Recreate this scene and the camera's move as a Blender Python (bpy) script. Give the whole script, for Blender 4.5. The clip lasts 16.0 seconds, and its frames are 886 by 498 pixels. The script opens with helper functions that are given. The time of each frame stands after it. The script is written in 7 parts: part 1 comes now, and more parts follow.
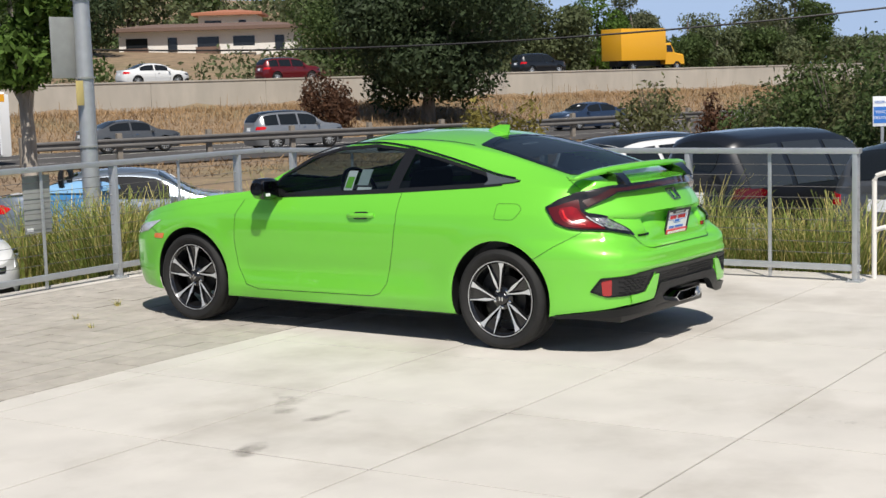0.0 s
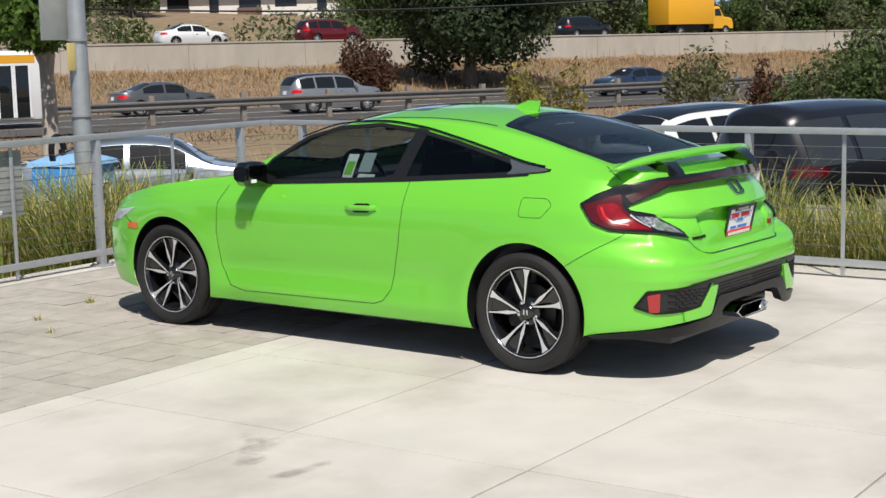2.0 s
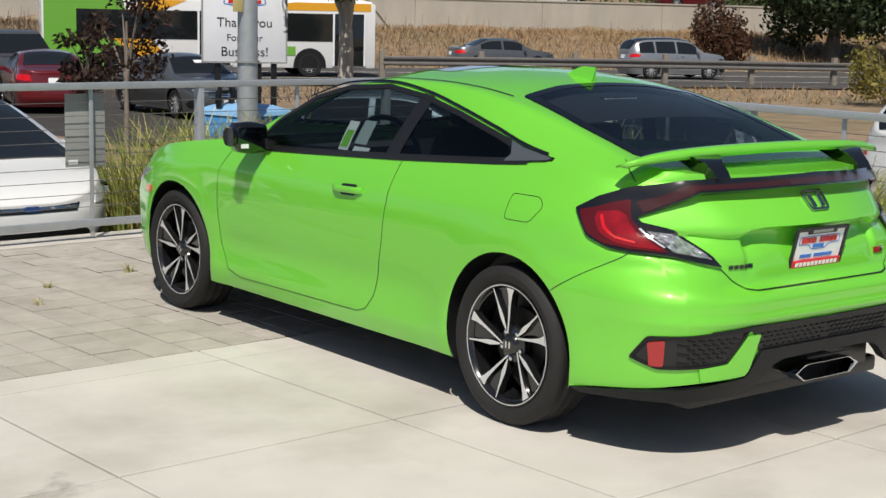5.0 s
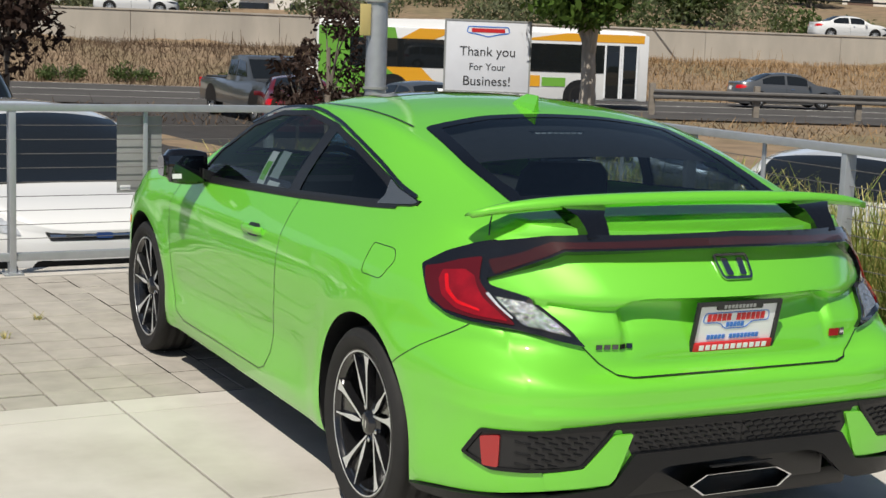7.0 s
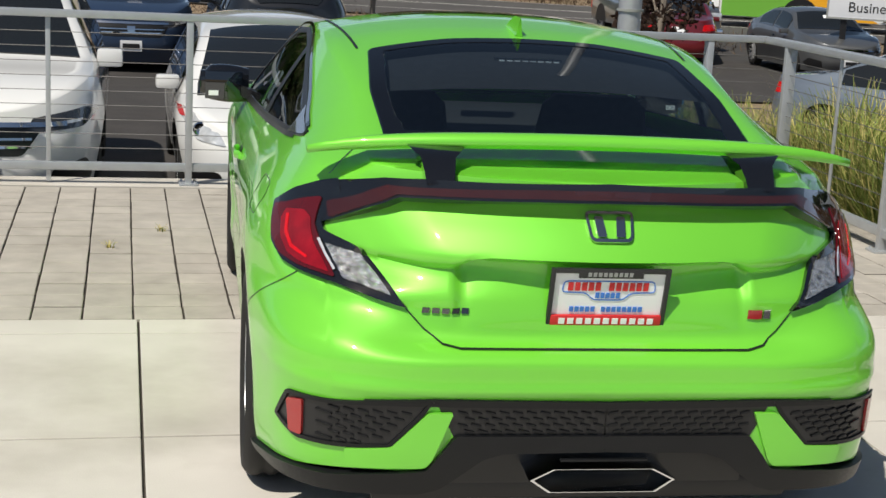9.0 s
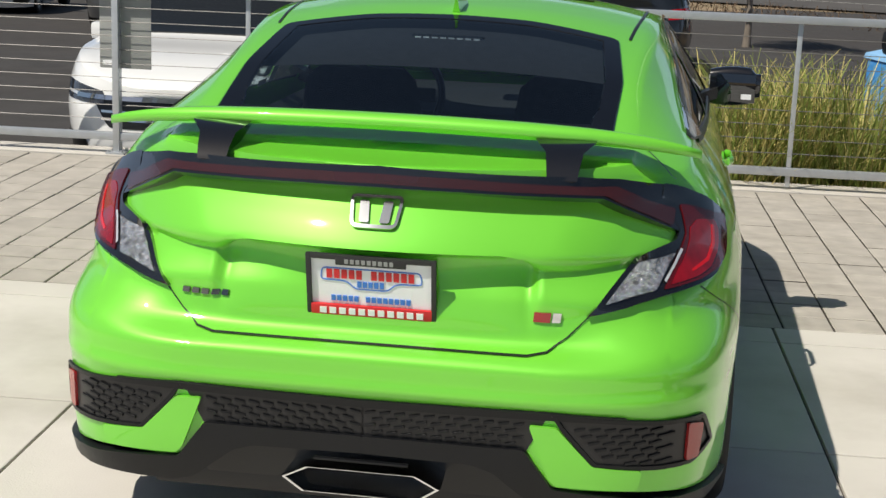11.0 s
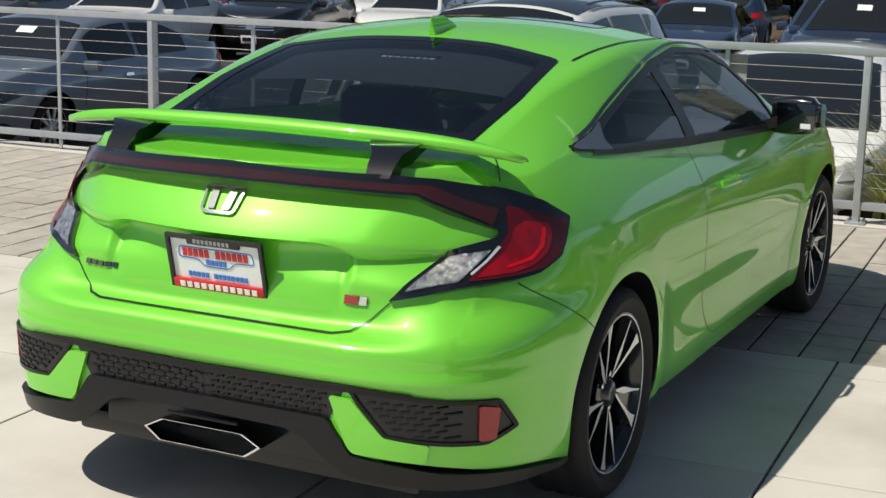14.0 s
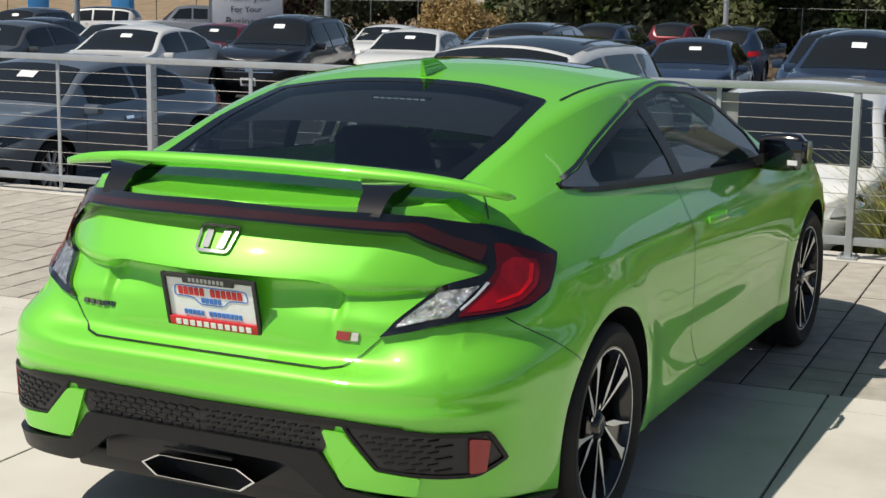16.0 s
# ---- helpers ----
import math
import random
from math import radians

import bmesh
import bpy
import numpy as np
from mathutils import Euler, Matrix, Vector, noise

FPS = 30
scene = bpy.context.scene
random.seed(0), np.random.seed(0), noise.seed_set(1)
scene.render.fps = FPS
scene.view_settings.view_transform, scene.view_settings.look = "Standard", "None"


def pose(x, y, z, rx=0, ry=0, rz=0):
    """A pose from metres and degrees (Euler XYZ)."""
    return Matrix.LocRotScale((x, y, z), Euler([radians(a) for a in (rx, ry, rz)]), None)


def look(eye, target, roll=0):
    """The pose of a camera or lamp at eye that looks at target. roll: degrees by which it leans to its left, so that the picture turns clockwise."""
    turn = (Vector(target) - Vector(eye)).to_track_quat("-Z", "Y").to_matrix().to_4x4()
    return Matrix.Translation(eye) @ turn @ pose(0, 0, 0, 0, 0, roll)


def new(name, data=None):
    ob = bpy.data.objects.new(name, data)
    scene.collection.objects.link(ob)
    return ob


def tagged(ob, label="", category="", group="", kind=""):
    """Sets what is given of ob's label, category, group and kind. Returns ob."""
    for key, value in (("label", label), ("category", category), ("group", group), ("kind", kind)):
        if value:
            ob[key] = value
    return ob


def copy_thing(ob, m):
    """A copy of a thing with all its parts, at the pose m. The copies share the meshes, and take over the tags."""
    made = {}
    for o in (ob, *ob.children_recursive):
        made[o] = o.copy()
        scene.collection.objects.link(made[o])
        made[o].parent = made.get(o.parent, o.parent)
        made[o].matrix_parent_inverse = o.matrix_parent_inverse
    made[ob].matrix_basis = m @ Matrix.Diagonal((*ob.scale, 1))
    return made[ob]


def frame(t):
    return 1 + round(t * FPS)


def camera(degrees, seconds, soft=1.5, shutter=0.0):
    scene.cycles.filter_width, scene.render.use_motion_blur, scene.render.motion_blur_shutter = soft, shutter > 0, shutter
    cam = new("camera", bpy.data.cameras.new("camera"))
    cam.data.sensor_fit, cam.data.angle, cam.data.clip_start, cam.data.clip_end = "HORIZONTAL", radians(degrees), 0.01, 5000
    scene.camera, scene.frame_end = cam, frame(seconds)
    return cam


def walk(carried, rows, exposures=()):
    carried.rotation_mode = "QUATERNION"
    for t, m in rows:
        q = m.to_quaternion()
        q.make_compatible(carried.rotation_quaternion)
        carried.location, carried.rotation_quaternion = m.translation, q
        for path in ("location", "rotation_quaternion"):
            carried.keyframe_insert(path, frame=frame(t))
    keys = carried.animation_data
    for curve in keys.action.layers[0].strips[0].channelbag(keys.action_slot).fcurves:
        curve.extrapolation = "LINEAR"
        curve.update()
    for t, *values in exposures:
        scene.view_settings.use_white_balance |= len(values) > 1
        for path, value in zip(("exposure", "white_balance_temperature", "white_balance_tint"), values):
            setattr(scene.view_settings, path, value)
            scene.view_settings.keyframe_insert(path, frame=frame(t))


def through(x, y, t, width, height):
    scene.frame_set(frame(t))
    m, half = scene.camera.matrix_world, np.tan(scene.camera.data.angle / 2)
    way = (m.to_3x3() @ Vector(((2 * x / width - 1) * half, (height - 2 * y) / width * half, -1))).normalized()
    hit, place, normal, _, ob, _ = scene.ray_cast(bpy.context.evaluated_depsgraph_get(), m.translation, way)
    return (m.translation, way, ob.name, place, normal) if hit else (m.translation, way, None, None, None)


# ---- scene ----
cam = camera(33.4, 16.0)
PATH = [
    (0, (-8.845, -4.636, 1.697), (-7.171, -3.565, 1.472), -1.7),
    (0.5, (-8.54, -4.462, 1.726), (-6.849, -3.419, 1.492), -1.5),
    (1, (-8.106, -4.284, 1.725), (-6.436, -3.209, 1.488), -0.5),
    (1.5, (-7.728, -4.051, 1.7), (-6.082, -2.942, 1.451), -1.3),
    (2, (-7.414, -3.909, 1.72), (-5.778, -2.792, 1.447), -1.3),
    (2.5, (-6.988, -3.763, 1.702), (-5.385, -2.598, 1.43), -0.6),
    (3, (-6.585, -3.563, 1.677), (-4.986, -2.395, 1.4), -0.9),
    (5.3, (-4.58, -4.129, 1.631), (-3.32, -2.606, 1.326), 1.7),
    (5.5, (-4.401, -4.15, 1.636), (-3.165, -2.604, 1.35), 1.8),
    (6, (-3.911, -4.181, 1.592), (-2.759, -2.564, 1.349), 1.7),
    (6.5, (-3.451, -4.257, 1.605), (-2.406, -2.573, 1.335), 2.1),
    (7, (-2.994, -4.215, 1.613), (-2.023, -2.491, 1.322), 2.1),
    (7.5, (-2.524, -4.269, 1.623), (-1.7, -2.48, 1.277), 1.8),
    (8, (-2.097, -4.322, 1.602), (-1.4, -2.486, 1.22), 2.9),
    (8.2, (-1.929, -4.315, 1.63), (-1.279, -2.463, 1.242), 3.1),
    (10.3, (-0.166, -4.292, 1.658), (-0.145, -2.343, 1.207), 2.3),
    (10.5, (0.001, -4.286, 1.65), (-0.032, -2.338, 1.198), 2.4),
    (11, (0.434, -4.17, 1.649), (0.257, -2.23, 1.197), 2.2),
    (11.5, (0.898, -4.14, 1.664), (0.522, -2.239, 1.17), 1.7),
    (12, (1.27, -4.028, 1.604), (0.699, -2.174, 1.116), 2.2),
    (12.5, (1.538, -3.857, 1.601), (0.828, -2.041, 1.158), 2.1),
    (13, (1.804, -3.967, 1.611), (1.048, -2.169, 1.167), 1.4),
    (13.5, (2.007, -4.116, 1.636), (1.24, -2.325, 1.185), 1.3),
    (14, (2.065, -4.166, 1.63), (1.295, -2.365, 1.226), 1.4),
    (14.5, (2.107, -4.228, 1.639), (1.328, -2.428, 1.248), 0.6),
    (15, (2.116, -4.19, 1.633), (1.321, -2.382, 1.32), 0.1),
    (15.5, (2.126, -4.223, 1.63), (1.344, -2.408, 1.32), 0.6),
    (16, (2.128, -4.233, 1.638), (1.351, -2.423, 1.287), 0.9),
]
walk(cam, [(t, look(eye, target, roll)) for t, eye, target, roll in PATH], [(0, 0.02, 6500, 10), (3, 0.02, 6500, 10), (5.5, -0.14, 6650, 9), (8.2, -0.13, 6700, 8), (10.5, -0.02, 6750, 8), (16, -0.02, 6800, 7)])

# ---------------------------------------------------------------- light
SUN_DIR = Vector((-0.47, -0.44, 0.95)).normalized()
world = bpy.data.worlds.new("world")
scene.world = world
world.use_nodes = True
wn = world.node_tree.nodes
sky = wn.new("ShaderNodeTexSky")
sky.sky_type = "NISHITA"
sky.sun_disc = False
sky.sun_elevation = math.asin(SUN_DIR.z)
sky.sun_rotation = math.atan2(SUN_DIR.x, SUN_DIR.y)
sky.dust_density = 0.9
sky.ozone_density = 1.2
wn["Background"].inputs["Strength"].default_value = 0.062
world.node_tree.links.new(sky.outputs["Color"], wn["Background"].inputs["Color"])
sun = new("sun", bpy.data.lights.new("sun", "SUN"))
sun.data.energy = 4.7
sun.data.angle = radians(0.53)
sun.data.color = (1.0, 0.955, 0.89)
sun.matrix_world = look(SUN_DIR * 50, (0, 0, 0))
scene.view_settings.exposure = 0.0


# ---------------------------------------------------------------- materials
def material(name, color, rough=0.5, metal=0.0, coat=0.0, vary=0.0, scale=8.0, bump=0.0, bump_scale=60.0, dark=None,
             dark_amount=0.0, dark_scale=1.5, transmission=0.0, alpha=1.0, island=0.0, object_vary=0.0, spec=0.5, glow=0.0, stretch=(1, 1, 1), world_space=False):
    m = bpy.data.materials.new(name)
    m.use_nodes = True
    nt = m.node_tree
    n, l = nt.nodes, nt.links
    b = n["Principled BSDF"]
    b.inputs["Base Color"].default_value = (*color, 1)
    b.inputs["Roughness"].default_value = rough
    b.inputs["Metallic"].default_value = metal
    b.inputs["Coat Weight"].default_value = coat
    b.inputs["Coat Roughness"].default_value = 0.02
    b.inputs["Transmission Weight"].default_value = transmission
    b.inputs["Specular IOR Level"].default_value = spec
    b.inputs["Alpha"].default_value = alpha
    if glow:
        b.inputs["Emission Color"].default_value = (*color, 1)
        b.inputs["Emission Strength"].default_value = glow
    tex = n.new("ShaderNodeTexCoord")
    mp = n.new("ShaderNodeMapping")
    mp.inputs["Scale"].default_value = stretch
    l.new(n.new("ShaderNodeNewGeometry").outputs["Position"] if world_space else tex.outputs["Object"], mp.inputs["Vector"])
    out = None
    if vary or dark or island or object_vary:
        rgb = n.new("ShaderNodeRGB")
        rgb.outputs[0].default_value = (*color, 1)
        out = rgb.outputs[0]
    if dark:
        nz = n.new("ShaderNodeTexNoise")
        nz.inputs["Scale"].default_value = dark_scale
        nz.inputs["Detail"].default_value = 6
        nz.inputs["Roughness"].default_value = 0.62
        l.new(mp.outputs[0], nz.inputs["Vector"])
        rp = n.new("ShaderNodeMapRange")
        rp.inputs["From Min"].default_value = 0.48
        rp.inputs["From Max"].default_value = 0.72
        rp.inputs["To Max"].default_value = dark_amount
        l.new(nz.outputs["Fac"], rp.inputs["Value"])
        mx = n.new("ShaderNodeMixRGB")
        mx.inputs["Color2"].default_value = (*dark, 1)
        l.new(rp.outputs[0], mx.inputs["Fac"])
        l.new(out, mx.inputs["Color1"])
        out = mx.outputs[0]
    if vary:
        nz = n.new("ShaderNodeTexNoise")
        nz.inputs["Scale"].default_value = scale
        nz.inputs["Detail"].default_value = 8
        l.new(mp.outputs[0], nz.inputs["Vector"])
        rp = n.new("ShaderNodeMapRange")
        rp.inputs["From Min"].default_value = 0.25
        rp.inputs["From Max"].default_value = 0.75
        rp.inputs["To Min"].default_value = 1 - vary
        rp.inputs["To Max"].default_value = 1 + vary
        l.new(nz.outputs["Fac"], rp.inputs["Value"])
        hs = n.new("ShaderNodeHueSaturation")
        l.new(rp.outputs[0], hs.inputs["Value"])
        l.new(out, hs.inputs["Color"])
        out = hs.outputs[0]
    if island or object_vary:
        src = n.new("ShaderNodeNewGeometry").outputs["Random Per Island"] if island else n.new("ShaderNodeObjectInfo").outputs["Random"]
        amt = island or object_vary
        rp = n.new("ShaderNodeMapRange")
        rp.inputs["To Min"].default_value = 1 - amt
        rp.inputs["To Max"].default_value = 1 + amt
        l.new(src, rp.inputs["Value"])
        hs = n.new("ShaderNodeHueSaturation")
        l.new(rp.outputs[0], hs.inputs["Value"])
        l.new(out, hs.inputs["Color"])
        out = hs.outputs[0]
    if out is not None:
        l.new(out, b.inputs["Base Color"])
    if bump:
        nz = n.new("ShaderNodeTexNoise")
        nz.inputs["Scale"].default_value = bump_scale
        nz.inputs["Detail"].default_value = 5
        l.new(mp.outputs[0], nz.inputs["Vector"])
        bp = n.new("ShaderNodeBump")
        bp.inputs["Strength"].default_value = bump
        bp.inputs["Distance"].default_value = 0.01
        l.new(nz.outputs["Fac"], bp.inputs["Height"])
        l.new(bp.outputs["Normal"], b.inputs["Normal"])
    return m


M_PAINT = material("lime_paint", (0.182, 0.655, 0.047), rough=0.42, metal=0.16, coat=1.0, spec=0.25, bump=0.02, bump_scale=900)
M_PAINT.node_tree.nodes["Principled BSDF"].inputs["Coat Roughness"].default_value = 0.035
M_PAINT.node_tree.nodes["Principled BSDF"].inputs["Coat IOR"].default_value = 1.6
M_TRIM = material("black_trim", (0.012, 0.012, 0.013), rough=0.35, bump=0.05, bump_scale=400)
M_GLOSS = material("gloss_black", (0.006, 0.006, 0.007), rough=0.06, coat=1.0)
M_PLASTIC = material("grained_plastic", (0.008, 0.0085, 0.0095), rough=0.36, spec=0.3, vary=0.15, bump=0.15, bump_scale=500)
M_RUBBER = material("tyre_rubber", (0.012, 0.0115, 0.011), rough=0.75, vary=0.25, scale=20, bump=0.1, bump_scale=300)
M_ALLOY = material("machined_alloy", (0.80, 0.81, 0.82), rough=0.34, metal=0.7, vary=0.04, scale=30)
M_RIMBLACK = material("rim_black", (0.010, 0.010, 0.011), rough=0.18, coat=0.6)
M_NAVYBADGE = material("badge_navy", (0.02, 0.05, 0.16), rough=0.2, coat=1.0)
M_DARKCHROME = material("dark_chrome", (0.16, 0.17, 0.17), rough=0.18, metal=1.0)
M_BADGERED = material("badge_red", (0.30, 0.010, 0.012), rough=0.15, coat=1.0)
# gloss black panel, its base greyed to stand in for mirrored sky
M_TIP = material("window_tip_panel", (0.075, 0.085, 0.095), rough=0.16, coat=1.0)
M_EMBLEM = material("brushed_chrome", (0.50, 0.51, 0.52), rough=0.16, metal=1.0)
M_CHROME = material("chrome", (0.78, 0.79, 0.80), rough=0.06, metal=1.0)
M_DISC = material("brake_iron", (0.035, 0.034, 0.033), rough=0.5, metal=0.6, vary=0.2)
M_LAMPRED = material("lamp_red", (0.62, 0.002, 0.006), rough=0.25, coat=0.5, vary=0.2, scale=25)
M_LAMPMID = material("lamp_mid_red", (0.24, 0.003, 0.008), rough=0.12, coat=0.5, vary=0.35, scale=18)
M_LAMPDEEP = material("lamp_deep_red", (0.085, 0.003, 0.005), rough=0.10, coat=0.5)
M_MIRROR = material("mirror_glass", (0.10, 0.105, 0.11), rough=0.02, metal=1.0)
M_BARRED = material("bar_red", (0.042, 0.007, 0.005), rough=0.10, coat=1.0, vary=0.15)
M_CLEAR = material("lamp_clear", (0.50, 0.50, 0.50), rough=0.08, metal=0.75, coat=1.0, vary=0.8, scale=55, bump=1.0, bump_scale=90)
M_REFLECT = material("red_reflector", (0.36, 0.02, 0.02), rough=0.25, coat=0.5, bump=0.2, bump_scale=300)
M_AMBER = material("amber_marker", (0.75, 0.16, 0.01), rough=0.15, coat=0.8)
M_SEAT = material("seat_cloth", (0.020, 0.020, 0.023), rough=0.85, vary=0.3, scale=40, bump=0.3, bump_scale=200)
M_DASH = material("dash_plastic", (0.042, 0.042, 0.045), rough=0.6, vary=0.1, bump=0.2, bump_scale=300)
M_WHITE = material("sticker_white", (0.86, 0.87, 0.88), rough=0.5, vary=0.03)
M_STGREEN = material("sticker_green", (0.22, 0.60, 0.06), rough=0.5)
M_RED = material("print_red", (0.62, 0.02, 0.025), rough=0.5)
M_BLUE = material("print_blue", (0.05, 0.20, 0.62), rough=0.5)
M_INK = material("print_black", (0.02, 0.02, 0.022), rough=0.5)
M_CONC = material("pale_concrete", (0.60, 0.565, 0.51), rough=0.75, vary=0.08, scale=2.3, bump=0.12, bump_scale=140, dark=(0.33, 0.295, 0.245), dark_amount=0.62, dark_scale=0.75, object_vary=0.03, world_space=True)
M_PAVER = material("paver", (0.43, 0.395, 0.345), rough=0.85, vary=0.14, scale=7, bump=0.3, bump_scale=120, object_vary=0.06, dark=(0.30, 0.265, 0.22), dark_amount=0.5, dark_scale=1.1, world_space=True)
M_JOINT = material("joint_dirt", (0.048, 0.040, 0.032), rough=0.95, vary=0.3, scale=30)
M_STEEL = material("galvanised_steel", (0.50, 0.52, 0.54), rough=0.42, metal=0.55, vary=0.08, scale=12)
M_WIRE = material("steel_cable", (0.17, 0.165, 0.16), rough=0.5, metal=0.5)
M_PANEL = material("grey_panel", (0.30, 0.31, 0.30), rough=0.6, vary=0.1)
M_ASPHALT = material("asphalt", (0.044, 0.039, 0.036), rough=0.9, vary=0.22, scale=2.5, bump=0.3, bump_scale=90, dark=(0.05, 0.05, 0.05), dark_amount=0.6, dark_scale=0.25)
M_ROAD = material("road_asphalt", (0.078, 0.072, 0.067), rough=0.9, vary=0.2, scale=1.5, dark=(0.050, 0.046, 0.043), dark_amount=0.7, dark_scale=0.2)
M_EARTH = material("dry_earth", (0.26, 0.185, 0.115), rough=0.95, vary=0.3, scale=1.2, bump=0.5, bump_scale=25, dark=(0.16, 0.15, 0.07), dark_amount=0.7, dark_scale=0.12)
M_STRAW = material("dry_grass", (0.33, 0.215, 0.110), rough=0.9, island=0.35)
M_DARKSTRAW = material("withered_weeds", (0.115, 0.076, 0.047), rough=0.9, island=0.4)
M_WALL = material("retaining_concrete", (0.46, 0.42, 0.36), rough=0.9, vary=0.12, scale=0.8, dark=(0.34, 0.31, 0.27), dark_amount=0.7, dark_scale=0.3, stretch=(1, 1, 0.35))
M_GUARD = material("guardrail_steel", (0.19, 0.18, 0.17), rough=0.55, metal=0.4, vary=0.15, scale=2)
M_WOODPOST = material("weathered_post", (0.26, 0.225, 0.185), rough=0.9, vary=0.25, scale=6)
M_STRIPE = material("road_paint", (0.72, 0.70, 0.64), rough=0.7, vary=0.2, scale=4)
M_STUCCO = material("white_stucco", (0.78, 0.75, 0.70), rough=0.9, vary=0.06)
M_ROOF = material("brown_roof", (0.17, 0.11, 0.085), rough=0.9, vary=0.2)
M_TILEROOF = material("terracotta_roof", (0.42, 0.17, 0.10), rough=0.9, vary=0.2)
M_DARKWIN = material("dark_window", (0.02, 0.022, 0.025), rough=0.08, coat=0.5)
M_PALEBARK = material("pale_bark", (0.42, 0.37, 0.31), rough=0.95, vary=0.3, scale=7, bump=0.8, bump_scale=18, stretch=(1, 1, 0.3))
M_BARK = material("bark", (0.22, 0.185, 0.15), rough=0.95, vary=0.35, scale=9, bump=0.8, bump_scale=18, stretch=(1, 1, 0.3))


def foliage(name, color, vary=0.5, through=0.38):
    """A leaf: part of the light goes through it."""
    m = material(name, color, rough=0.65, island=vary, spec=0.25)
    n, l = m.node_tree.nodes, m.node_tree.links
    b = n["Principled BSDF"]
    tr, mx = n.new("ShaderNodeBsdfTranslucent"), n.new("ShaderNodeMixShader")
    mx.inputs[0].default_value = through
    l.new(b.inputs["Base Color"].links[0].from_socket, tr.inputs["Color"])
    l.new(b.outputs[0], mx.inputs[1])
    l.new(tr.outputs[0], mx.inputs[2])
    l.new(mx.outputs[0], n["Material Output"].inputs["Surface"])
    return m


M_LEAF = {
    "dark": foliage("leaf_dark", (0.055, 0.080, 0.036), 0.40),
    "mid": foliage("leaf_mid", (0.085, 0.125, 0.040), 0.40),
    "olive": foliage("leaf_olive", (0.130, 0.140, 0.062), 0.40),
    "fresh": foliage("leaf_fresh", (0.095, 0.165, 0.030), 0.40),
    "plum": foliage("leaf_plum", (0.055, 0.034, 0.026), 0.45),
    "rust": foliage("leaf_rust", (0.115, 0.060, 0.036), 0.45),
    # far and hazy: greens paled, distance haze mixed into the leaf colour
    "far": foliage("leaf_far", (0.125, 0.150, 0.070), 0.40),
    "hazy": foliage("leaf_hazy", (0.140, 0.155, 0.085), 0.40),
    "straw": foliage("leaf_straw", (0.40, 0.29, 0.13), 0.35),
    "yellow": foliage("leaf_yellow", (0.24, 0.21, 0.055), 0.45),
}
M_BLADE = foliage("grass_blade_green", (0.24, 0.29, 0.070), 0.45, 0.3)
M_BLADEDRY = foliage("grass_blade_straw", (0.56, 0.48, 0.18), 0.4, 0.3)
M_SMOKEDLAMP = material("smoked_headlamp", (0.035, 0.037, 0.042), rough=0.08, coat=1.0, vary=0.4, scale=18)
M_FRIT = material("glass_frit", (0.004, 0.004, 0.005), rough=0.03)
M_TANKBLUE = material("tank_blue", (0.06, 0.29, 0.66), rough=0.45, vary=0.12, scale=5)
M_TANKTOP = material("tank_lid", (0.26, 0.50, 0.78), rough=0.5, vary=0.08)
M_YELLOW = material("yellow_panel", (0.62, 0.50, 0.20), rough=0.6)
M_TRUCKY = material("truck_yellow", (0.85, 0.42, 0.02), rough=0.35, coat=0.4)
M_PALEGLASS = material("car_glass_pale", (0.030, 0.034, 0.035), rough=0.04, coat=1.0)
M_CARGLASS = material("car_glass_dark", (0.012, 0.014, 0.015), rough=0.03, coat=0.45)
M_HEADLAMP = material("headlamp", (0.70, 0.72, 0.74), rough=0.12, metal=0.35, coat=1.0, vary=0.3, scale=20)


def car_paint(name, color, metal=0.3):
    return material(name, color, rough=0.3, metal=metal, coat=1.0)


# ---------------------------------------------------------------- helpers for building
def part(name, bm, mat, parent=None, label="", smooth=True, sharp=None):
    me = bpy.data.meshes.new(name)
    bmesh.ops.recalc_face_normals(bm, faces=bm.faces) if sharp != "keep" else None
    bm.to_mesh(me)
    bm.free()
    if smooth:
        me.polygons.foreach_set("use_smooth", [True] * len(me.polygons))
        if sharp != "soft":
            me.set_sharp_from_angle(angle=radians(sharp if isinstance(sharp, (int, float)) else 38))
    for m in mat if isinstance(mat, (list, tuple)) else [mat]:
        me.materials.append(m)
    ob = new(name, me)
    if parent:
        ob.parent = parent
    if label:
        ob["label"] = label
    return ob


def thing(name, m=None, label="", category="", group="", kind=""):
    ob = new(name)
    ob.empty_display_size = 0.1
    if m is not None:
        ob.matrix_world = m
    return tagged(ob, label, category, group, kind)


def box(bm, x0, y0, z0, x1, y1, z1, bevel=0.0, mat=0):
    r = bmesh.ops.create_cube(bm, size=1.0)
    vs = r["verts"]
    for v in vs:
        v.co = Vector(((x0 + x1) / 2 + v.co.x * (x1 - x0), (y0 + y1) / 2 + v.co.y * (y1 - y0), (z0 + z1) / 2 + v.co.z * (z1 - z0)))
    fs = {f for v in vs for f in v.link_faces}
    for f in fs:
        f.material_index = mat
    if bevel:
        es = list({e for v in vs for e in v.link_edges})
        bmesh.ops.bevel(bm, geom=es, offset=bevel, segments=2, affect="EDGES", profile=0.6)
    return vs


def bm_box(*a, bevel=0.0):
    bm = bmesh.new()
    box(bm, *a, bevel=bevel)
    return bm


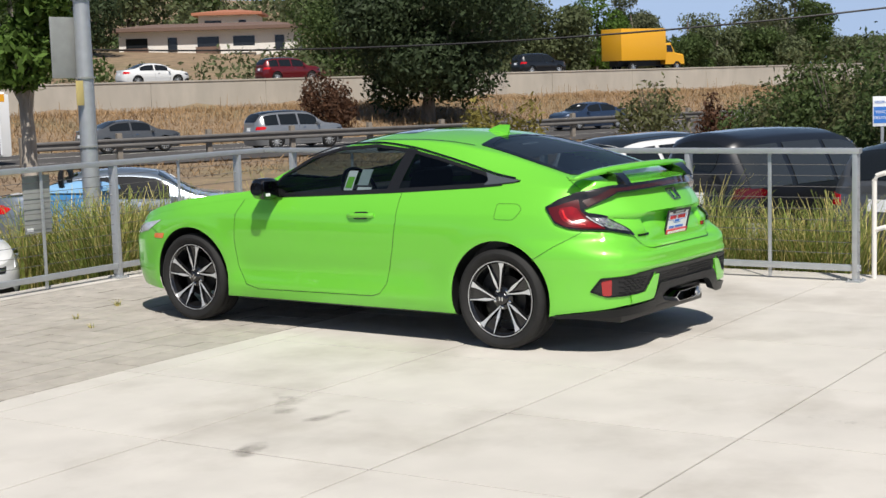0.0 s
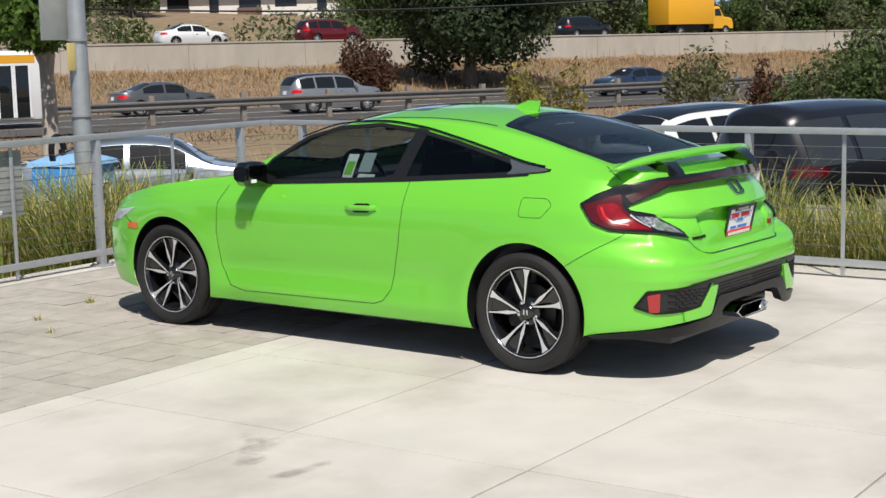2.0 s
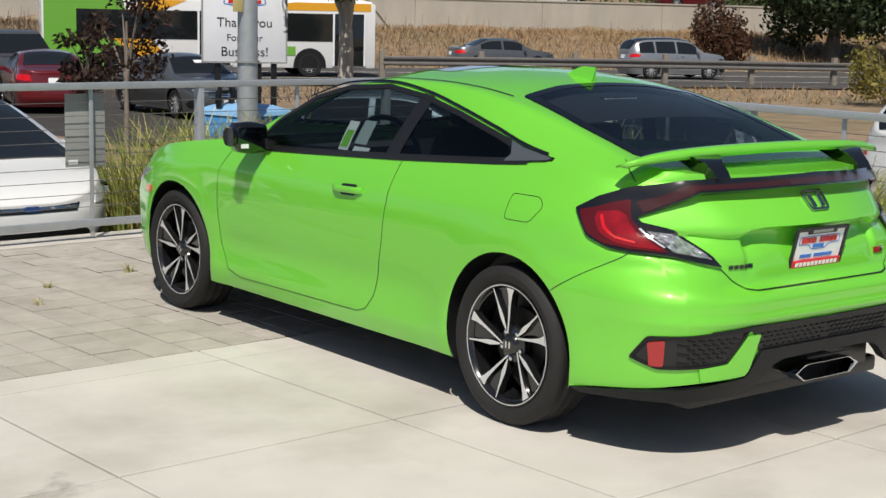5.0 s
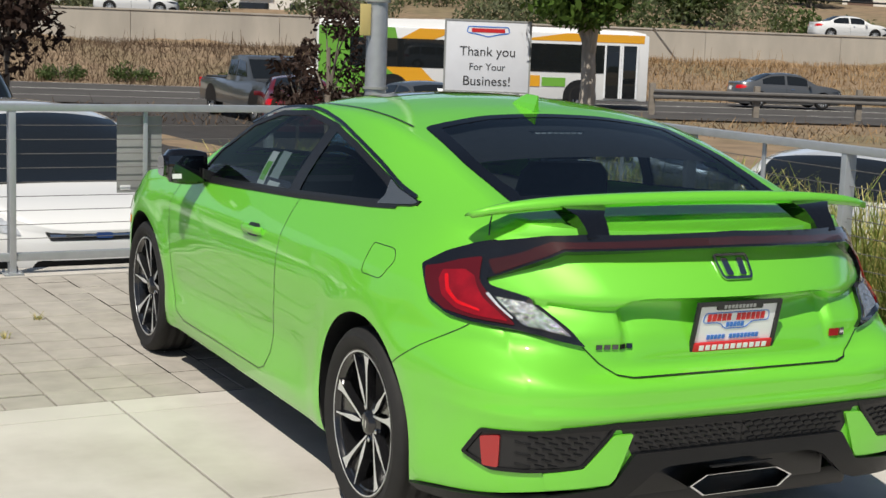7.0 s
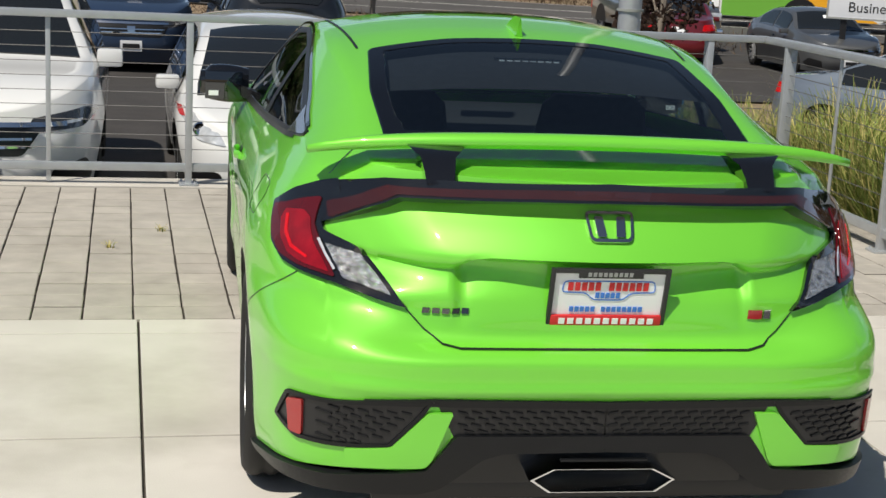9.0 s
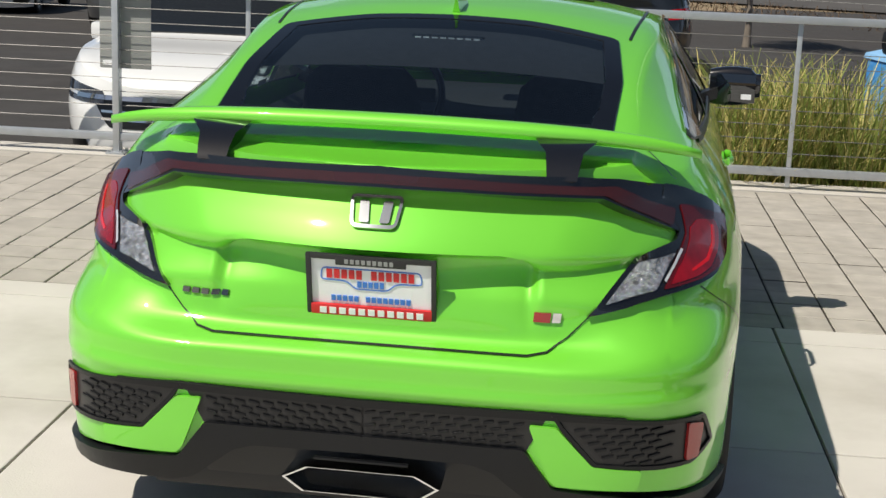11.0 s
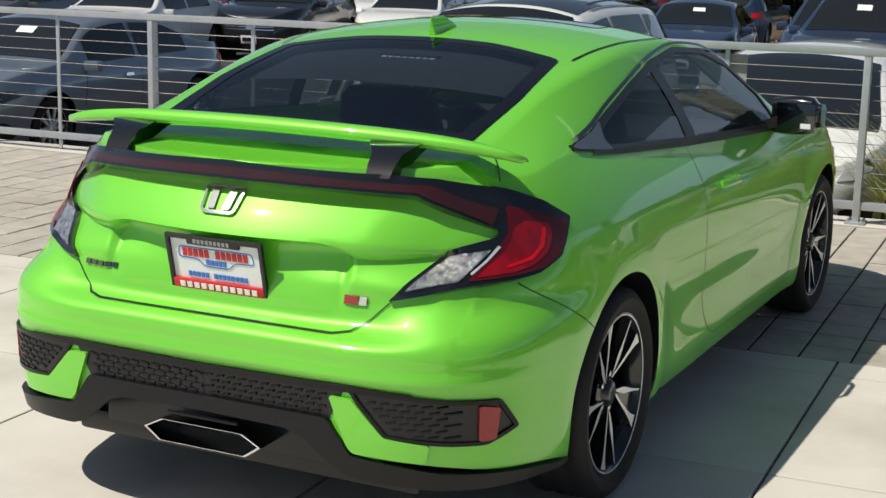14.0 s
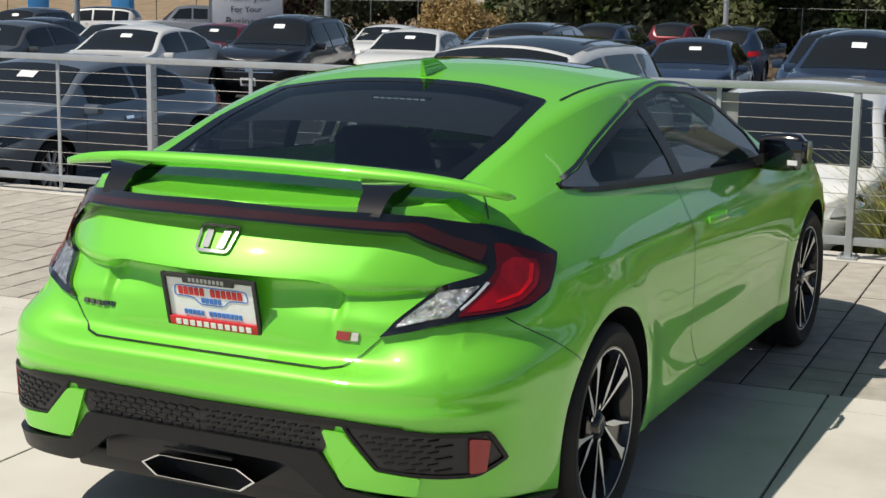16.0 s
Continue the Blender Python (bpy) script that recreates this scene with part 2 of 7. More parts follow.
def tube(bm, points, radius, seg=8, cap=True, radii=None):
    """A tube along points."""
    rings = []
    pts = [Vector(p) for p in points]
    for i, p in enumerate(pts):
        d = (pts[min(i + 1, len(pts) - 1)] - pts[max(i - 1, 0)]).normalized()
        a = d.cross(Vector((0, 0, 1)) if abs(d.z) < 0.9 else Vector((1, 0, 0))).normalized()
        b = d.cross(a)
        r = radii[i] if radii else radius
        rings.append([bm.verts.new(p + (a * math.cos(k * math.tau / seg) + b * math.sin(k * math.tau / seg)) * r) for k in range(seg)])
    for q, w in zip(rings, rings[1:]):
        for k in range(seg):
            bm.faces.new((q[k], q[(k + 1) % seg], w[(k + 1) % seg], w[k]))
    if cap:
        bm.faces.new(rings[0][::-1])
        bm.faces.new(rings[-1])
    return rings


def revolve(bm, profile, axis="x", seg=48, close=False):
    """Turn a profile of (along, radius) round an axis."""
    rings = []
    for a, r in profile:
        ring = []
        for k in range(seg):
            c, s = math.cos(k * math.tau / seg) * r, math.sin(k * math.tau / seg) * r
            ring.append(bm.verts.new((a, c, s) if axis == "x" else (c, s, a)))
        rings.append(ring)
    pairs = list(zip(rings, rings[1:])) + ([(rings[-1], rings[0])] if close else [])
    for q, w in pairs:
        for k in range(seg):
            bm.faces.new((q[k], q[(k + 1) % seg], w[(k + 1) % seg], w[k]))
    return rings


def loft(bm, sections, closed=True, caps=True):
    rows = [[bm.verts.new(p) for p in s] for s in sections]
    n = len(rows[0])
    for q, w in zip(rows, rows[1:]):
        for k in range(n if closed else n - 1):
            bm.faces.new((q[k], q[(k + 1) % n], w[(k + 1) % n], w[k]))
    if caps and closed:
        bm.faces.new(rows[0][::-1])
        bm.faces.new(rows[-1])
    return rows


def curve_table(*pairs):
    """A smooth function through (u, value) pairs (monotone cubic)."""
    u = np.array([p[0] for p in pairs], float)
    v = np.array([p[1] for p in pairs], float)
    d = np.diff(v) / np.diff(u)
    m = np.zeros(len(u))
    m[0], m[-1] = d[0], d[-1]
    for i in range(1, len(u) - 1):
        m[i] = 0 if d[i - 1] * d[i] <= 0 else 2 * d[i - 1] * d[i] / (d[i - 1] + d[i])

    def f(q):
        q = min(max(q, u[0]), u[-1])
        i = min(max(int(np.searchsorted(u, q)) - 1, 0), len(u) - 2)
        h = u[i + 1] - u[i]
        s = (q - u[i]) / h
        return float(v[i] * (1 + 2 * s) * (1 - s) ** 2 + m[i] * h * s * (1 - s) ** 2 + v[i + 1] * s * s * (3 - 2 * s) + m[i + 1] * h * s * s * (s - 1))
    return f


def rounded(poly, r=0.02, n=4, step=0.03):
    """A polygon with rounded corners and extra points along its edges."""
    out, k = [], len(poly)
    for i in range(k):
        p, a, b = (Vector(poly[j % k]) for j in (i, i - 1, i + 1))
        da, db = (a - p), (b - p)
        q = min(r, da.length * 0.45, db.length * 0.45)
        s, e = p + da.normalized() * q, p + db.normalized() * q
        for j in range(n + 1):
            t = j / n
            out.append(s * (1 - t) ** 2 + p * 2 * t * (1 - t) + e * t * t)
    dense = []
    for i, p in enumerate(out):
        q = out[(i + 1) % len(out)]
        m = max(1, int((q - p).length / step))
        dense += [p.lerp(q, j / m) for j in range(m)]
    return dense


def inside(p, poly):
    hit, j = False, len(poly) - 1
    for i in range(len(poly)):
        a, b = poly[i], poly[j]
        if (a[1] > p[1]) != (b[1] > p[1]) and p[0] < (b[0] - a[0]) * (p[1] - a[1]) / (b[1] - a[1]) + a[0]:
            hit = not hit
        j = i
    return hit


def surface_point(f, a, b, off):
    p = f(a, b)
    if not off:
        return p
    n = (f(a + 0.004, b) - f(a - 0.004, b)).cross(f(a, b + 0.004) - f(a, b - 0.004))
    if n.length < 1e-12:
        return p
    n.normalize()
    c = Vector((0, 1.2, 0.62))
    return p + n * (off if n.dot(p - c) > 0 else -off)


def patch(poly, f, off=0.003, step=0.03, depth=0.0):
    """A sheet with the outline poly (two coordinates), laid on the surface f; depth gives it a rim that goes in."""
    bm = bmesh.new()
    vs = [bm.verts.new((p[0], p[1], 0)) for p in poly]
    bm.faces.new(vs)
    for ax in (0, 1):
        lo, hi = min(p[ax] for p in poly), max(p[ax] for p in poly)
        for i in range(1, int((hi - lo) / step) + 1):
            co, no = [0, 0, 0], [0, 0, 0]
            co[ax], no[ax] = lo + i * step + 0.0007, 1
            bmesh.ops.bisect_plane(bm, geom=bm.verts[:] + bm.edges[:] + bm.faces[:], plane_co=co, plane_no=no)
    flat = {v: (v.co.x, v.co.y) for v in bm.verts}
    if depth:
        rim = [e for e in bm.edges if len(e.link_faces) == 1]
        r = bmesh.ops.extrude_edge_only(bm, edges=rim)
        for v in [g for g in r["geom"] if isinstance(g, bmesh.types.BMVert)]:
            v.co.z = 1.0
    for v in bm.verts:
        low = v.co.z > 0.5
        v.co = surface_point(f, v.co.x, v.co.y, off - depth if low else off)
    return bm


def band(poly, inset, f, off=0.004, thick=0.0):
    """A closed strip of the given width along the inside of an outline."""
    n = len(poly)
    inner = []
    area = sum(poly[i - 1][0] * poly[i][1] - poly[i][0] * poly[i - 1][1] for i in range(n))
    sgn = 1 if area > 0 else -1
    for i in range(n):
        t = Vector(poly[(i + 1) % n]) - Vector(poly[i - 1])
        nrm = Vector((-t.y, t.x)).normalized() * sgn
        w = inset(poly[i]) if callable(inset) else inset
        inner.append(Vector(poly[i]) + nrm * w)
    bm = bmesh.new()
    rows = []
    for k, (s, o) in enumerate(((0, off - 0.006), (0.08, off), (0.5, off), (0.92, off), (1, off - 0.006))):
        rows.append([bm.verts.new(surface_point(f, *(Vector(poly[i]).lerp(inner[i], s)), o)) for i in range(n)])
    for q, w in zip(rows, rows[1:]):
        for i in range(n):
            bm.faces.new((q[i], q[(i + 1) % n], w[(i + 1) % n], w[i]))
    return bm


def seam(line, width, f, off=0.0012, step=0.02):
    """A thin strip along a line on the surface."""
    pts = []
    for a, b in zip(line, line[1:]):
        a, b = Vector(a), Vector(b)
        m = max(1, int((b - a).length / step))
        pts += [a.lerp(b, i / m) for i in range(m)]
    pts.append(Vector(line[-1]))
    bm = bmesh.new()
    prev = None
    for i, p in enumerate(pts):
        t = (pts[min(i + 1, len(pts) - 1)] - pts[max(i - 1, 0)]).normalized()
        nrm = Vector((-t.y, t.x)) * (width / 2)
        q = [bm.verts.new(surface_point(f, *(p + nrm * s), off)) for s in (-1, 1)]
        if prev:
            bm.faces.new((prev[0], prev[1], q[1], q[0]))
        prev = q
    return bm


def mirror_x(bm):
    """Adds the mirror image in x and welds the middle."""
    bmesh.ops.mirror(bm, geom=bm.verts[:] + bm.edges[:] + bm.faces[:], axis="X", merge_dist=0.0005)
    return bm


def flipped(bm):
    for v in bm.verts:
        v.co.x = -v.co.x
    bmesh.ops.reverse_faces(bm, faces=bm.faces)
    return bm


def text_mesh(name, text, size, mat, parent, m, depth=0.001, spacing=1.0):
    cu = bpy.data.curves.new(name, "FONT")
    cu.body, cu.size, cu.align_x, cu.align_y, cu.extrude, cu.space_character = text, size, "CENTER", "CENTER", depth, spacing
    cu.materials.append(mat)
    ob = new(name, cu)
    ob.parent = parent
    ob.matrix_local = m
    return ob


# ---------------------------------------------------------------- car shells
def smooth01(t):
    t = min(max(t, 0.0), 1.0)
    return t * t * (3 - 2 * t)


class Shell:
    """The skin of a car: plan outlines stacked in z up to the shoulder line, and sections across above it.
    y runs forward, x to the right, z up, the origin is on the ground."""

    def __init__(self, width, rear, front, shoulder, centre, yc, ycf, pr=4.0, pf=3.2, lean=0.48, flare=(), cant=0.78, wrap=1.25):
        self.width, self.rear, self.front, self.shoulder, self.centre = width, rear, front, shoulder, centre
        self.yc, self.ycf, self.pr, self.pf, self.lean, self.flare, self.cant, self.wrap = yc, ycf, pr, pf, lean, flare, cant, wrap
        self.dents = []
        self.prz = lambda z: pr
        self.brow = None
        self.warp = lambda p: p
        self.rail_in = lambda y, xs, xr: xr
        self.rear_side = rear
        self.sculpt = lambda y, z: 0.0

    def half(self, y, z):
        """Half the width at a place along the car."""
        w = self.width(z)
        for fy, fz, amount in self.flare:
            d = math.hypot(y - fy, z - fz)
            w += amount * math.exp(-((d - 0.40) / 0.085) ** 2)
        w += self.sculpt(y, z)
        if y < self.yc:
            pr = self.prz(z)
            q = (self.yc - y) / (self.yc - self.rear_side(z))
            return w * max(0.0, 1 - q ** pr) ** (1 / pr) if q < 1 else 0.0
        if y > self.ycf:
            q = (y - self.ycf) / (self.front(z) - self.ycf)
            return w * max(0.0, 1 - q ** self.pf) ** (1 / self.pf) if q < 1 else 0.0
        return w

    def side(self, y, z):
        return self.warp(Vector((self.half(y, z), y, z)))

    def back(self, x, z):
        w = self.width(z)
        pr = self.prz(z)
        q = min(abs(x) / w, 0.9999)
        r = self.rear(z) + (self.rear_side(z) - self.rear(z)) * smooth01((q - 0.50) / 0.30)
        y = self.yc - (self.yc - r) * (1 - q ** pr) ** (1 / pr)
        if self.brow:
            y += self.brow_depth(abs(x), z)
        return self.warp(Vector((x, y, z)))

    def brow_depth(self, x, z):
        """The recess under the crease across the lid."""
        line, depth = self.brow
        zb, d = line(x), depth(x)
        if z >= zb or d <= 0:
            return 0.0
        s = zb - z
        return d * (s / 0.014 if s < 0.014 else smooth01(1 - (s - 0.014) / 0.17))

    def nose(self, x, z):
        w = self.width(z)
        q = min(abs(x) / w, 0.9999)
        return Vector((x, self.ycf + (self.front(z) - self.ycf) * (1 - q ** self.pf) ** (1 / self.pf), z))

    def turn(self, u, z):
        """Round the rear corner: u below 0.8 is a share of the width across the back, above it runs on forward along the side."""
        if u < 0.8:
            return self.back(u * self.width(z), z)
        q = self.q0(z) - (u - 0.8)
        y = self.yc - (self.yc - self.rear_side(z)) * max(q, 0)
        return self.warp(Vector((self.half(y, z), y, z)))

    def q0(self, z):
        pr = self.prz(z)
        return (1 - 0.8 ** pr) ** (1 / pr)

    def rail(self, y):
        """The belt point and the roof rail point of a section."""
        zs, zc = self.shoulder(y), self.centre(y)
        zs = min(zs, zc - 0.01)
        xs = self.half(y, zs)
        h = zc - zs
        return xs, zs, self.rail_in(y, xs, max(xs - self.lean * h, xs * 0.25)), zs + self.cant * h, zc

    def window(self, y, z):
        xs, zs, xr, zr, zc = self.rail(y)
        s = min(max((z - zs) / (zr - zs), 0.0), 1.15)
        return Vector((xs - (xs - xr) * s ** self.wrap, y, z))

    def top(self, x, y):
        xs, zs, xr, zr, zc = self.rail(y)
        q = abs(x) / xr
        if q <= 1:
            return Vector((x, y, zr + (zc - zr) * (1 - q ** 2.3)))
        s = max(0.0, (xs - abs(x)) / (xs - xr)) ** (1 / self.wrap)
        return Vector((x, y, zs + (zr - zs) * s))

    def mesh(self, bottom, nx=40, nw=30, ny=80, nz=44, side_rows=12, roof_rows=12, wheels=(), radius=0.36, holes=()):
        """Half of the skin, mirrored. holes: (kind, outline) that stay open."""
        cols = [("u", 0.8 * i / nx) for i in range(nx)]
        cols += [("q", (1 - (i / nw) ** 0.9)) for i in range(nw)]
        cols += [("y", self.yc + (self.ycf - self.yc) * i / ny) for i in range(ny)]
        qf = (1 - 0.75 ** self.pf) ** (1 / self.pf)
        cols += [("f", qf * i / nw) for i in range(nw)]
        cols += [("n", 0.75 * (1 - i / (nx // 2))) for i in range(nx // 2 + 1)]

        def at(col, z):
            k, v = col
            if k == "u":
                return self.back(v * self.width(z), z)
            if k == "q":
                return self.side(self.yc - (self.yc - self.rear_side(z)) * v * self.q0(z), z)
            if k == "y":
                return self.side(v, z)
            if k == "f":
                return self.side(self.ycf + (self.front(z) - self.ycf) * v, z)
            return self.nose(v * self.width(z), z)

        bm = bmesh.new()
        low, up = [], []
        for col in cols:
            zs = 0.9
            for _ in range(12):
                zs = min(self.shoulder(at(col, zs).y), self.centre(at(col, zs).y) - 0.01)
            low_at = at(col, 0.3)
            zb = bottom(low_at.y, low_at.x)
            heights = [zb + (zs - zb) * i / nz for i in range(nz + 1)]
            if self.brow and col[0] == "u":
                # rows follow the crease, so that it stays crisp
                zt = self.brow[0](low_at.x)
                k = round(nz * 0.70)
                heights = [zb + (zt - 0.024 - zb) * i / (k - 2) for i in range(k - 1)] + [zt - 0.014] + [zt + (zs - zt) * i / (nz - k) for i in range(nz - k + 1)]
            line = [at(col, z) for z in heights]
            low.append([bm.verts.new(p) for p in line])
            base = line[-1]
            xs, y = base.x, base.y
            zc = self.centre(y)
            h = max(zc - zs, 0.005)
            xr = self.rail_in(y, xs, max(xs - self.lean * h, xs * 0.25))
            zr = zs + self.cant * h
            row = [low[-1][-1]]
            for i in range(1, side_rows + 1):
                s = i / side_rows
                row.append(bm.verts.new((xs - (xs - xr) * s ** self.wrap, y, zs + (zr - zs) * s)))
            for i in range(1, roof_rows + 1):
                q = 1 - i / roof_rows
                row.append(bm.verts.new((xr * q, y, zr + (zc - zr) * (1 - q ** 2.3))))
            up.append(row)
        dead = set()
        for i, (a, b) in enumerate(zip(low, low[1:])):
            for k in range(nz):
                bm.faces.new((a[k], b[k], b[k + 1], a[k + 1]))
        for a, b in zip(up, up[1:]):
            for k in range(len(a) - 1):
                f = bm.faces.new((a[k], b[k], b[k + 1], a[k + 1]))
                c = f.calc_center_median()
                for kind, poly in holes:
                    p = (c.y, c.z) if kind == "side" else (c.x, c.y)
                    if kind == "side" and (k >= side_rows or c.x < 0.3):
                        continue
                    if kind != "side" and k < side_rows:
                        continue
                    if inside(p, poly):
                        dead.add(f)
        wheel_side = [v for col in low for v in col if v.co.x > 0.5]
        for wy, wz in wheels:
            near = [v for v in wheel_side if math.hypot(v.co.y - wy, v.co.z - wz) < radius]
            nearset = set(near)
            for v in near:
                if any(o not in nearset for f in v.link_faces for o in f.verts):
                    d = math.hypot(v.co.y - wy, v.co.z - wz)
                    s = radius / max(d, 0.01)
                    y, z = wy + (v.co.y - wy) * s, wz + (v.co.z - wz) * s
                    if z > 0.12:
                        v.co = Vector((self.half(y, z), y, z))
            for v in near:
                for f in v.link_faces:
                    if all(o in nearset for o in f.verts):
                        dead.add(f)
        bmesh.ops.delete(bm, geom=list(dead), context="FACES")
        return mirror_x(bm)


def wheel_arch(shell, wy, wz, radius, inner, sign):
    """The dark liner of a wheel house."""
    bm = bmesh.new()
    rows = []
    for i in range(25):
        a = math.pi * (-0.12 + 1.24 * i / 24)
        y, z = wy + math.cos(a) * radius, wz + math.sin(a) * radius
        x = max(shell.half(y, max(z, 0.2)) - 0.004, inner + 0.02)
        rows.append([bm.verts.new((sign * q, y, z)) for q in (x, x - 0.05, inner)])
    for a, b in zip(rows, rows[1:]):
        for k in range(2):
            bm.faces.new((a[k], b[k], b[k + 1], a[k + 1]))
    bm.faces.new([r[2] for r in rows])
    return bm


def build_wheel(parent, m, r=0.322, rim=0.241, w=0.225, side=1, style="sport"):
    """side: 1 for the right of the car, -1 for its left. The outer face looks to side * x."""
    wheel = new("wheel")
    wheel.parent = parent
    wheel.matrix_local = m
    h = w / 2
    s = side
    bm = bmesh.new()
    prof = [(-h * 0.75, rim), (-h * 0.97, rim + 0.025), (-h, rim + 0.05), (-h * 0.92, r - 0.016), (-h * 0.80, r - 0.003)]
    for g in (-0.42, 0.0, 0.42):
        prof += [(h * g - 0.006 - h * 0.1, r), (h * g - 0.005, r - 0.007), (h * g + 0.005, r - 0.007), (h * g + 0.006 + h * 0.1, r)]
    prof += [(h * 0.80, r - 0.003), (h * 0.92, r - 0.016), (h, rim + 0.05), (h * 0.97, rim + 0.025), (h * 0.75, rim)]
    revolve(bm, prof, seg=72)
    part("tyre", bm, M_RUBBER, wheel)
    bm = bmesh.new()
    revolve(bm, [(-h * 0.8, rim + 0.004), (-h * 0.7, rim - 0.02), (0, rim - 0.035), (s * h * 0.55, rim - 0.022), (s * h * 0.80, rim - 0.010), (s * h * 0.86, rim - 0.004), (s * h * 0.86, rim + 0.006)], seg=64)
    part("rim_barrel", bm, M_RIMBLACK, wheel)
    bm = bmesh.new()
    revolve(bm, [(s * h * 0.83, rim - 0.004), (s * h * 0.868, rim - 0.003), (s * h * 0.872, rim + 0.0005), (s * h * 0.83, rim + 0.002)], seg=64)
    part("rim_lip", bm, M_ALLOY, wheel)
    x0 = s * h * 0.70
    if style == "sport":
        def on_face(ang, rr, x):
            """ang runs clockwise from the top, as seen from outside."""
            return Vector((x, s * math.sin(ang) * rr, math.cos(ang) * rr))
        # (angle at the hub, angle at the rim, inner and outer radius, widths along the blade)
        blades = ((-0.40, 0.10, 0.048, 0.231, (0.007, 0.008, 0.010, 0.012, 0.015, 0.023, 0.044)), (-0.44, -0.39, 0.062, 0.231, (0.006, 0.015, 0.021, 0.015, 0.009, 0.007, 0.006)))
        for k in range(5):
            a0 = k * math.tau / 5
            for j, (g0, g1, r0, r1, widths) in enumerate(blades):
                p0, p1 = on_face(a0 + g0, r0, 0), on_face(a0 + g1, r1, 0)
                side_dir = (p1 - p0).normalized().cross(Vector((s, 0, 0)))
                secs = []
                for i, ww in enumerate(widths):
                    t = i / (len(widths) - 1)
                    cen = p0.lerp(p1, t)
                    rr = cen.length
                    xx = s * h * (0.56 + 0.27 * (rr / rim) ** 0.8)
                    lean = 0.010 * t * t if j == 0 else 0.0
                    e0, e1 = cen + side_dir * (ww / 2 - lean), cen - side_dir * (ww / 2 + lean)
                    if t == 1:
                        e0, e1 = e0.normalized() * r1, e1.normalized() * r1
                    f0, f1 = cen + side_dir * (ww / 2 + 0.004 - lean), cen - side_dir * (ww / 2 + 0.004 + lean)
                    secs.append([e0 + Vector((xx, 0, 0)), e1 + Vector((xx, 0, 0)), f1 + Vector((xx - s * 0.03, 0, 0)), f0 + Vector((xx - s * 0.03, 0, 0))])
                bm = bmesh.new()
                rows = loft(bm, secs)
                for f in bm.faces:
                    f.material_index = 1
                for q, wv in zip(rows, rows[1:]):
                    for f in q[0].link_faces:
                        if q[1] in f.verts and wv[0] in f.verts and wv[1] in f.verts:
                            f.material_index = 0
                part("spoke", bm, [M_ALLOY, M_RIMBLACK], wheel, sharp="x")
            # black web that ties the two blades of a pair
            secs = []
            for i in range(5):
                t = i / 4
                rr = 0.05 + (rim - 0.06) * t
                xx = s * h * (0.44 + 0.24 * (rr / rim) ** 0.8)
                ends = (on_face(a0 - 0.46 + 0.06 * t, rr, xx), on_face(a0 - 0.36 + 0.45 * t, rr, xx))
                secs.append([ends[0], ends[1], ends[1] - Vector((s * 0.02, 0, 0)), ends[0] - Vector((s * 0.02, 0, 0))])
            bm = bmesh.new()
            loft(bm, secs)
            part("spoke_web", bm, M_RIMBLACK, wheel)
        for k in range(5):
            a = k * math.tau / 5 + 0.95
            bm = bmesh.new()
            y, z = math.cos(a) * 0.057, math.sin(a) * 0.057
            revolve(bm, [(s * h * 0.45, 0.0105), (s * h * 0.62, 0.0105), (s * h * 0.64, 0.006), (s * h * 0.64, 0.0005)], seg=6)
            bmesh.ops.translate(bm, verts=bm.verts, vec=(0, y, z))
            part("lug_nut", bm, M_CHROME, wheel)
    else:
        for k in range(10):
            a = k * math.tau / 10
            bm = bmesh.new()
            secs = []
            for i in range(3):
                t = i / 2
                rr = 0.04 + (rim - 0.045) * t
                ww = 0.030 + 0.012 * t
                c, sn = math.cos(a), math.sin(a)
                cen, tan = Vector((x0, c * rr, sn * rr)), Vector((0, -sn, c))
                secs.append([cen + tan * ww / 2, cen - tan * ww / 2, cen - tan * ww / 2 - Vector((s * 0.02, 0, 0)), cen + tan * ww / 2 - Vector((s * 0.02, 0, 0))])
            loft(bm, secs)
            part("spoke", bm, M_ALLOY, wheel)
    bm = bmesh.new()
    revolve(bm, [(s * h * 0.3, 0.075), (s * h * 0.52, 0.072), (s * h * 0.58, 0.045), (s * h * 0.72, 0.036), (s * h * 0.75, 0.030), (s * h * 0.75, 0.0005)], seg=32)
    part("hub_cap", bm, M_RIMBLACK if style == "sport" else M_ALLOY, wheel)
    if style == "sport":
        bm = bmesh.new()
        for sy in (-1, 1):
            box(bm, s * h * 0.74, sy * 0.010 - 0.004, -0.013, s * h * 0.77, sy * 0.010 + 0.004, 0.013)
        part("hub_emblem", bm, M_CHROME, wheel)
    bm = bmesh.new()
    revolve(bm, [(s * h * 0.02, 0.04), (s * h * 0.02, 0.145), (s * h * 0.14, 0.145), (s * h * 0.14, 0.04)], seg=40, close=True)
    part("brake_disc", bm, M_DISC, wheel)
    return wheel


def wheel_matrix(x, y, z, turn=0.0):
    return pose(x, y, z) @ Matrix.Rotation(turn, 4, "X")


# ---------------------------------------------------------------- pad, pavers and ground
ROAD_ANGLE = radians(-22)
ROAD_ALONG = Vector((math.cos(ROAD_ANGLE), math.sin(ROAD_ANGLE)))
ROAD_OUT = Vector((-ROAD_ALONG.y, ROAD_ALONG.x))


def road_xy(s, n):
    """A place s metres along the road and n metres out from the pad."""
    p = ROAD_ALONG * s + ROAD_OUT * n
    return p.x, p.y


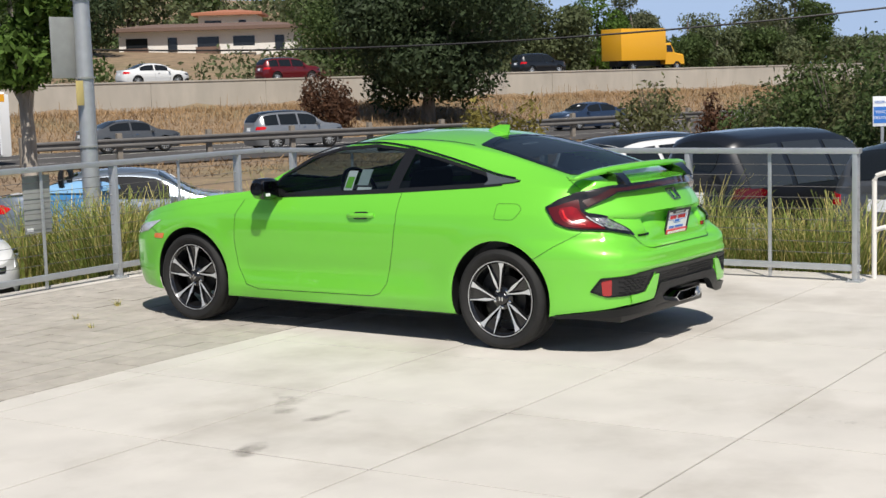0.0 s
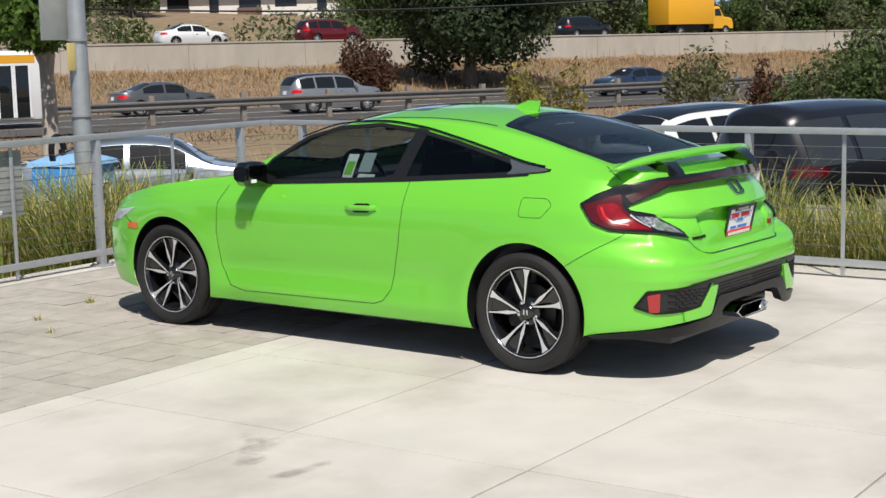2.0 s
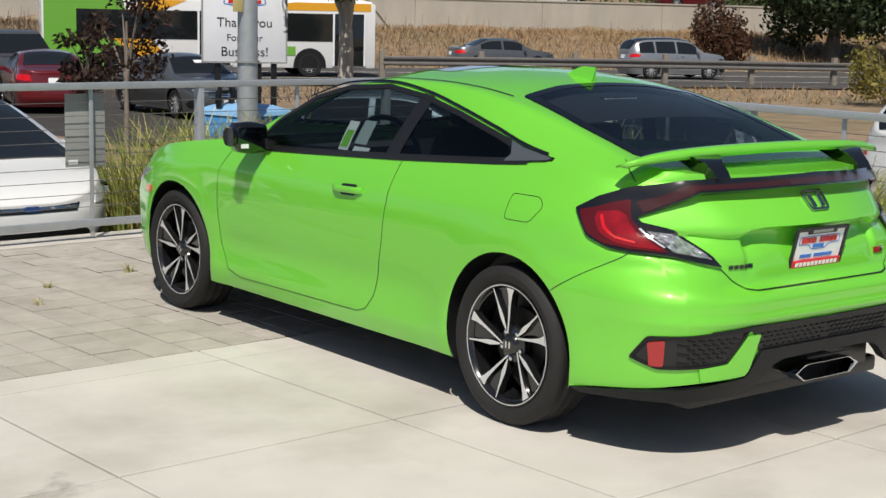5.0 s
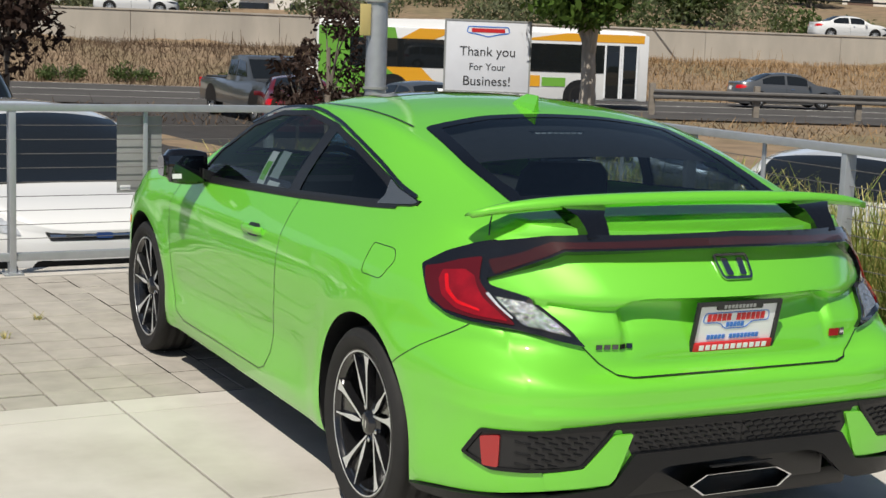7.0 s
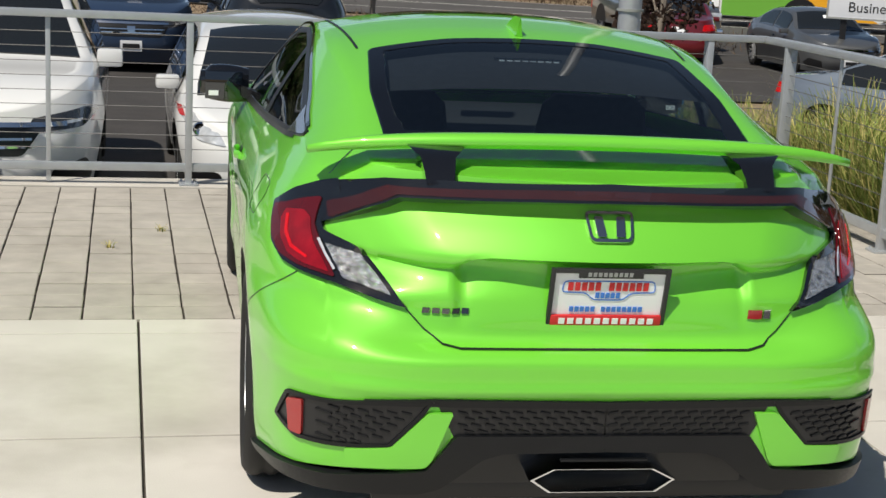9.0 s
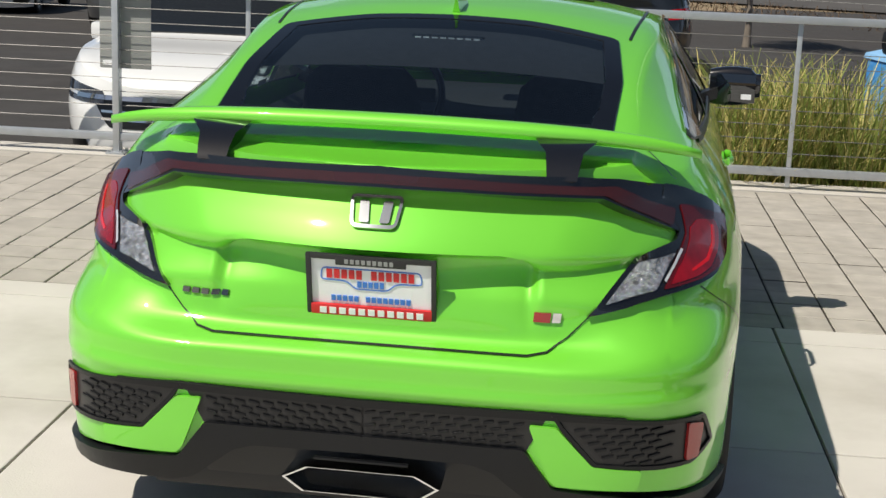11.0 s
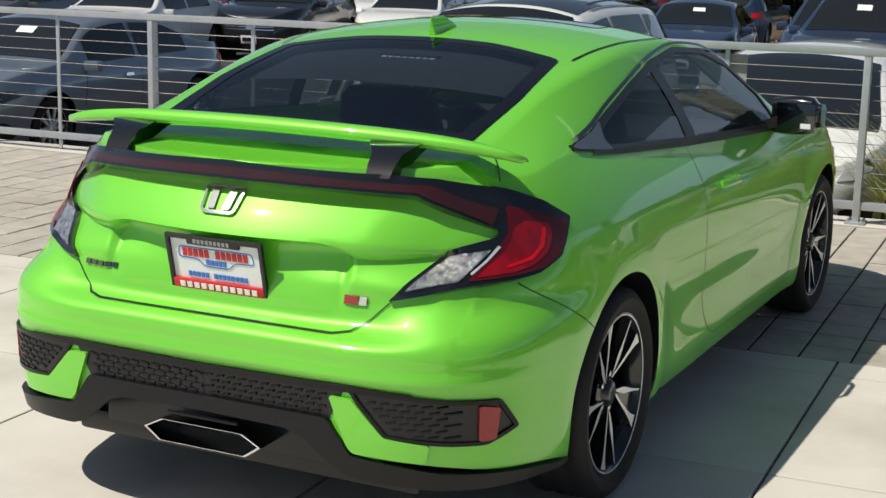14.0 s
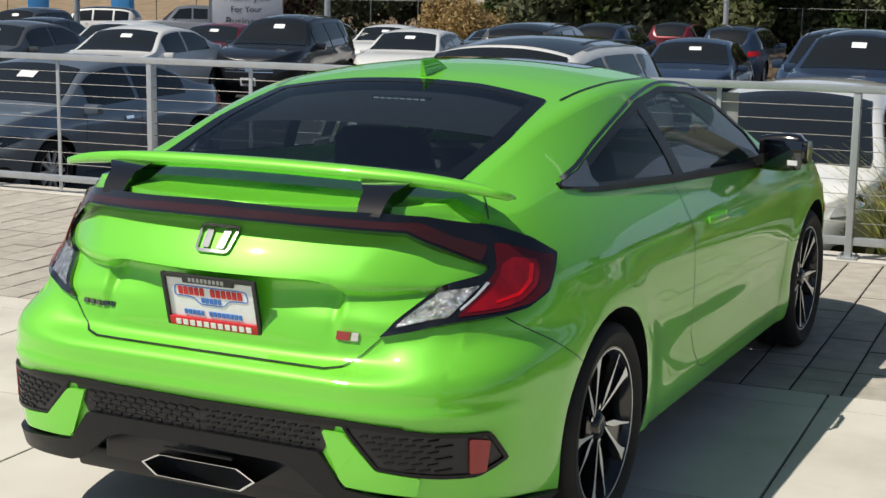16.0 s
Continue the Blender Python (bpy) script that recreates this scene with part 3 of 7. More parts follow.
def ground_z(x, y):
    d = max(0.0, y - 5.4, x - 3.3)
    z = -0.50 - 0.62 * smooth01(d / 45)
    z -= 0.40 * smooth01((x - 4.5) / 4) * smooth01((y - 5) / 7) * (1 - smooth01((d - 10) / 30))
    n = x * ROAD_OUT.x + y * ROAD_OUT.y
    s = x * ROAD_ALONG.x + y * ROAD_ALONG.y
    hill = 1 - 0.93 * smooth01((s / max(n, 1.0) - 0.62) / 0.30)
    z += 1.5 * smooth01((n - 59) / 15) + 1.35 * smooth01((n - 77.2) / 3) + hill * (4.5 * smooth01((n - 92) / 60) + 17 * smooth01((n - 150) / 180))
    return z - 0.25 * smooth01((-y - 20) / 30) - 0.25 * smooth01((-x - 24) / 30)


def sheet(name, xs, ys, f, mat, label="", category="", kind="structure"):
    bm = bmesh.new()
    rows = [[bm.verts.new((x, y, f(x, y))) for x in xs] for y in ys]
    for a, b in zip(rows, rows[1:]):
        for i in range(len(xs) - 1):
            bm.faces.new((a[i], a[i + 1], b[i + 1], b[i]))
    return tagged(part(name, bm, mat, sharp="soft"), label, category, kind=kind)


def spread(lo, hi, fine, step, far, growth=1.25):
    out = []
    a = fine[0]
    while a <= fine[1]:
        out.append(a)
        a += step
    s, a = step, out[-1]
    while a < hi:
        s *= growth
        a += s
        out.append(min(a, hi))
    s, a = step, out[0]
    while a > lo:
        s *= growth
        a -= s
        out.insert(0, max(a, lo))
    return out


PAD_X, PAD_Y = 3.32, 5.34
sheet("ground", spread(-1800, 1800, (-24, 90), 3.0, 0), spread(-1800, 1800, (-24, 110), 3.0, 0), lambda x, y: ground_z(x, y), M_EARTH, "dry earth and grass verge around the car lot", "ground")
# the asphalt car lot, just above the earth, round two sides of the pad
sheet("parking_lot", [PAD_X + i * 1.5 for i in range(10)], [-30 + i * 2.0 for i in range(22)], lambda x, y: ground_z(x, y) + 0.05, M_ASPHALT, "grey asphalt car lot beside the raised pad", "pavement")
sheet("parking_lot_front", [-60 + i * 2.5 for i in range(27)], [PAD_Y + 0.02 + i * 2.0 for i in range(18)], lambda x, y: ground_z(x, y) + 0.03, M_ASPHALT, "grey asphalt car lot in front of the pad", "pavement")


sheet("lot_drive", [5.0 + i * 1.5 for i in range(9)], [20.0 + i * 2.0 for i in range(12)], lambda x, y: ground_z(x, y) + 0.035, M_ASPHALT, "grey asphalt drive from the lot to the road", "pavement")


def pad_base():
    bm = bmesh.new()
    box(bm, -26, -24, -1.2, PAD_X, PAD_Y, -0.014)
    return tagged(part("pad", bm, M_JOINT, smooth=False), "raised pad with dirt in its joints", "pavement", kind="structure")


PAD = pad_base()
EDGE_Y = 1.83
SLAB_ROWS = [1.61 - 1.25 * i for i in range(0, 14)]
SLAB_COLS = [PAD_X] + [2.50 - 1.23 * i for i in range(0, 20)]


def slab_mesh(w, d):
    """A concrete slab, its top 14 mm thick over the base, with eased edges."""
    bm = bmesh.new()
    box(bm, -w / 2, -d / 2, -0.020, w / 2, d / 2, 0.0, bevel=0.005)
    me = bpy.data.meshes.new("slab")
    bm.to_mesh(me)
    bm.free()
    me.materials.append(M_CONC)
    return me


def lay(me, name, x, y, z=0.0, r=0.0):
    ob = new(name, me)
    ob.location = (x, y, z)
    ob.rotation_euler = (0, 0, r)
    ob.parent = PAD
    return ob


# ---------------------------------------------------------------- fence
FENCE_Y = 5.12
CORNER = (3.02, 5.12)
FENCE_END = (2.86, -1.12)


def fence_post(parent, x, y, turn, thick=True):
    w, d = (0.042, 0.075) if thick else (0.030, 0.012)
    bm = bmesh.new()
    box(bm, -w / 2, -d / 2, 0.012, w / 2, d / 2, 1.03, bevel=0.003)
    p = part("post", bm, M_STEEL, parent)
    p.matrix_local = pose(x, y, 0, 0, 0, turn)
    if thick:
        bm = bmesh.new()
        box(bm, -0.06, -0.075, 0.0, 0.06, 0.075, 0.014, bevel=0.003)
        for sx in (-0.042, 0.042):
            for sy in (-0.055, 0.055):
                tube(bm, [(sx, sy, 0.012), (sx, sy, 0.026)], 0.009, seg=6)
        q = part("base_plate", bm, M_STEEL, parent)
        q.matrix_local = pose(x, y, 0, 0, 0, turn)
    return p


def rail_between(parent, name, a, b, z0, z1, w):
    d = Vector((b[0] - a[0], b[1] - a[1], 0))
    bm = bmesh.new()
    box(bm, 0, -w / 2, z0, d.length, w / 2, z1, bevel=0.006)
    p = part(name, bm, M_STEEL, parent)
    p.matrix_local = pose(a[0], a[1], 0, 0, 0, math.degrees(math.atan2(d.y, d.x)))
    return p


def build_fence(name, a, b, stations, cables=9):
    """stations: shares of the length with a thick post; thin posts stand half way between."""
    f = thing(name, None, "galvanised steel cable railing with flat posts", "railing", kind="structure")
    d = Vector((b[0] - a[0], b[1] - a[1]))
    turn = math.degrees(math.atan2(d.y, d.x))
    rail_between(f, "top_rail", a, b, 1.03, 1.075, 0.085)
    rail_between(f, "bottom_rail", a, b, 0.085, 0.135, 0.05)
    for i, s in enumerate(stations):
        fence_post(f, a[0] + d.x * s, a[1] + d.y * s, turn)
        if i:
            m = (s + stations[i - 1]) / 2
            fence_post(f, a[0] + d.x * m, a[1] + d.y * m, turn, False)
    for i in range(cables):
        z = 0.135 + (1.03 - 0.135) * (i + 1) / (cables + 1)
        bm = bmesh.new()
        tube(bm, [(a[0], a[1], z), (b[0], b[1], z)], 0.0026, seg=5)
        part("cable", bm, M_WIRE, f)
    return f


LEFT_END = (-11.2, FENCE_Y)
span = CORNER[0] - LEFT_END[0]
build_fence("fence_front", LEFT_END, CORNER, [(x - LEFT_END[0]) / span for x in (-11.17, -9.45, -7.73, -6.01, -4.29, -2.57, -0.85, 0.87, 2.60)])
build_fence("fence_side", (CORNER[0], CORNER[1] - 0.05), FENCE_END, [0.055, 0.30, 0.53, 0.76, 0.994])


def hung_panel(x, w, z0, z1, bevel, label):
    bm = bmesh.new()
    box(bm, -w / 2, -0.004, z0, w / 2, 0.004, z1, bevel=0.003)
    t = thing("hung_panel", pose(x, FENCE_Y + 0.03, 0), label, "panel")
    part("plate", bm, M_PANEL, t)
    part("printed_tab", bm_box(-w / 2 + 0.02, -0.006, z0 + 0.02, -w / 2 + 0.09, 0.0, z0 + 0.05), M_WHITE, t)
    return t


hung_panel(-0.02, 0.30, 0.50, 1.00, 0.003, "grey sheet panel tied to the railing cables")
hung_panel(-2.52, 0.34, 0.55, 1.02, 0.003, "grey sheet panel tied to the railing by a post")
hung_panel(-6.10, 0.34, 0.50, 1.00, 0.003, "grey sheet panel tied to the far railing")


def hand_rail():
    t = thing("hand_rail", pose(3.10, -1.16, 0), "white tubular steel hand rail on the pad", "hand rail")
    for k, zs in enumerate((0.86, 0.42)):
        bm = bmesh.new()
        tube(bm, [(0, 0, 0.0), (0, 0, zs - 0.06), (0.0, -0.02, zs - 0.02), (0.0, -0.08, zs), (0.0, -1.6, zs)], 0.021, seg=10)
        p = part("rail_tube", bm, M_STUCCO, t)
        p.location.x = 0.0 if k == 0 else 0.002
    return t


hand_rail()


# ---------------------------------------------------------------- the green coupe
HERO = Shell(
    width=curve_table((0.16, 0.835), (0.22, 0.868), (0.30, 0.880), (0.42, 0.884), (0.52, 0.889), (0.62, 0.894), (0.70, 0.897), (0.76, 0.894), (0.82, 0.882), (0.90, 0.853), (0.97, 0.812), (1.03, 0.765), (1.10, 0.70)),
    rear=curve_table((0.16, -0.80), (0.25, -0.84), (0.36, -0.862), (0.47, -0.866), (0.505, -0.870), (0.530, -0.883), (0.556, -0.877), (0.600, -0.8775), (0.612, -0.868), (0.650, -0.800), (0.67, -0.794), (0.72, -0.798), (0.76, -0.806), (0.82, -0.826), (0.848, -0.834), (0.862, -0.828), (0.88, -0.8165), (0.905, -0.7985), (0.92, -0.7865), (0.95, -0.7605), (0.97, -0.745), (1.0, -0.733), (1.06, -0.722)),
    front=curve_table((0.16, 3.50), (0.25, 3.57), (0.40, 3.61), (0.55, 3.605), (0.64, 3.56), (0.72, 3.47), (0.80, 3.31)),
    shoulder=curve_table((-0.80, 1.028), (-0.60, 1.018), (-0.42, 1.012), (-0.20, 1.032), (-0.05, 1.036), (0.20, 1.020), (0.85, 0.978), (1.5, 0.945), (2.0, 0.920), (2.4, 0.885), (2.8, 0.83), (3.2, 0.745), (3.5, 0.655)),
    centre=curve_table((-0.82, 1.036), (-0.60, 1.052), (-0.40, 1.082), (-0.15, 1.158), (0.10, 1.240), (0.42, 1.318), (0.60, 1.348), (0.85, 1.368), (1.10, 1.370), (1.35, 1.338), (1.60, 1.262), (1.90, 1.110), (2.15, 0.975), (2.4, 0.945), (2.8, 0.895), (3.2, 0.805), (3.5, 0.69)),
    yc=0.45, ycf=2.3, pr=4.0, pf=4.0, lean=0.47, cant=0.84, flare=((0.0, 0.322, 0.010), (2.7, 0.322, 0.012)))
HERO.rear_side = curve_table((0.16, -0.80), (0.25, -0.84), (0.36, -0.862), (0.47, -0.866), (0.505, -0.870), (0.532, -0.879), (0.558, -0.868), (0.634, -0.864), (0.652, -0.854), (0.74, -0.797), (0.78, -0.790), (0.82, -0.796), (0.86, -0.786), (0.93, -0.766), (1.0, -0.745), (1.06, -0.73))
HERO.prz = lambda z: 4.0 + 1.6 * smooth01((0.72 - z) / 0.14)
BROW = curve_table((-0.1, 0.857), (0.0, 0.857), (0.29, 0.856), (0.345, 0.850), (0.395, 0.830), (0.45, 0.828), (0.59, 0.838), (0.68, 0.845), (0.80, 0.85))
HERO.brow = (BROW, lambda x: 0.036 * smooth01((0.402 - x) / 0.035) + 0.016 * smooth01((0.66 - x) / 0.05))


def lid_crown(x, y, z):
    """How far the lid and the lamps bow forward from the middle to the corners, with flat facets beyond a crease."""
    on = smooth01((z - 0.735) / 0.10) * smooth01((-0.28 - y) / 0.32)
    if on <= 0:
        return 0.0
    over = x - (0.395 + 0.66 * max(z - 0.83, 0.0))
    crease = min(0.08 * max(over, 0.0), 0.014) * smooth01((0.985 - z) / 0.04)
    return on * (0.070 * math.sin(math.pi / 2 * min(x / 0.6, 1.0)) ** 2 + crease)


def hero_warp(p):
    return Vector((p.x, p.y + lid_crown(abs(p.x), p.y, p.z), p.z)) if p.y < -0.25 else p


HERO.warp = hero_warp


def lowered(poly):
    """An outline on the tail, set lower where the tail leans forward."""
    return [(u, z - (1.63 - z) / 3.6 * lid_crown(min(abs(u), 0.8) * 0.86, -0.62 + 1.2 * max(0.0, u - 0.8), z)) for u, z in poly]


def hero_sculpt(y, z):
    """The crease through the door handle and the hollow of the lower door."""
    if y < -0.55 or y > 3.2:
        return 0.0
    zc = 0.862 - 0.020 * y
    on = smooth01((y + 0.55) / 0.5) * smooth01((3.2 - y) / 0.6)
    d = math.sqrt((z - zc) ** 2 + 0.018 ** 2)
    ridge = 0.011 * math.exp(-d / (0.05 if z > zc else 0.09))
    door = smooth01((y - 0.35) / 0.35) * smooth01((2.45 - y) / 0.35)
    low = 0.43 + 0.05 * (2.0 - y) * 0.4
    return ridge * on - 0.009 * door * math.exp(-((z - low) / 0.075) ** 2) + 0.006 * door * math.exp(-((z - 0.29) / 0.05) ** 2)


HERO.sculpt = hero_sculpt
HERO.rail_in = lambda y, xs, xr: min(xr, xr + (0.59 - xr) * smooth01((0.80 - y) / 0.80))

SIDE_GLASS = rounded([(2.00, 0.928), (1.88, 1.075), (1.66, 1.205), (1.42, 1.268), (1.12, 1.288), (0.82, 1.258), (0.56, 1.205), (0.32, 1.145), (0.10, 1.090), (-0.055, 1.068), (-0.085, 1.058), (-0.05, 1.047), (0.04, 1.038), (0.22, 1.022), (0.85, 0.983), (1.5, 0.950)], 0.014, 3, 0.03)
FRONT_GLASS = rounded([(0.0, 2.12), (0.68, 1.985), (0.60, 1.70), (0.515, 1.43), (0.25, 1.375), (0.0, 1.36), (-0.25, 1.375), (-0.515, 1.43), (-0.60, 1.70), (-0.68, 1.985)], 0.03, 3, 0.04)
REAR_GLASS = rounded([(0.0, -0.385), (-0.535, -0.345), (-0.545, 0.0), (-0.515, 0.365), (-0.25, 0.425), (0.0, 0.435), (0.25, 0.425), (0.515, 0.365), (0.545, 0.0), (0.535, -0.345)], 0.03, 3, 0.04)


def shrink(poly, d):
    n = len(poly)
    area = sum(poly[i - 1][0] * poly[i][1] - poly[i][0] * poly[i - 1][1] for i in range(n))
    s = 1 if area > 0 else -1
    out = []
    for i in range(n):
        t = Vector(poly[(i + 1) % n]) - Vector(poly[i - 1])
        out.append(Vector(poly[i]) + Vector((-t.y, t.x)).normalized() * d * s)
    return out


def pane_material(name, tint, base=0.045, gloss_rough=0.0):
    """A thin pane: tinted straight through, mirroring by angle."""
    m = bpy.data.materials.new(name)
    m.use_nodes = True
    n, l = m.node_tree.nodes, m.node_tree.links
    n.remove(n["Principled BSDF"])
    tr, gl, mx, fr = n.new("ShaderNodeBsdfTransparent"), n.new("ShaderNodeBsdfGlossy"), n.new("ShaderNodeMixShader"), n.new("ShaderNodeLayerWeight")
    tr.inputs["Color"].default_value = (*tint, 1)
    gl.inputs["Roughness"].default_value = gloss_rough
    pw, sc = n.new("ShaderNodeMath"), n.new("ShaderNodeMath")
    pw.operation, sc.operation = "POWER", "MULTIPLY_ADD"
    pw.inputs[1].default_value = 4.6
    sc.inputs[1].default_value, sc.inputs[2].default_value = 0.80, base
    l.new(fr.outputs["Facing"], pw.inputs[0])
    l.new(pw.outputs[0], sc.inputs[0])
    l.new(sc.outputs[0], mx.inputs[0])
    l.new(tr.outputs[0], mx.inputs[1])
    l.new(gl.outputs[0], mx.inputs[2])
    l.new(mx.outputs[0], n["Material Output"].inputs["Surface"])
    return m


M_PANE = pane_material("window_pane", (0.50, 0.56, 0.56))
M_PANEDEEP = pane_material("deep_privacy_pane", (0.17, 0.195, 0.205))
M_PANEDARK = pane_material("privacy_pane", (0.60, 0.68, 0.72), 0.070)


def dashes(poly, f, du, dz, off, half=0.36, thick=0.22):
    """Rows of short raised bars, staggered like a honeycomb, inside an outline."""
    bm = bmesh.new()
    u0, u1 = min(p[0] for p in poly), max(p[0] for p in poly)
    z0, z1 = min(p[1] for p in poly), max(p[1] for p in poly)
    k, z = 0, z0 + dz * 0.5
    while z < z1:
        u = u0 + (du * 0.5 if k % 2 else 0)
        while u < u1:
            if inside((u - du * half, z), poly) and inside((u + du * half, z), poly):
                slant = dz * 0.16
                ring = []
                for o, sz in ((off - 0.004, 1.0), (off, 0.6)):
                    ring.append([bm.verts.new(surface_point(f, u + a * du * half, z + b * dz * thick * sz + a * slant, o)) for a, b in ((-1, -1), (1, -1), (1, 1), (-1, 1))])
                bm.faces.new(ring[1])
                for i in range(4):
                    bm.faces.new((ring[0][i], ring[0][(i + 1) % 4], ring[1][(i + 1) % 4], ring[1][i]))
            u += du
        z += dz
        k += 1
    return bm


HERO_LOW = curve_table((-0.95, 0.318), (-0.84, 0.312), (-0.70, 0.286), (-0.44, 0.250), (-0.36, 0.232), (-0.20, 0.205), (0.5, 0.205), (2.9, 0.205), (3.4, 0.225), (3.6, 0.225))


def hero_bottom(y, x):
    """The lower edge of the painted skin; it steps up over the diffuser."""
    z = HERO_LOW(y)
    return z + (0.412 - z) * min(1.0, max(0.0, (0.452 - x) / 0.062)) if y < -0.6 else z


def build_hero():
    car = thing("coupe", pose(0, 0, 0, 0, 0, -2.9), "lime green two-door sport coupe with a raised rear wing", "car")
    S = HERO
    body = part("body", S.mesh(hero_bottom, nx=64, nw=44, ny=92, nz=62, side_rows=16, roof_rows=16, wheels=((0, 0.328), (2.7, 0.328)), radius=0.366,
                                holes=(("side", shrink(SIDE_GLASS, 0.014)), ("top", shrink(FRONT_GLASS, 0.026)), ("top", shrink(REAR_GLASS, 0.026)))), M_PAINT, car, sharp=62)
    for sgn in (1, -1):
        for wy in (0, 2.7):
            part("wheel_liner", wheel_arch(S, wy, 0.328, 0.364, 0.60, sgn), M_TRIM, car)
    mirrored = lambda bm, sgn: bm if sgn > 0 else flipped(bm)  # noqa: E731
    # undertray
    bm = bmesh.new()
    box(bm, -0.58, -0.70, 0.17, 0.58, 3.30, 0.24, bevel=0.02)
    box(bm, -0.80, 0.42, 0.18, 0.80, 2.30, 0.26, bevel=0.02)
    part("undertray", bm, M_TRIM, car)
    # glass
    for sgn in (1, -1):
        f = S.window
        door = rounded([(1.98, 0.935), (1.86, 1.073), (1.655, 1.198), (1.42, 1.262), (1.12, 1.282), (0.84, 1.255), (0.915, 0.985), (1.5, 0.957)], 0.03, 3, 0.04)
        quarter = rounded([(0.78, 1.247), (0.56, 1.200), (0.32, 1.140), (0.16, 1.098), (0.17, 1.034), (0.85, 0.991)], 0.03, 3, 0.04)
        part("door_window", mirrored(patch(door, f, 0.001, 0.06), sgn), M_PANE, car)
        part("quarter_window", mirrored(patch(quarter, f, 0.001, 0.06), sgn), M_PANEDEEP, car)
        part("window_surround", mirrored(band(SIDE_GLASS, lambda p: 0.003 + (0.020 if p[1] > 1.1 else 0.017) * smooth01((p[0] + 0.09) / 0.12), f, 0.005), sgn), M_TRIM, car)
        pill = rounded([(0.93, 0.982), (0.85, 1.262), (0.765, 1.250), (0.835, 0.985)], 0.005, 2, 0.04)
        part("pillar_cover", mirrored(patch(pill, f, 0.004, 0.05), sgn), M_TRIM, car)
        tip = rounded([(0.19, 1.110), (0.10, 1.086), (-0.050, 1.064), (-0.072, 1.058), (-0.045, 1.051), (0.04, 1.043), (0.175, 1.031), (0.150, 1.06)], 0.006, 2, 0.03)
        part("window_tip", mirrored(patch(tip, f, 0.0065, 0.02), sgn), M_TIP, car)
        # bright strip along the window's upper edge
        arch = [(p[0], p[1]) for p in ((1.70, 1.197), (1.42, 1.278), (1.12, 1.297), (0.82, 1.268), (0.56, 1.215), (0.32, 1.155), (0.10, 1.097), (-0.10, 1.063))]
        cv = curve_table(*sorted(arch))
        line = [(y, cv(y)) for y in np.linspace(1.70, -0.04, 40)]
        part("window_moulding", mirrored(seam(line, 0.010, f, 0.007), sgn), M_GLOSS, car)
        part("belt_moulding", mirrored(seam([(2.0, 0.926), (1.5, 0.949), (0.85, 0.981), (0.22, 1.021), (0.04, 1.038)], 0.014, f, 0.006), sgn), M_TRIM, car)
    part("windshield", patch(FRONT_GLASS, S.top, 0.002, 0.08), M_PANE, car)
    part("windshield_frit", band(FRONT_GLASS, 0.055, S.top, 0.004), M_FRIT, car)
    part("rear_window", patch(REAR_GLASS, S.top, 0.002, 0.08), M_PANEDARK, car)
    part("rear_frit", band(REAR_GLASS, lambda p: 0.065 if p[1] < -0.2 else 0.055, S.top, 0.004), M_FRIT, car)
    part("sunroof", patch(rounded([(-0.40, 0.98), (0.40, 0.98), (0.39, 1.34), (-0.39, 1.34)], 0.05, 4, 0.05), S.top, 0.002, 0.06), M_GLOSS, car)
    for sgn in (1, -1):
        line = [(sgn * x, y) for x, y in ((0.545, 0.385), (0.558, 0.55), (0.575, 0.8), (0.585, 1.15), (0.56, 1.42))]
        part("roof_seam", seam(line, 0.009, S.top, 0.0025), M_TRIM, car)
    # doors, seams and handles
    for sgn in (1, -1):
        f = S.side
        door = [(2.17, 0.905), (2.235, 0.80), (2.255, 0.62), (2.23, 0.42), (2.16, 0.30), (2.05, 0.272), (1.02, 0.283), (0.955, 0.305), (0.90, 0.37), (0.83, 0.62), (0.80, 0.80), (0.80, 0.975)]
        part("door_seam", mirrored(seam(door, 0.0034, f, 0.0012), sgn), M_TRIM, car)
        part("bumper_seam", mirrored(seam([(-0.262, 0.588), (-0.40, 0.672), (-0.555, 0.758)], 0.0028, f, 0.0012), sgn), M_TRIM, car)
        part("front_seam", mirrored(seam([(2.98, 0.60), (3.12, 0.66), (3.2, 0.70)], 0.005, f, 0.0015), sgn), M_TRIM, car)
        lid = rounded([(0.03, 0.925), (-0.125, 0.925), (-0.16, 0.89), (-0.11, 0.825), (0.03, 0.825)], 0.02, 3, 0.02)
        if sgn < 0:
            part("fuel_lid", mirrored(band(lid, 0.0022, f, 0.0014), sgn), M_TRIM, car)
        # handle: painted grip over a flat patch, black on the left as the scoop's shade
        cup = rounded([(1.155, 0.845), (1.155, 0.795), (1.03, 0.800), (1.03, 0.850)], 0.025, 4, 0.02)
        part("handle_cup", mirrored(patch(cup, f, 0.0015, 0.03), sgn), M_TRIM if sgn < 0 else M_PAINT, car)
        secs = []
        for i in range(13):
            t = i / 12
            y = 1.205 - 0.225 * t
            lift = 0.021 * min(1, math.sin(math.pi * min(max(t, 0.04), 0.96)) * 2.2)
            b = f(y, 0.822 + 0.006 * t)
            ring = []
            for k in range(8):
                a = k * math.tau / 8
                ring.append((b.x + lift + math.cos(a) * 0.007, y, b.z + math.sin(a) * 0.015))
            secs.append(ring)
        bm = bmesh.new()
        loft(bm, secs)
        part("door_handle", mirrored(bm, sgn), M_PAINT, car)
        mk = rounded([(2.975, 0.64), (3.10, 0.632), (3.10, 0.598), (2.985, 0.600)], 0.008, 2, 0.03)
        part("side_marker", mirrored(patch(mk, f, 0.004, 0.03, 0.006), sgn), M_AMBER, car)
        # mirrors
        secs = []
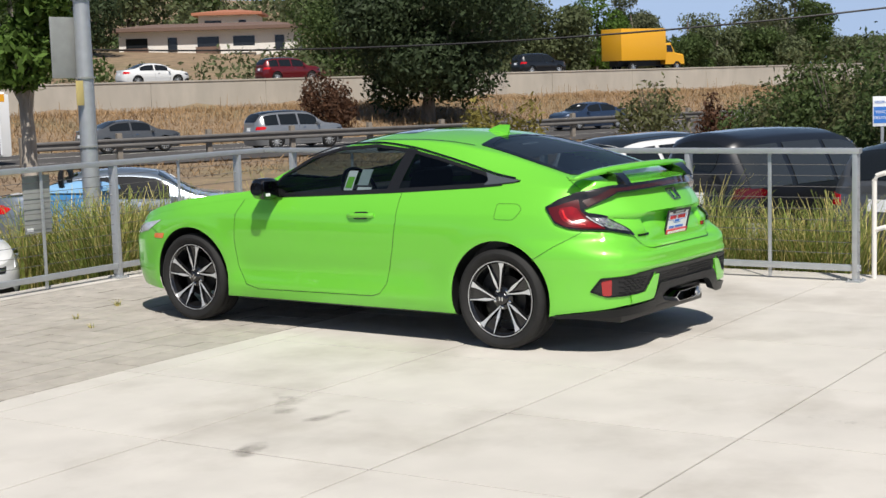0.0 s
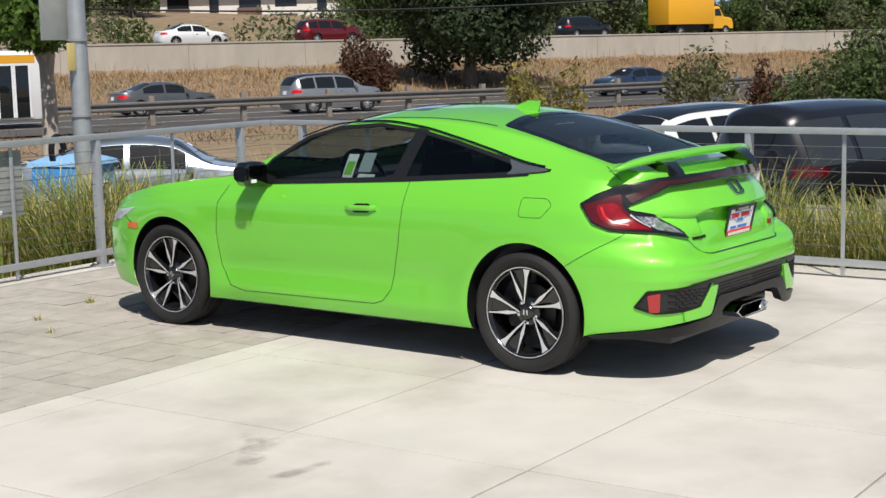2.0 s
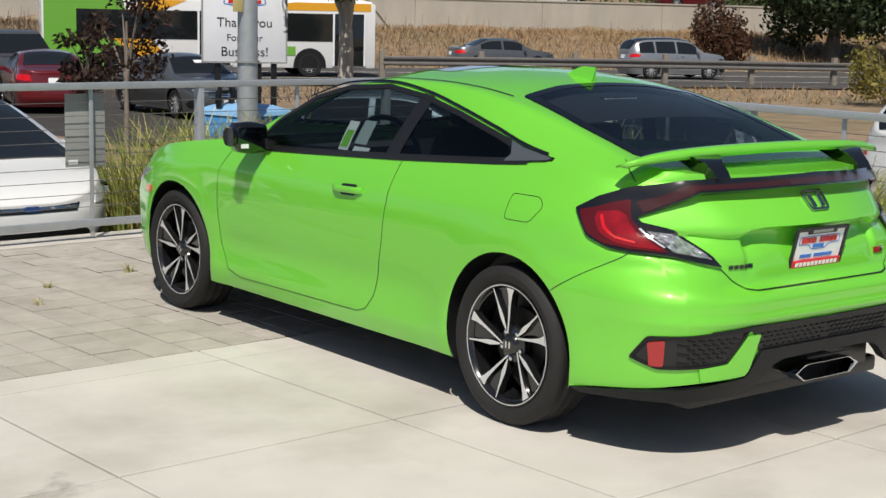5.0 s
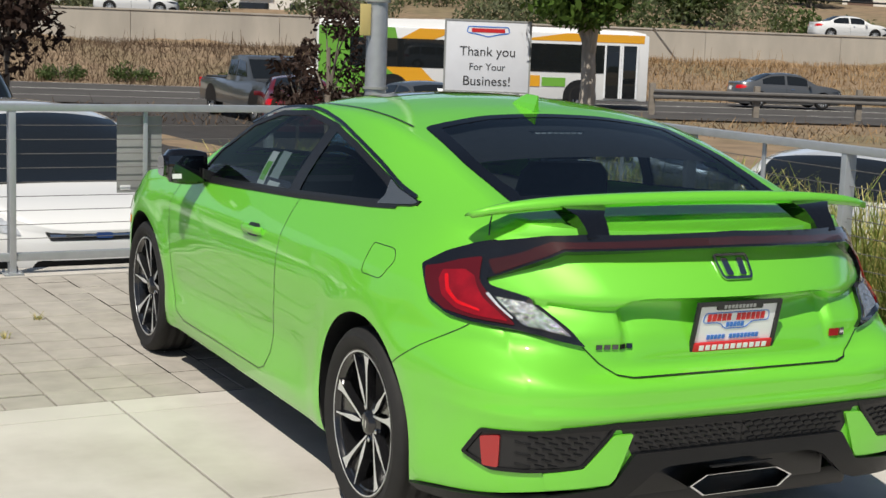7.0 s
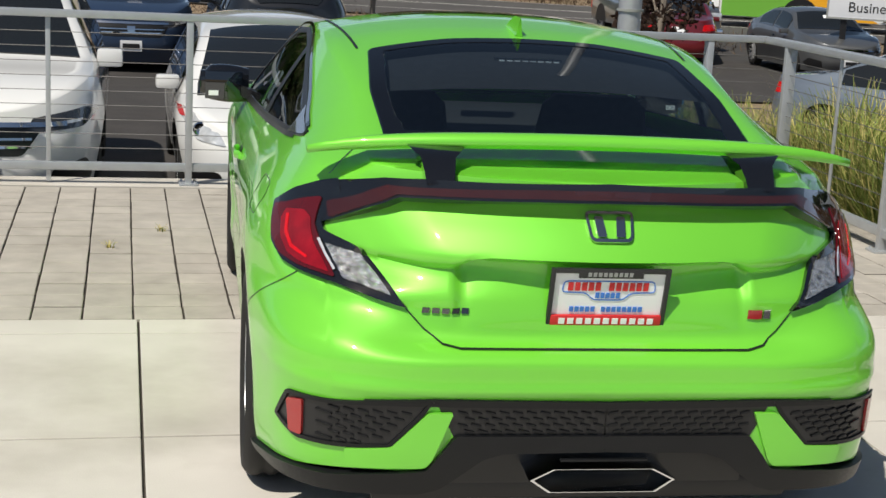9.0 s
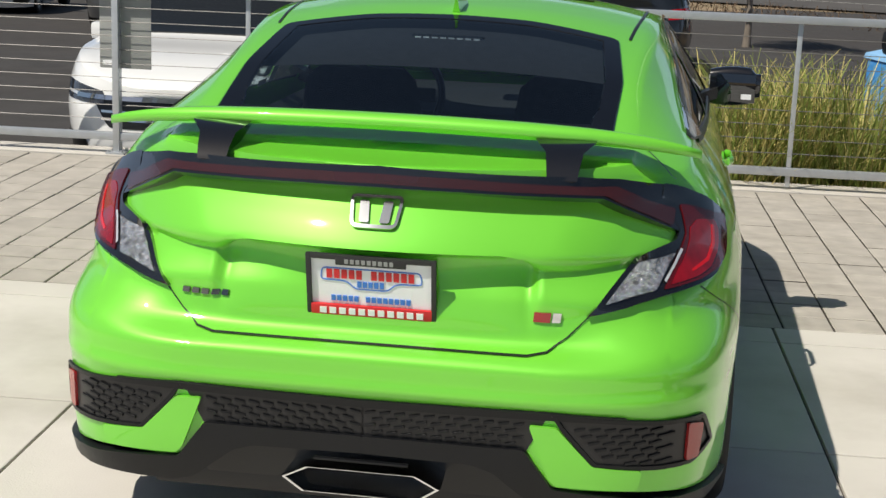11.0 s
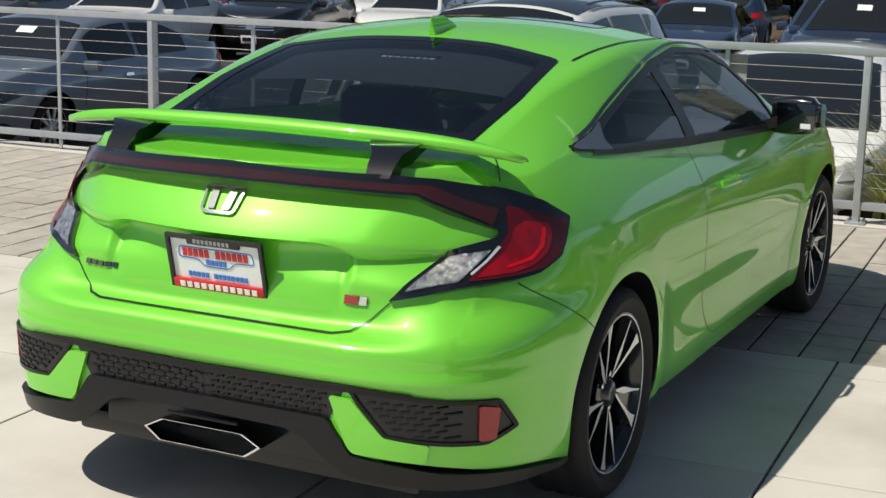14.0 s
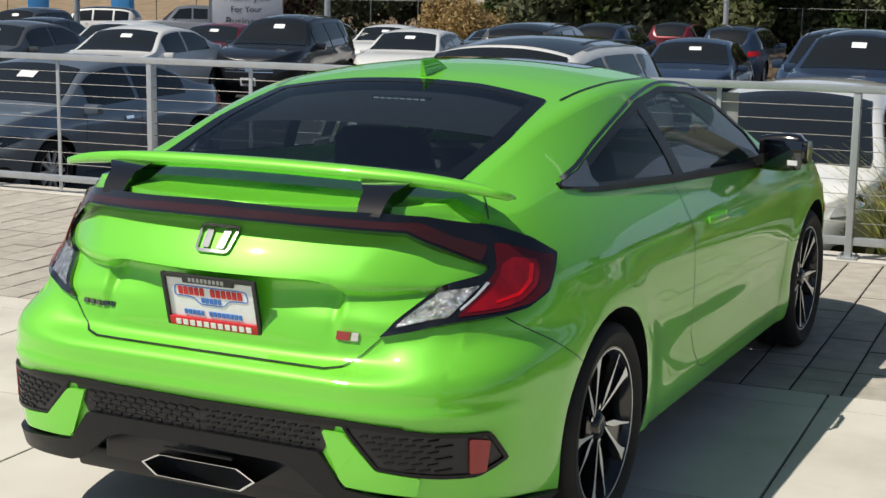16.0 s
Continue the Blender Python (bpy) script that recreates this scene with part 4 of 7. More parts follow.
        for i in range(11):
            t = i / 10
            x = 0.840 + 0.200 * t
            hgt = 0.075 * (0.80 + 0.25 * math.sin(math.pi * min(t * 0.8 + 0.15, 1))) * (1 if t < 0.9 else 0.72)
            dep = 0.085 * (0.85 + 0.2 * t) * (1 if t < 0.9 else 0.7)
            cy, cz = 1.90 - 0.02 * t, 0.985 + 0.012 * t
            secs.append([(x, cy + (math.copysign(abs(math.cos(a)) ** 0.6, math.cos(a))) * (dep if math.cos(a) > 0 else dep * 0.55), cz + math.copysign(abs(math.sin(a)) ** 0.7, math.sin(a)) * hgt) for a in [k * math.tau / 20 for k in range(20)]])
        bm = bmesh.new()
        loft(bm, secs)
        mir = part("mirror", mirrored(bm, sgn), M_GLOSS, car)
        bm = bmesh.new()
        box(bm, 0.865, 1.835, 0.93, 1.02, 1.842, 1.045, bevel=0.003)
        part("mirror_glass", mirrored(bm, sgn), M_MIRROR, mir)
        bm = bmesh.new()
        box(bm, 0.965, 1.829, 0.945, 1.005, 1.834, 0.965)
        part("mirror_tag", mirrored(bm, sgn), M_WHITE, mir)
        bm = bmesh.new()
        loft(bm, [[(0.79 + 0.02 * k, 1.86 + 0.05 * a, 0.935 + 0.022 * b + 0.008 * k) for a, b in ((-1, -1), (1, -1), (1, 1), (-1, 1))] for k in range(5)])
        part("mirror_stalk", mirrored(bm, sgn), M_TRIM, mir)
    # rear lamps
    f = S.turn
    bezel = rounded(lowered([(0.566, 0.716), (0.75, 0.752), (0.86, 0.766), (0.915, 0.776), (0.985, 0.813), (1.012, 0.85), (1.052, 0.903), (0.97, 0.955), (0.89, 0.990), (0.83, 1.008), (0.80, 0.97), (0.822, 0.905), (0.808, 0.884), (0.703, 0.860)]), 0.008, 3, 0.02)
    red = rounded(lowered([(0.762, 0.766), (0.86, 0.777), (0.925, 0.790), (0.985, 0.826), (1.012, 0.864), (1.030, 0.899), (0.965, 0.917), (0.90, 0.942), (0.842, 0.958), (0.833, 0.895), (0.800, 0.845)]), 0.008, 3, 0.02)
    core = rounded(lowered([(0.778, 0.775), (0.85, 0.786), (0.89, 0.799), (0.93, 0.832), (0.957, 0.878), (0.950, 0.903), (0.875, 0.918), (0.846, 0.905), (0.836, 0.880), (0.812, 0.835)]), 0.006, 3, 0.02)
    inner = rounded(lowered([(0.938, 0.893), (0.925, 0.896), (0.908, 0.858), (0.878, 0.826), (0.830, 0.808), (0.832, 0.800), (0.884, 0.816), (0.918, 0.850)]), 0.003, 3, 0.02)
    clear = rounded(lowered([(0.612, 0.742), (0.742, 0.767), (0.798, 0.856), (0.702, 0.842)]), 0.005, 2, 0.02)
    bar_base = rounded(lowered([(-0.005, 0.996), (0.23, 0.996), (0.655, 0.991), (0.825, 0.900), (0.845, 0.955), (0.880, 0.992), (0.72, 1.031), (0.62, 1.041), (-0.005, 1.047)]), 0.006, 3, 0.03)
    bar_red = rounded(lowered([(-0.005, 1.004), (0.23, 1.004), (0.66, 0.997), (0.807, 0.916), (0.826, 0.951), (0.70, 1.015), (0.24, 1.028), (-0.005, 1.029)]), 0.005, 3, 0.03)
    for sgn in (1, -1):
        lamp = part("tail_lamp", mirrored(patch(bezel, f, 0.0135, 0.02, 0.03), sgn), M_GLOSS, car, "tail lamp with red and clear lenses")
        part("red_lens", mirrored(patch(red, f, 0.0170, 0.02, 0.008), sgn), M_LAMPDEEP, lamp)
        part("bright_segment", mirrored(patch(core, f, 0.0187, 0.02, 0.006), sgn), M_LAMPMID, lamp)
        part("inner_segment", mirrored(patch(inner, f, 0.0200, 0.02, 0.006), sgn), M_LAMPRED, lamp)
        part("clear_lens", mirrored(patch(clear, f, 0.0170, 0.02, 0.008), sgn), M_CLEAR, lamp)
        part("light_guide", mirrored(seam(lowered([(0.764, 0.786), (0.790, 0.826), (0.812, 0.862)]), 0.0065, f, 0.0185, 0.02), sgn), M_HEADLAMP, lamp)
        proud = lambda u, z: f(u, z) - Vector((0, 0.036 * smooth01((0.84 - u) / 0.20), 0))  # noqa: E731
        bar = part("light_bar", mirrored(patch(bar_base, proud, 0.0120, 0.025, 0.036), sgn), M_GLOSS, car, "gloss black bar with a dark red strip")
        part("bar_lens", mirrored(patch(bar_red, proud, 0.0152, 0.025, 0.005), sgn), M_BARRED, bar)
        # lower trim
        gr = part("bumper_grille", mirrored(patch(rounded(GRILLE_U, 0.010, 3, 0.02), f, 0.003, 0.03), sgn), M_TRIM, car)
        part("grille_rim", mirrored(band(rounded(GRILLE_U, 0.010, 3, 0.02), 0.012, f, 0.009), sgn), M_PLASTIC, gr)
        part("grille_mesh", mirrored(dashes(GRILLE_MESH_U, f, 0.040, 0.0165, 0.0085), sgn), M_PLASTIC, gr)
        part("reflector", mirrored(patch(rounded([(0.838, 0.470), (0.840, 0.372), (0.872, 0.372), (0.878, 0.458)], 0.006, 2, 0.02), f, 0.010, 0.02, 0.01), sgn), M_REFLECT, gr)
        mid = part("centre_grille", mirrored(patch([(-0.003, 0.498), (0.50, 0.505), (0.44, 0.400), (-0.003, 0.400)], f, 0.0025, 0.03), sgn), M_TRIM, car)
        part("grille_mesh", mirrored(dashes([(0.0, 0.482), (0.445, 0.478), (0.440, 0.415), (0.0, 0.415)], f, 0.040, 0.0165, 0.0085), sgn), M_PLASTIC, mid)
        part("grille_strip", mirrored(patch(rounded([(-0.003, 0.503), (0.50, 0.510), (0.70, 0.500), (0.70, 0.488), (0.50, 0.490), (-0.003, 0.484)], 0.003, 1, 0.04), f, 0.008, 0.04, 0.008), sgn), M_PLASTIC, car)
        dif = [(-0.003, 0.413), (0.438, 0.413), (0.520, 0.318), (0.69, 0.303), (0.87, 0.280), (1.06, 0.246), (1.10, 0.240), (1.06, 0.228), (0.89, 0.238), (0.73, 0.246), (0.54, 0.252), (0.48, 0.268), (0.36, 0.350), (0.30, 0.366), (-0.003, 0.370)]
        part("diffuser", mirrored(patch(rounded(dif, 0.010, 3, 0.03), f, 0.016, 0.03, 0.05), sgn), M_PLASTIC, car)
        fin = [(0.447, 0.474), (0.520, 0.472), (0.622, 0.378), (0.75, 0.366), (0.74, 0.318), (0.525, 0.326), (0.505, 0.345)]
        part("bumper_fin", mirrored(patch(rounded(fin, 0.008, 3, 0.02), f, 0.013, 0.025, 0.02), sgn), M_PAINT, car)
    back = S.back
    bm = bmesh.new()
    box(bm, -0.42, -0.76, 0.24, 0.42, -0.66, 0.42, bevel=0.01)
    part("diffuser_recess", bm, M_TRIM, car)
    # exhaust: a flat six-sided chrome tip
    hexa = [(-0.195, 0.0), (-0.135, 0.030), (0.135, 0.030), (0.195, 0.0), (0.145, -0.034), (-0.145, -0.034)]
    bm = bmesh.new()
    loft(bm, [[(x * s, y, 0.296 + z * s) for x, z in hexa] for y, s in ((-0.70, 0.96), (-0.875, 1.0), (-0.884, 0.985), (-0.884, 0.94), (-0.875, 0.915), (-0.74, 0.89))], caps=False)
    ex = part("exhaust_tip", bm, M_CHROME, car)
    part("exhaust_inside", bm_box(-0.15, -0.76, 0.268, 0.15, -0.745, 0.322), M_TRIM, ex)
    part("diffuser_rib", bm_box(-0.115, -0.884, 0.346, 0.115, -0.872, 0.352, bevel=0.001), M_PLASTIC, car)
    # trunk seams, emblem, plate
    part("trunk_seam", seam([(-0.515, 0.715), (-0.47, 0.668), (-0.425, 0.636), (-0.38, 0.629), (0.38, 0.629), (0.425, 0.636), (0.47, 0.668), (0.515, 0.715)], 0.0034, back, 0.003), M_TRIM, car)
    for sgn in (1, -1):
        part("lid_seam", seam([(sgn * x, y) for x, y in ((0.70, -0.50), (0.655, -0.42), (0.60, -0.34))], 0.004, S.top, 0.0012), M_TRIM, car)
    em = part("emblem", band(rounded([(-0.066, 0.972), (0.066, 0.972), (0.056, 0.900), (-0.056, 0.900)], 0.018, 4, 0.01), 0.009, back, 0.009), M_EMBLEM, car, "chrome maker's badge")
    for sgn in (1, -1):
        bm = patch(rounded([(sgn * 0.040, 0.958), (sgn * 0.018, 0.958), (sgn * 0.012, 0.912), (sgn * 0.036, 0.912)], 0.003, 1, 0.02), back, 0.008, 0.02, 0.006)
        part("badge_bar", bm, M_EMBLEM, em)
    for k in range(5):
        x = -0.475 + k * 0.025
        part("badge_letter_bar", patch([(x, 0.707), (x + 0.018, 0.707), (x + 0.020, 0.721), (x + 0.002, 0.721)], back, 0.006, 0.02, 0.005), M_DARKCHROME, car)
    for k, mt in enumerate((M_BADGERED, M_CHROME)):
        x = 0.388 + k * 0.042
        part("badge_letter_bar", patch([(x, 0.700), (x + 0.038 - 0.018 * k, 0.700), (x + 0.040 - 0.018 * k, 0.724), (x + 0.003, 0.724)], back, 0.006, 0.02, 0.005), mt, car)
    plate = new("licence_plate")
    plate.parent = car
    plate.matrix_local = pose(0, -0.799, 0.762, 13.0, 0, 0)
    part("plate_frame", frame_bm(0.157, 0.0815, 0.012, 0.012), M_INK, plate, "black dealer frame")
    part("plate_sheet", bm_box(-0.147, -0.003, -0.072, 0.147, 0.003, 0.072), M_WHITE, plate)
    part("frame_top_bar", bm_box(-0.085, -0.0125, 0.056, 0.085, -0.004, 0.079, bevel=0.003), M_INK, plate)
    part("frame_bottom_bar", bm_box(-0.147, -0.0125, -0.079, 0.147, -0.004, -0.050, bevel=0.002), M_RED, plate)
    for x0, x1, z0, z1, n, gap, mt in ((-0.108, 0.108, 0.018, 0.041, 12, 5, M_RED), (-0.034, 0.034, -0.003, 0.012, 5, -1, M_BLUE), (-0.098, 0.098, -0.042, -0.028, 14, 5, M_BLUE)):
        pitch = (x1 - x0) / n
        for i in range(n):
            if i != gap:
                part("print_bar", bm_box(x0 + i * pitch, -0.0055, z0, x0 + (i + 0.74) * pitch, -0.0028, z1), mt, plate)
    for i in range(11):
        x = -0.125 + i * 0.0235
        part("print_bar", bm_box(x, -0.0142, -0.073, x + 0.016, -0.012, -0.057), M_WHITE, plate)
    for i in range(9):
        x = -0.062 + i * 0.0135
        part("print_bar", bm_box(x, -0.0142, 0.062, x + 0.009, -0.012, 0.073), M_PANEL, plate)
    bm = bmesh.new()
    ring = rounded([(-0.12, 0.046), (0.12, 0.046), (0.125, 0.012), (0.06, 0.010), (0.04, -0.010), (-0.04, -0.010), (-0.06, 0.010), (-0.125, 0.012)], 0.012, 3, 0.02)
    part("print_outline", band(ring, 0.003, lambda a, b: Vector((a, -0.0035, b)), 0.0012), M_BLUE, plate)
    # wing and its feet
    secs = []
    for i in range(33):
        x = -0.758 + 1.516 * i / 32
        t = abs(x) / 0.758
        lead = -0.420 - 0.025 * t ** 3
        trail = -0.605 + 0.105 * t ** 3
        z = 1.116 - 0.022 * t ** 2 - 0.018 * t ** 6
        th = 0.024 * (1 - 0.70 * t ** 6)
        ch = lead - trail
        secs.append([(x, lead, z - 0.008), (x, lead - ch * 0.15, z + th * 0.75 - 0.006), (x, lead - ch * 0.5, z + th), (x, trail + ch * 0.06, z + th * 0.9 + 0.006), (x, trail, z + 0.008),
                     (x, trail + ch * 0.03, z - 0.008), (x, lead - ch * 0.5, z - th * 0.75), (x, lead - ch * 0.12, z - th * 0.8 - 0.004)])
    bm = bmesh.new()
    loft(bm, secs)
    part("rear_wing", bm, M_PAINT, car, sharp="soft")
    for sgn in (1, -1):
        bm = bmesh.new()
        loft(bm, [[(sgn * (0.43 + a * w), yy + b * d, z) for a, b in ((-1, -1), (1, -1), (1, 1), (-1, 1))] for z, yy, w, d in ((1.025, -0.640, 0.036, 0.050), (1.055, -0.615, 0.040, 0.055), (1.085, -0.565, 0.046, 0.070), (1.108, -0.520, 0.074, 0.078))])
        part("wing_foot", bm, M_GLOSS, car)
    # aerial fin
    bm = bmesh.new()
    zb = S.top(0, 0.52).z - 0.006
    loft(bm, [[(a * w, y, zb + z + 0.03 * (y - 0.52)) for a, y in ((-1, 0.66 - 0.03 * k), (-0.5, 0.47 - 0.003 * k), (0.5, 0.47 - 0.003 * k), (1, 0.66 - 0.03 * k))] for k, (w, z) in enumerate(((0.024, 0.0), (0.015, 0.018), (0.009, 0.036), (0.006, 0.050), (0.003, 0.060)))])
    part("aerial_fin", bm, M_PAINT, car)
    # headlamps
    for sgn in (1, -1):
        hl = rounded([(3.02, 0.735), (3.25, 0.70), (3.42, 0.655), (3.42, 0.605), (3.2, 0.645)], 0.01, 2, 0.03)
        part("headlamp", mirrored(patch(hl, S.side, 0.004, 0.04, 0.01), sgn), M_HEADLAMP, car)
    # cabin
    bm = bmesh.new()
    box(bm, -0.72, -0.35, 0.26, 0.72, 2.10, 0.36)
    part("cabin_floor", bm, M_DASH, car)
    for sgn in (1, -1):
        bm = bmesh.new()
        loft(bm, [[(sgn * x, y, z) for x, z in ((0.76, 0.30), (0.77, 0.90), (0.74, 0.93), (0.70, 0.90), (0.69, 0.30))] for y in (2.05, 1.2, 0.5, 0.0)])
        part("door_card", bm, M_DASH, car)
    bm = bmesh.new()
    loft(bm, [[(x, y, z) for x, y, z in ((s, 1.62, 0.55), (s, 1.60, 0.86), (s, 1.70, 0.93), (s, 2.05, 0.93), (s, 2.10, 0.55))] for s in (-0.70, -0.3, 0.3, 0.70)])
    part("dashboard", bm, M_DASH, car)
    part("parcel_shelf", bm_box(-0.60, -0.40, 0.93, 0.60, 0.12, 0.96, bevel=0.01), M_DASH, car)
    stop = part("high_stop_lamp", bm_box(-0.11, 0.300, 1.245, 0.11, 0.36, 1.268, bevel=0.004), M_TRIM, car)
    for k in range(8):
        part("lamp_cell", bm_box(-0.098 + k * 0.0255, 0.294, 1.249, -0.080 + k * 0.0255, 0.3005, 1.264), M_HEADLAMP, stop)
    liner = patch([(-0.55, 0.05), (0.55, 0.05), (0.50, 1.45), (-0.50, 1.45)], S.top, -0.03, 0.12)
    part("headliner", liner, M_SEAT, car)
    for x, y, back_w in ((-0.37, 0.92, 0.24), (0.37, 0.92, 0.24), (-0.32, 0.16, 0.25), (0.32, 0.16, 0.25)):
        top = 1.10 if y > 0.5 else 1.02
        bm = bmesh.new()
        loft(bm, [[(x + back_w * w * a, y + dy + 0.055 * b, z) for a, b in ((-1, -0.6), (-0.85, -1), (0.85, -1), (1, -0.6), (0.9, 1), (-0.9, 1))] for z, w, dy in ((0.45, 0.95, 0.10), (0.65, 1.0, 0.05), (0.90, 0.92, -0.02), (top - 0.04, 0.80, -0.06), (top, 0.62, -0.07))])
        seat = part("seat_back", bm, M_SEAT, car, sharp="soft")
        bm = bmesh.new()
        box(bm, x - back_w, y + 0.05, 0.36, x + back_w, y + 0.55, 0.52, bevel=0.04)
        part("seat_cushion", bm, M_SEAT, seat)
        if y > 0.5:
            bm = bmesh.new()
            box(bm, x - 0.125, y - 0.13, top + 0.015, x + 0.125, y - 0.03, top + 0.175, bevel=0.035)
            part("headrest", bm, M_SEAT, seat)
    bm = bmesh.new()
    pts = [(math.cos(a) * 0.182, 0, math.sin(a) * 0.182) for a in np.linspace(0, math.tau, 33)]
    tube(bm, pts, 0.015, seg=8, cap=False)
    box(bm, -0.16, -0.02, -0.02, 0.16, 0.02, 0.03, bevel=0.01)
    box(bm, -0.05, -0.02, -0.15, 0.05, 0.02, 0.03, bevel=0.01)
    sw = part("steering_wheel", bm, M_TRIM, car)
    sw.matrix_local = pose(-0.37, 1.50, 0.93, -22)
    bm = bmesh.new()
    box(bm, -0.11, 1.52, 1.205, 0.11, 1.55, 1.27, bevel=0.015)
    part("inner_mirror", bm, M_TRIM, car)
    # stickers inside the near door window
    for (y0, y1, z0, z1), mt in (((1.30, 1.215, 0.985, 1.115), M_WHITE), ((1.29, 1.225, 1.00, 1.075), M_STGREEN), ((1.19, 1.09, 1.02, 1.125), M_PANELWHITE), ((1.19, 1.06, 0.985, 1.008), M_WHITE)):
        off = -0.006 if mt is not M_STGREEN else -0.0045
        bm = patch([(y0, z0), (y1 + 0.01, z0), (y1, z1), (y0 - 0.01, z1)], S.window, off, 0.06)
        part("window_sticker", flipped(bm), mt, car)
    for sgn in (1, -1):
        for wy in (0.0, 2.7):
            build_wheel(car, wheel_matrix(sgn * 0.785, wy, 0.322, 0.0 if wy == 0 and sgn < 0 else 0.35 + wy * sgn), side=sgn)
    return car


def frame_bm(w, h, t, d):
    bm = bmesh.new()
    for x0, z0, x1, z1 in ((-w, -h, -w + t, h), (w - t, -h, w, h), (-w + t, h - t, w - t, h), (-w + t, -h, w - t, -h + t)):
        box(bm, x0, -d, z0, x1, 0, z1, bevel=0.002)
    return bm


M_PANELWHITE = material("folded_paper", (0.40, 0.46, 0.47), rough=0.6, vary=0.05)
GRILLE_U = [(0.928, 0.396), (0.880, 0.482), (0.70, 0.497), (0.50, 0.506), (0.530, 0.466), (0.625, 0.374), (0.855, 0.360)]
GRILLE_MESH_U = [(0.825, 0.470), (0.825, 0.378), (0.64, 0.388), (0.56, 0.470)]
build_hero()


# ---------------------------------------------------------------- parked and passing cars
class Kind:
    def __init__(self, length, width, height, base, wheel, shoulder, centre, panes, screen, back):
        self.length, self.width, self.height, self.base, self.wheel = length, width, height, base, wheel
        self.shoulder, self.centre, self.panes, self.screen, self.back = shoulder, centre, panes, screen, back


KINDS = {
    "sedan": Kind(4.75, 1.82, 1.44, 2.75, 0.325, ((0, 0.62), (0.1, 0.66), (0.35, 0.655), (0.68, 0.625), (0.85, 0.575), (1, 0.44)),
                  ((0, 0.63), (0.03, 0.70), (0.12, 0.735), (0.17, 0.76), (0.34, 0.975), (0.47, 1.0), (0.58, 0.965), (0.735, 0.69), (0.86, 0.635), (0.97, 0.53), (1, 0.46)),
                  ((0.24, 0.44), (0.46, 0.64)), (0.60, 0.725), (0.185, 0.325)),
    "suv": Kind(4.62, 1.86, 1.68, 2.68, 0.35, ((0, 0.60), (0.2, 0.615), (0.7, 0.585), (0.86, 0.555), (1, 0.45)),
                ((0, 0.60), (0.015, 0.68), (0.09, 0.93), (0.20, 0.985), (0.42, 1.0), (0.58, 0.965), (0.745, 0.655), (0.87, 0.615), (0.97, 0.54), (1, 0.47)),
                ((0.09, 0.23), (0.25, 0.44), (0.46, 0.65)), (0.60, 0.735), (0.022, 0.085)),
    "hatch": Kind(4.40, 1.80, 1.40, 2.65, 0.315, ((0, 0.58), (0.2, 0.60), (0.66, 0.575), (0.86, 0.53), (1, 0.42)),
                  ((0, 0.58), (0.015, 0.66), (0.10, 0.92), (0.22, 0.985), (0.42, 1.0), (0.56, 0.96), (0.83, 0.63), (0.92, 0.56), (0.97, 0.50), (1, 0.43)),
                  ((0.10, 0.24), (0.26, 0.44), (0.46, 0.70)), (0.575, 0.825), (0.022, 0.09)),
    "boxy": Kind(4.75, 1.90, 1.86, 2.88, 0.37, ((0, 0.575), (0.2, 0.585), (0.7, 0.575), (0.86, 0.555), (1, 0.47)),
                 ((0, 0.60), (0.010, 0.68), (0.035, 0.93), (0.08, 0.985), (0.30, 1.0), (0.52, 0.985), (0.575, 0.95), (0.695, 0.655), (0.72, 0.625), (0.87, 0.605), (0.97, 0.57), (1, 0.49)),
                 ((0.05, 0.21), (0.235, 0.42), (0.44, 0.625)), (0.585, 0.690), (0.014, 0.034)),
}


SHELLS = {}


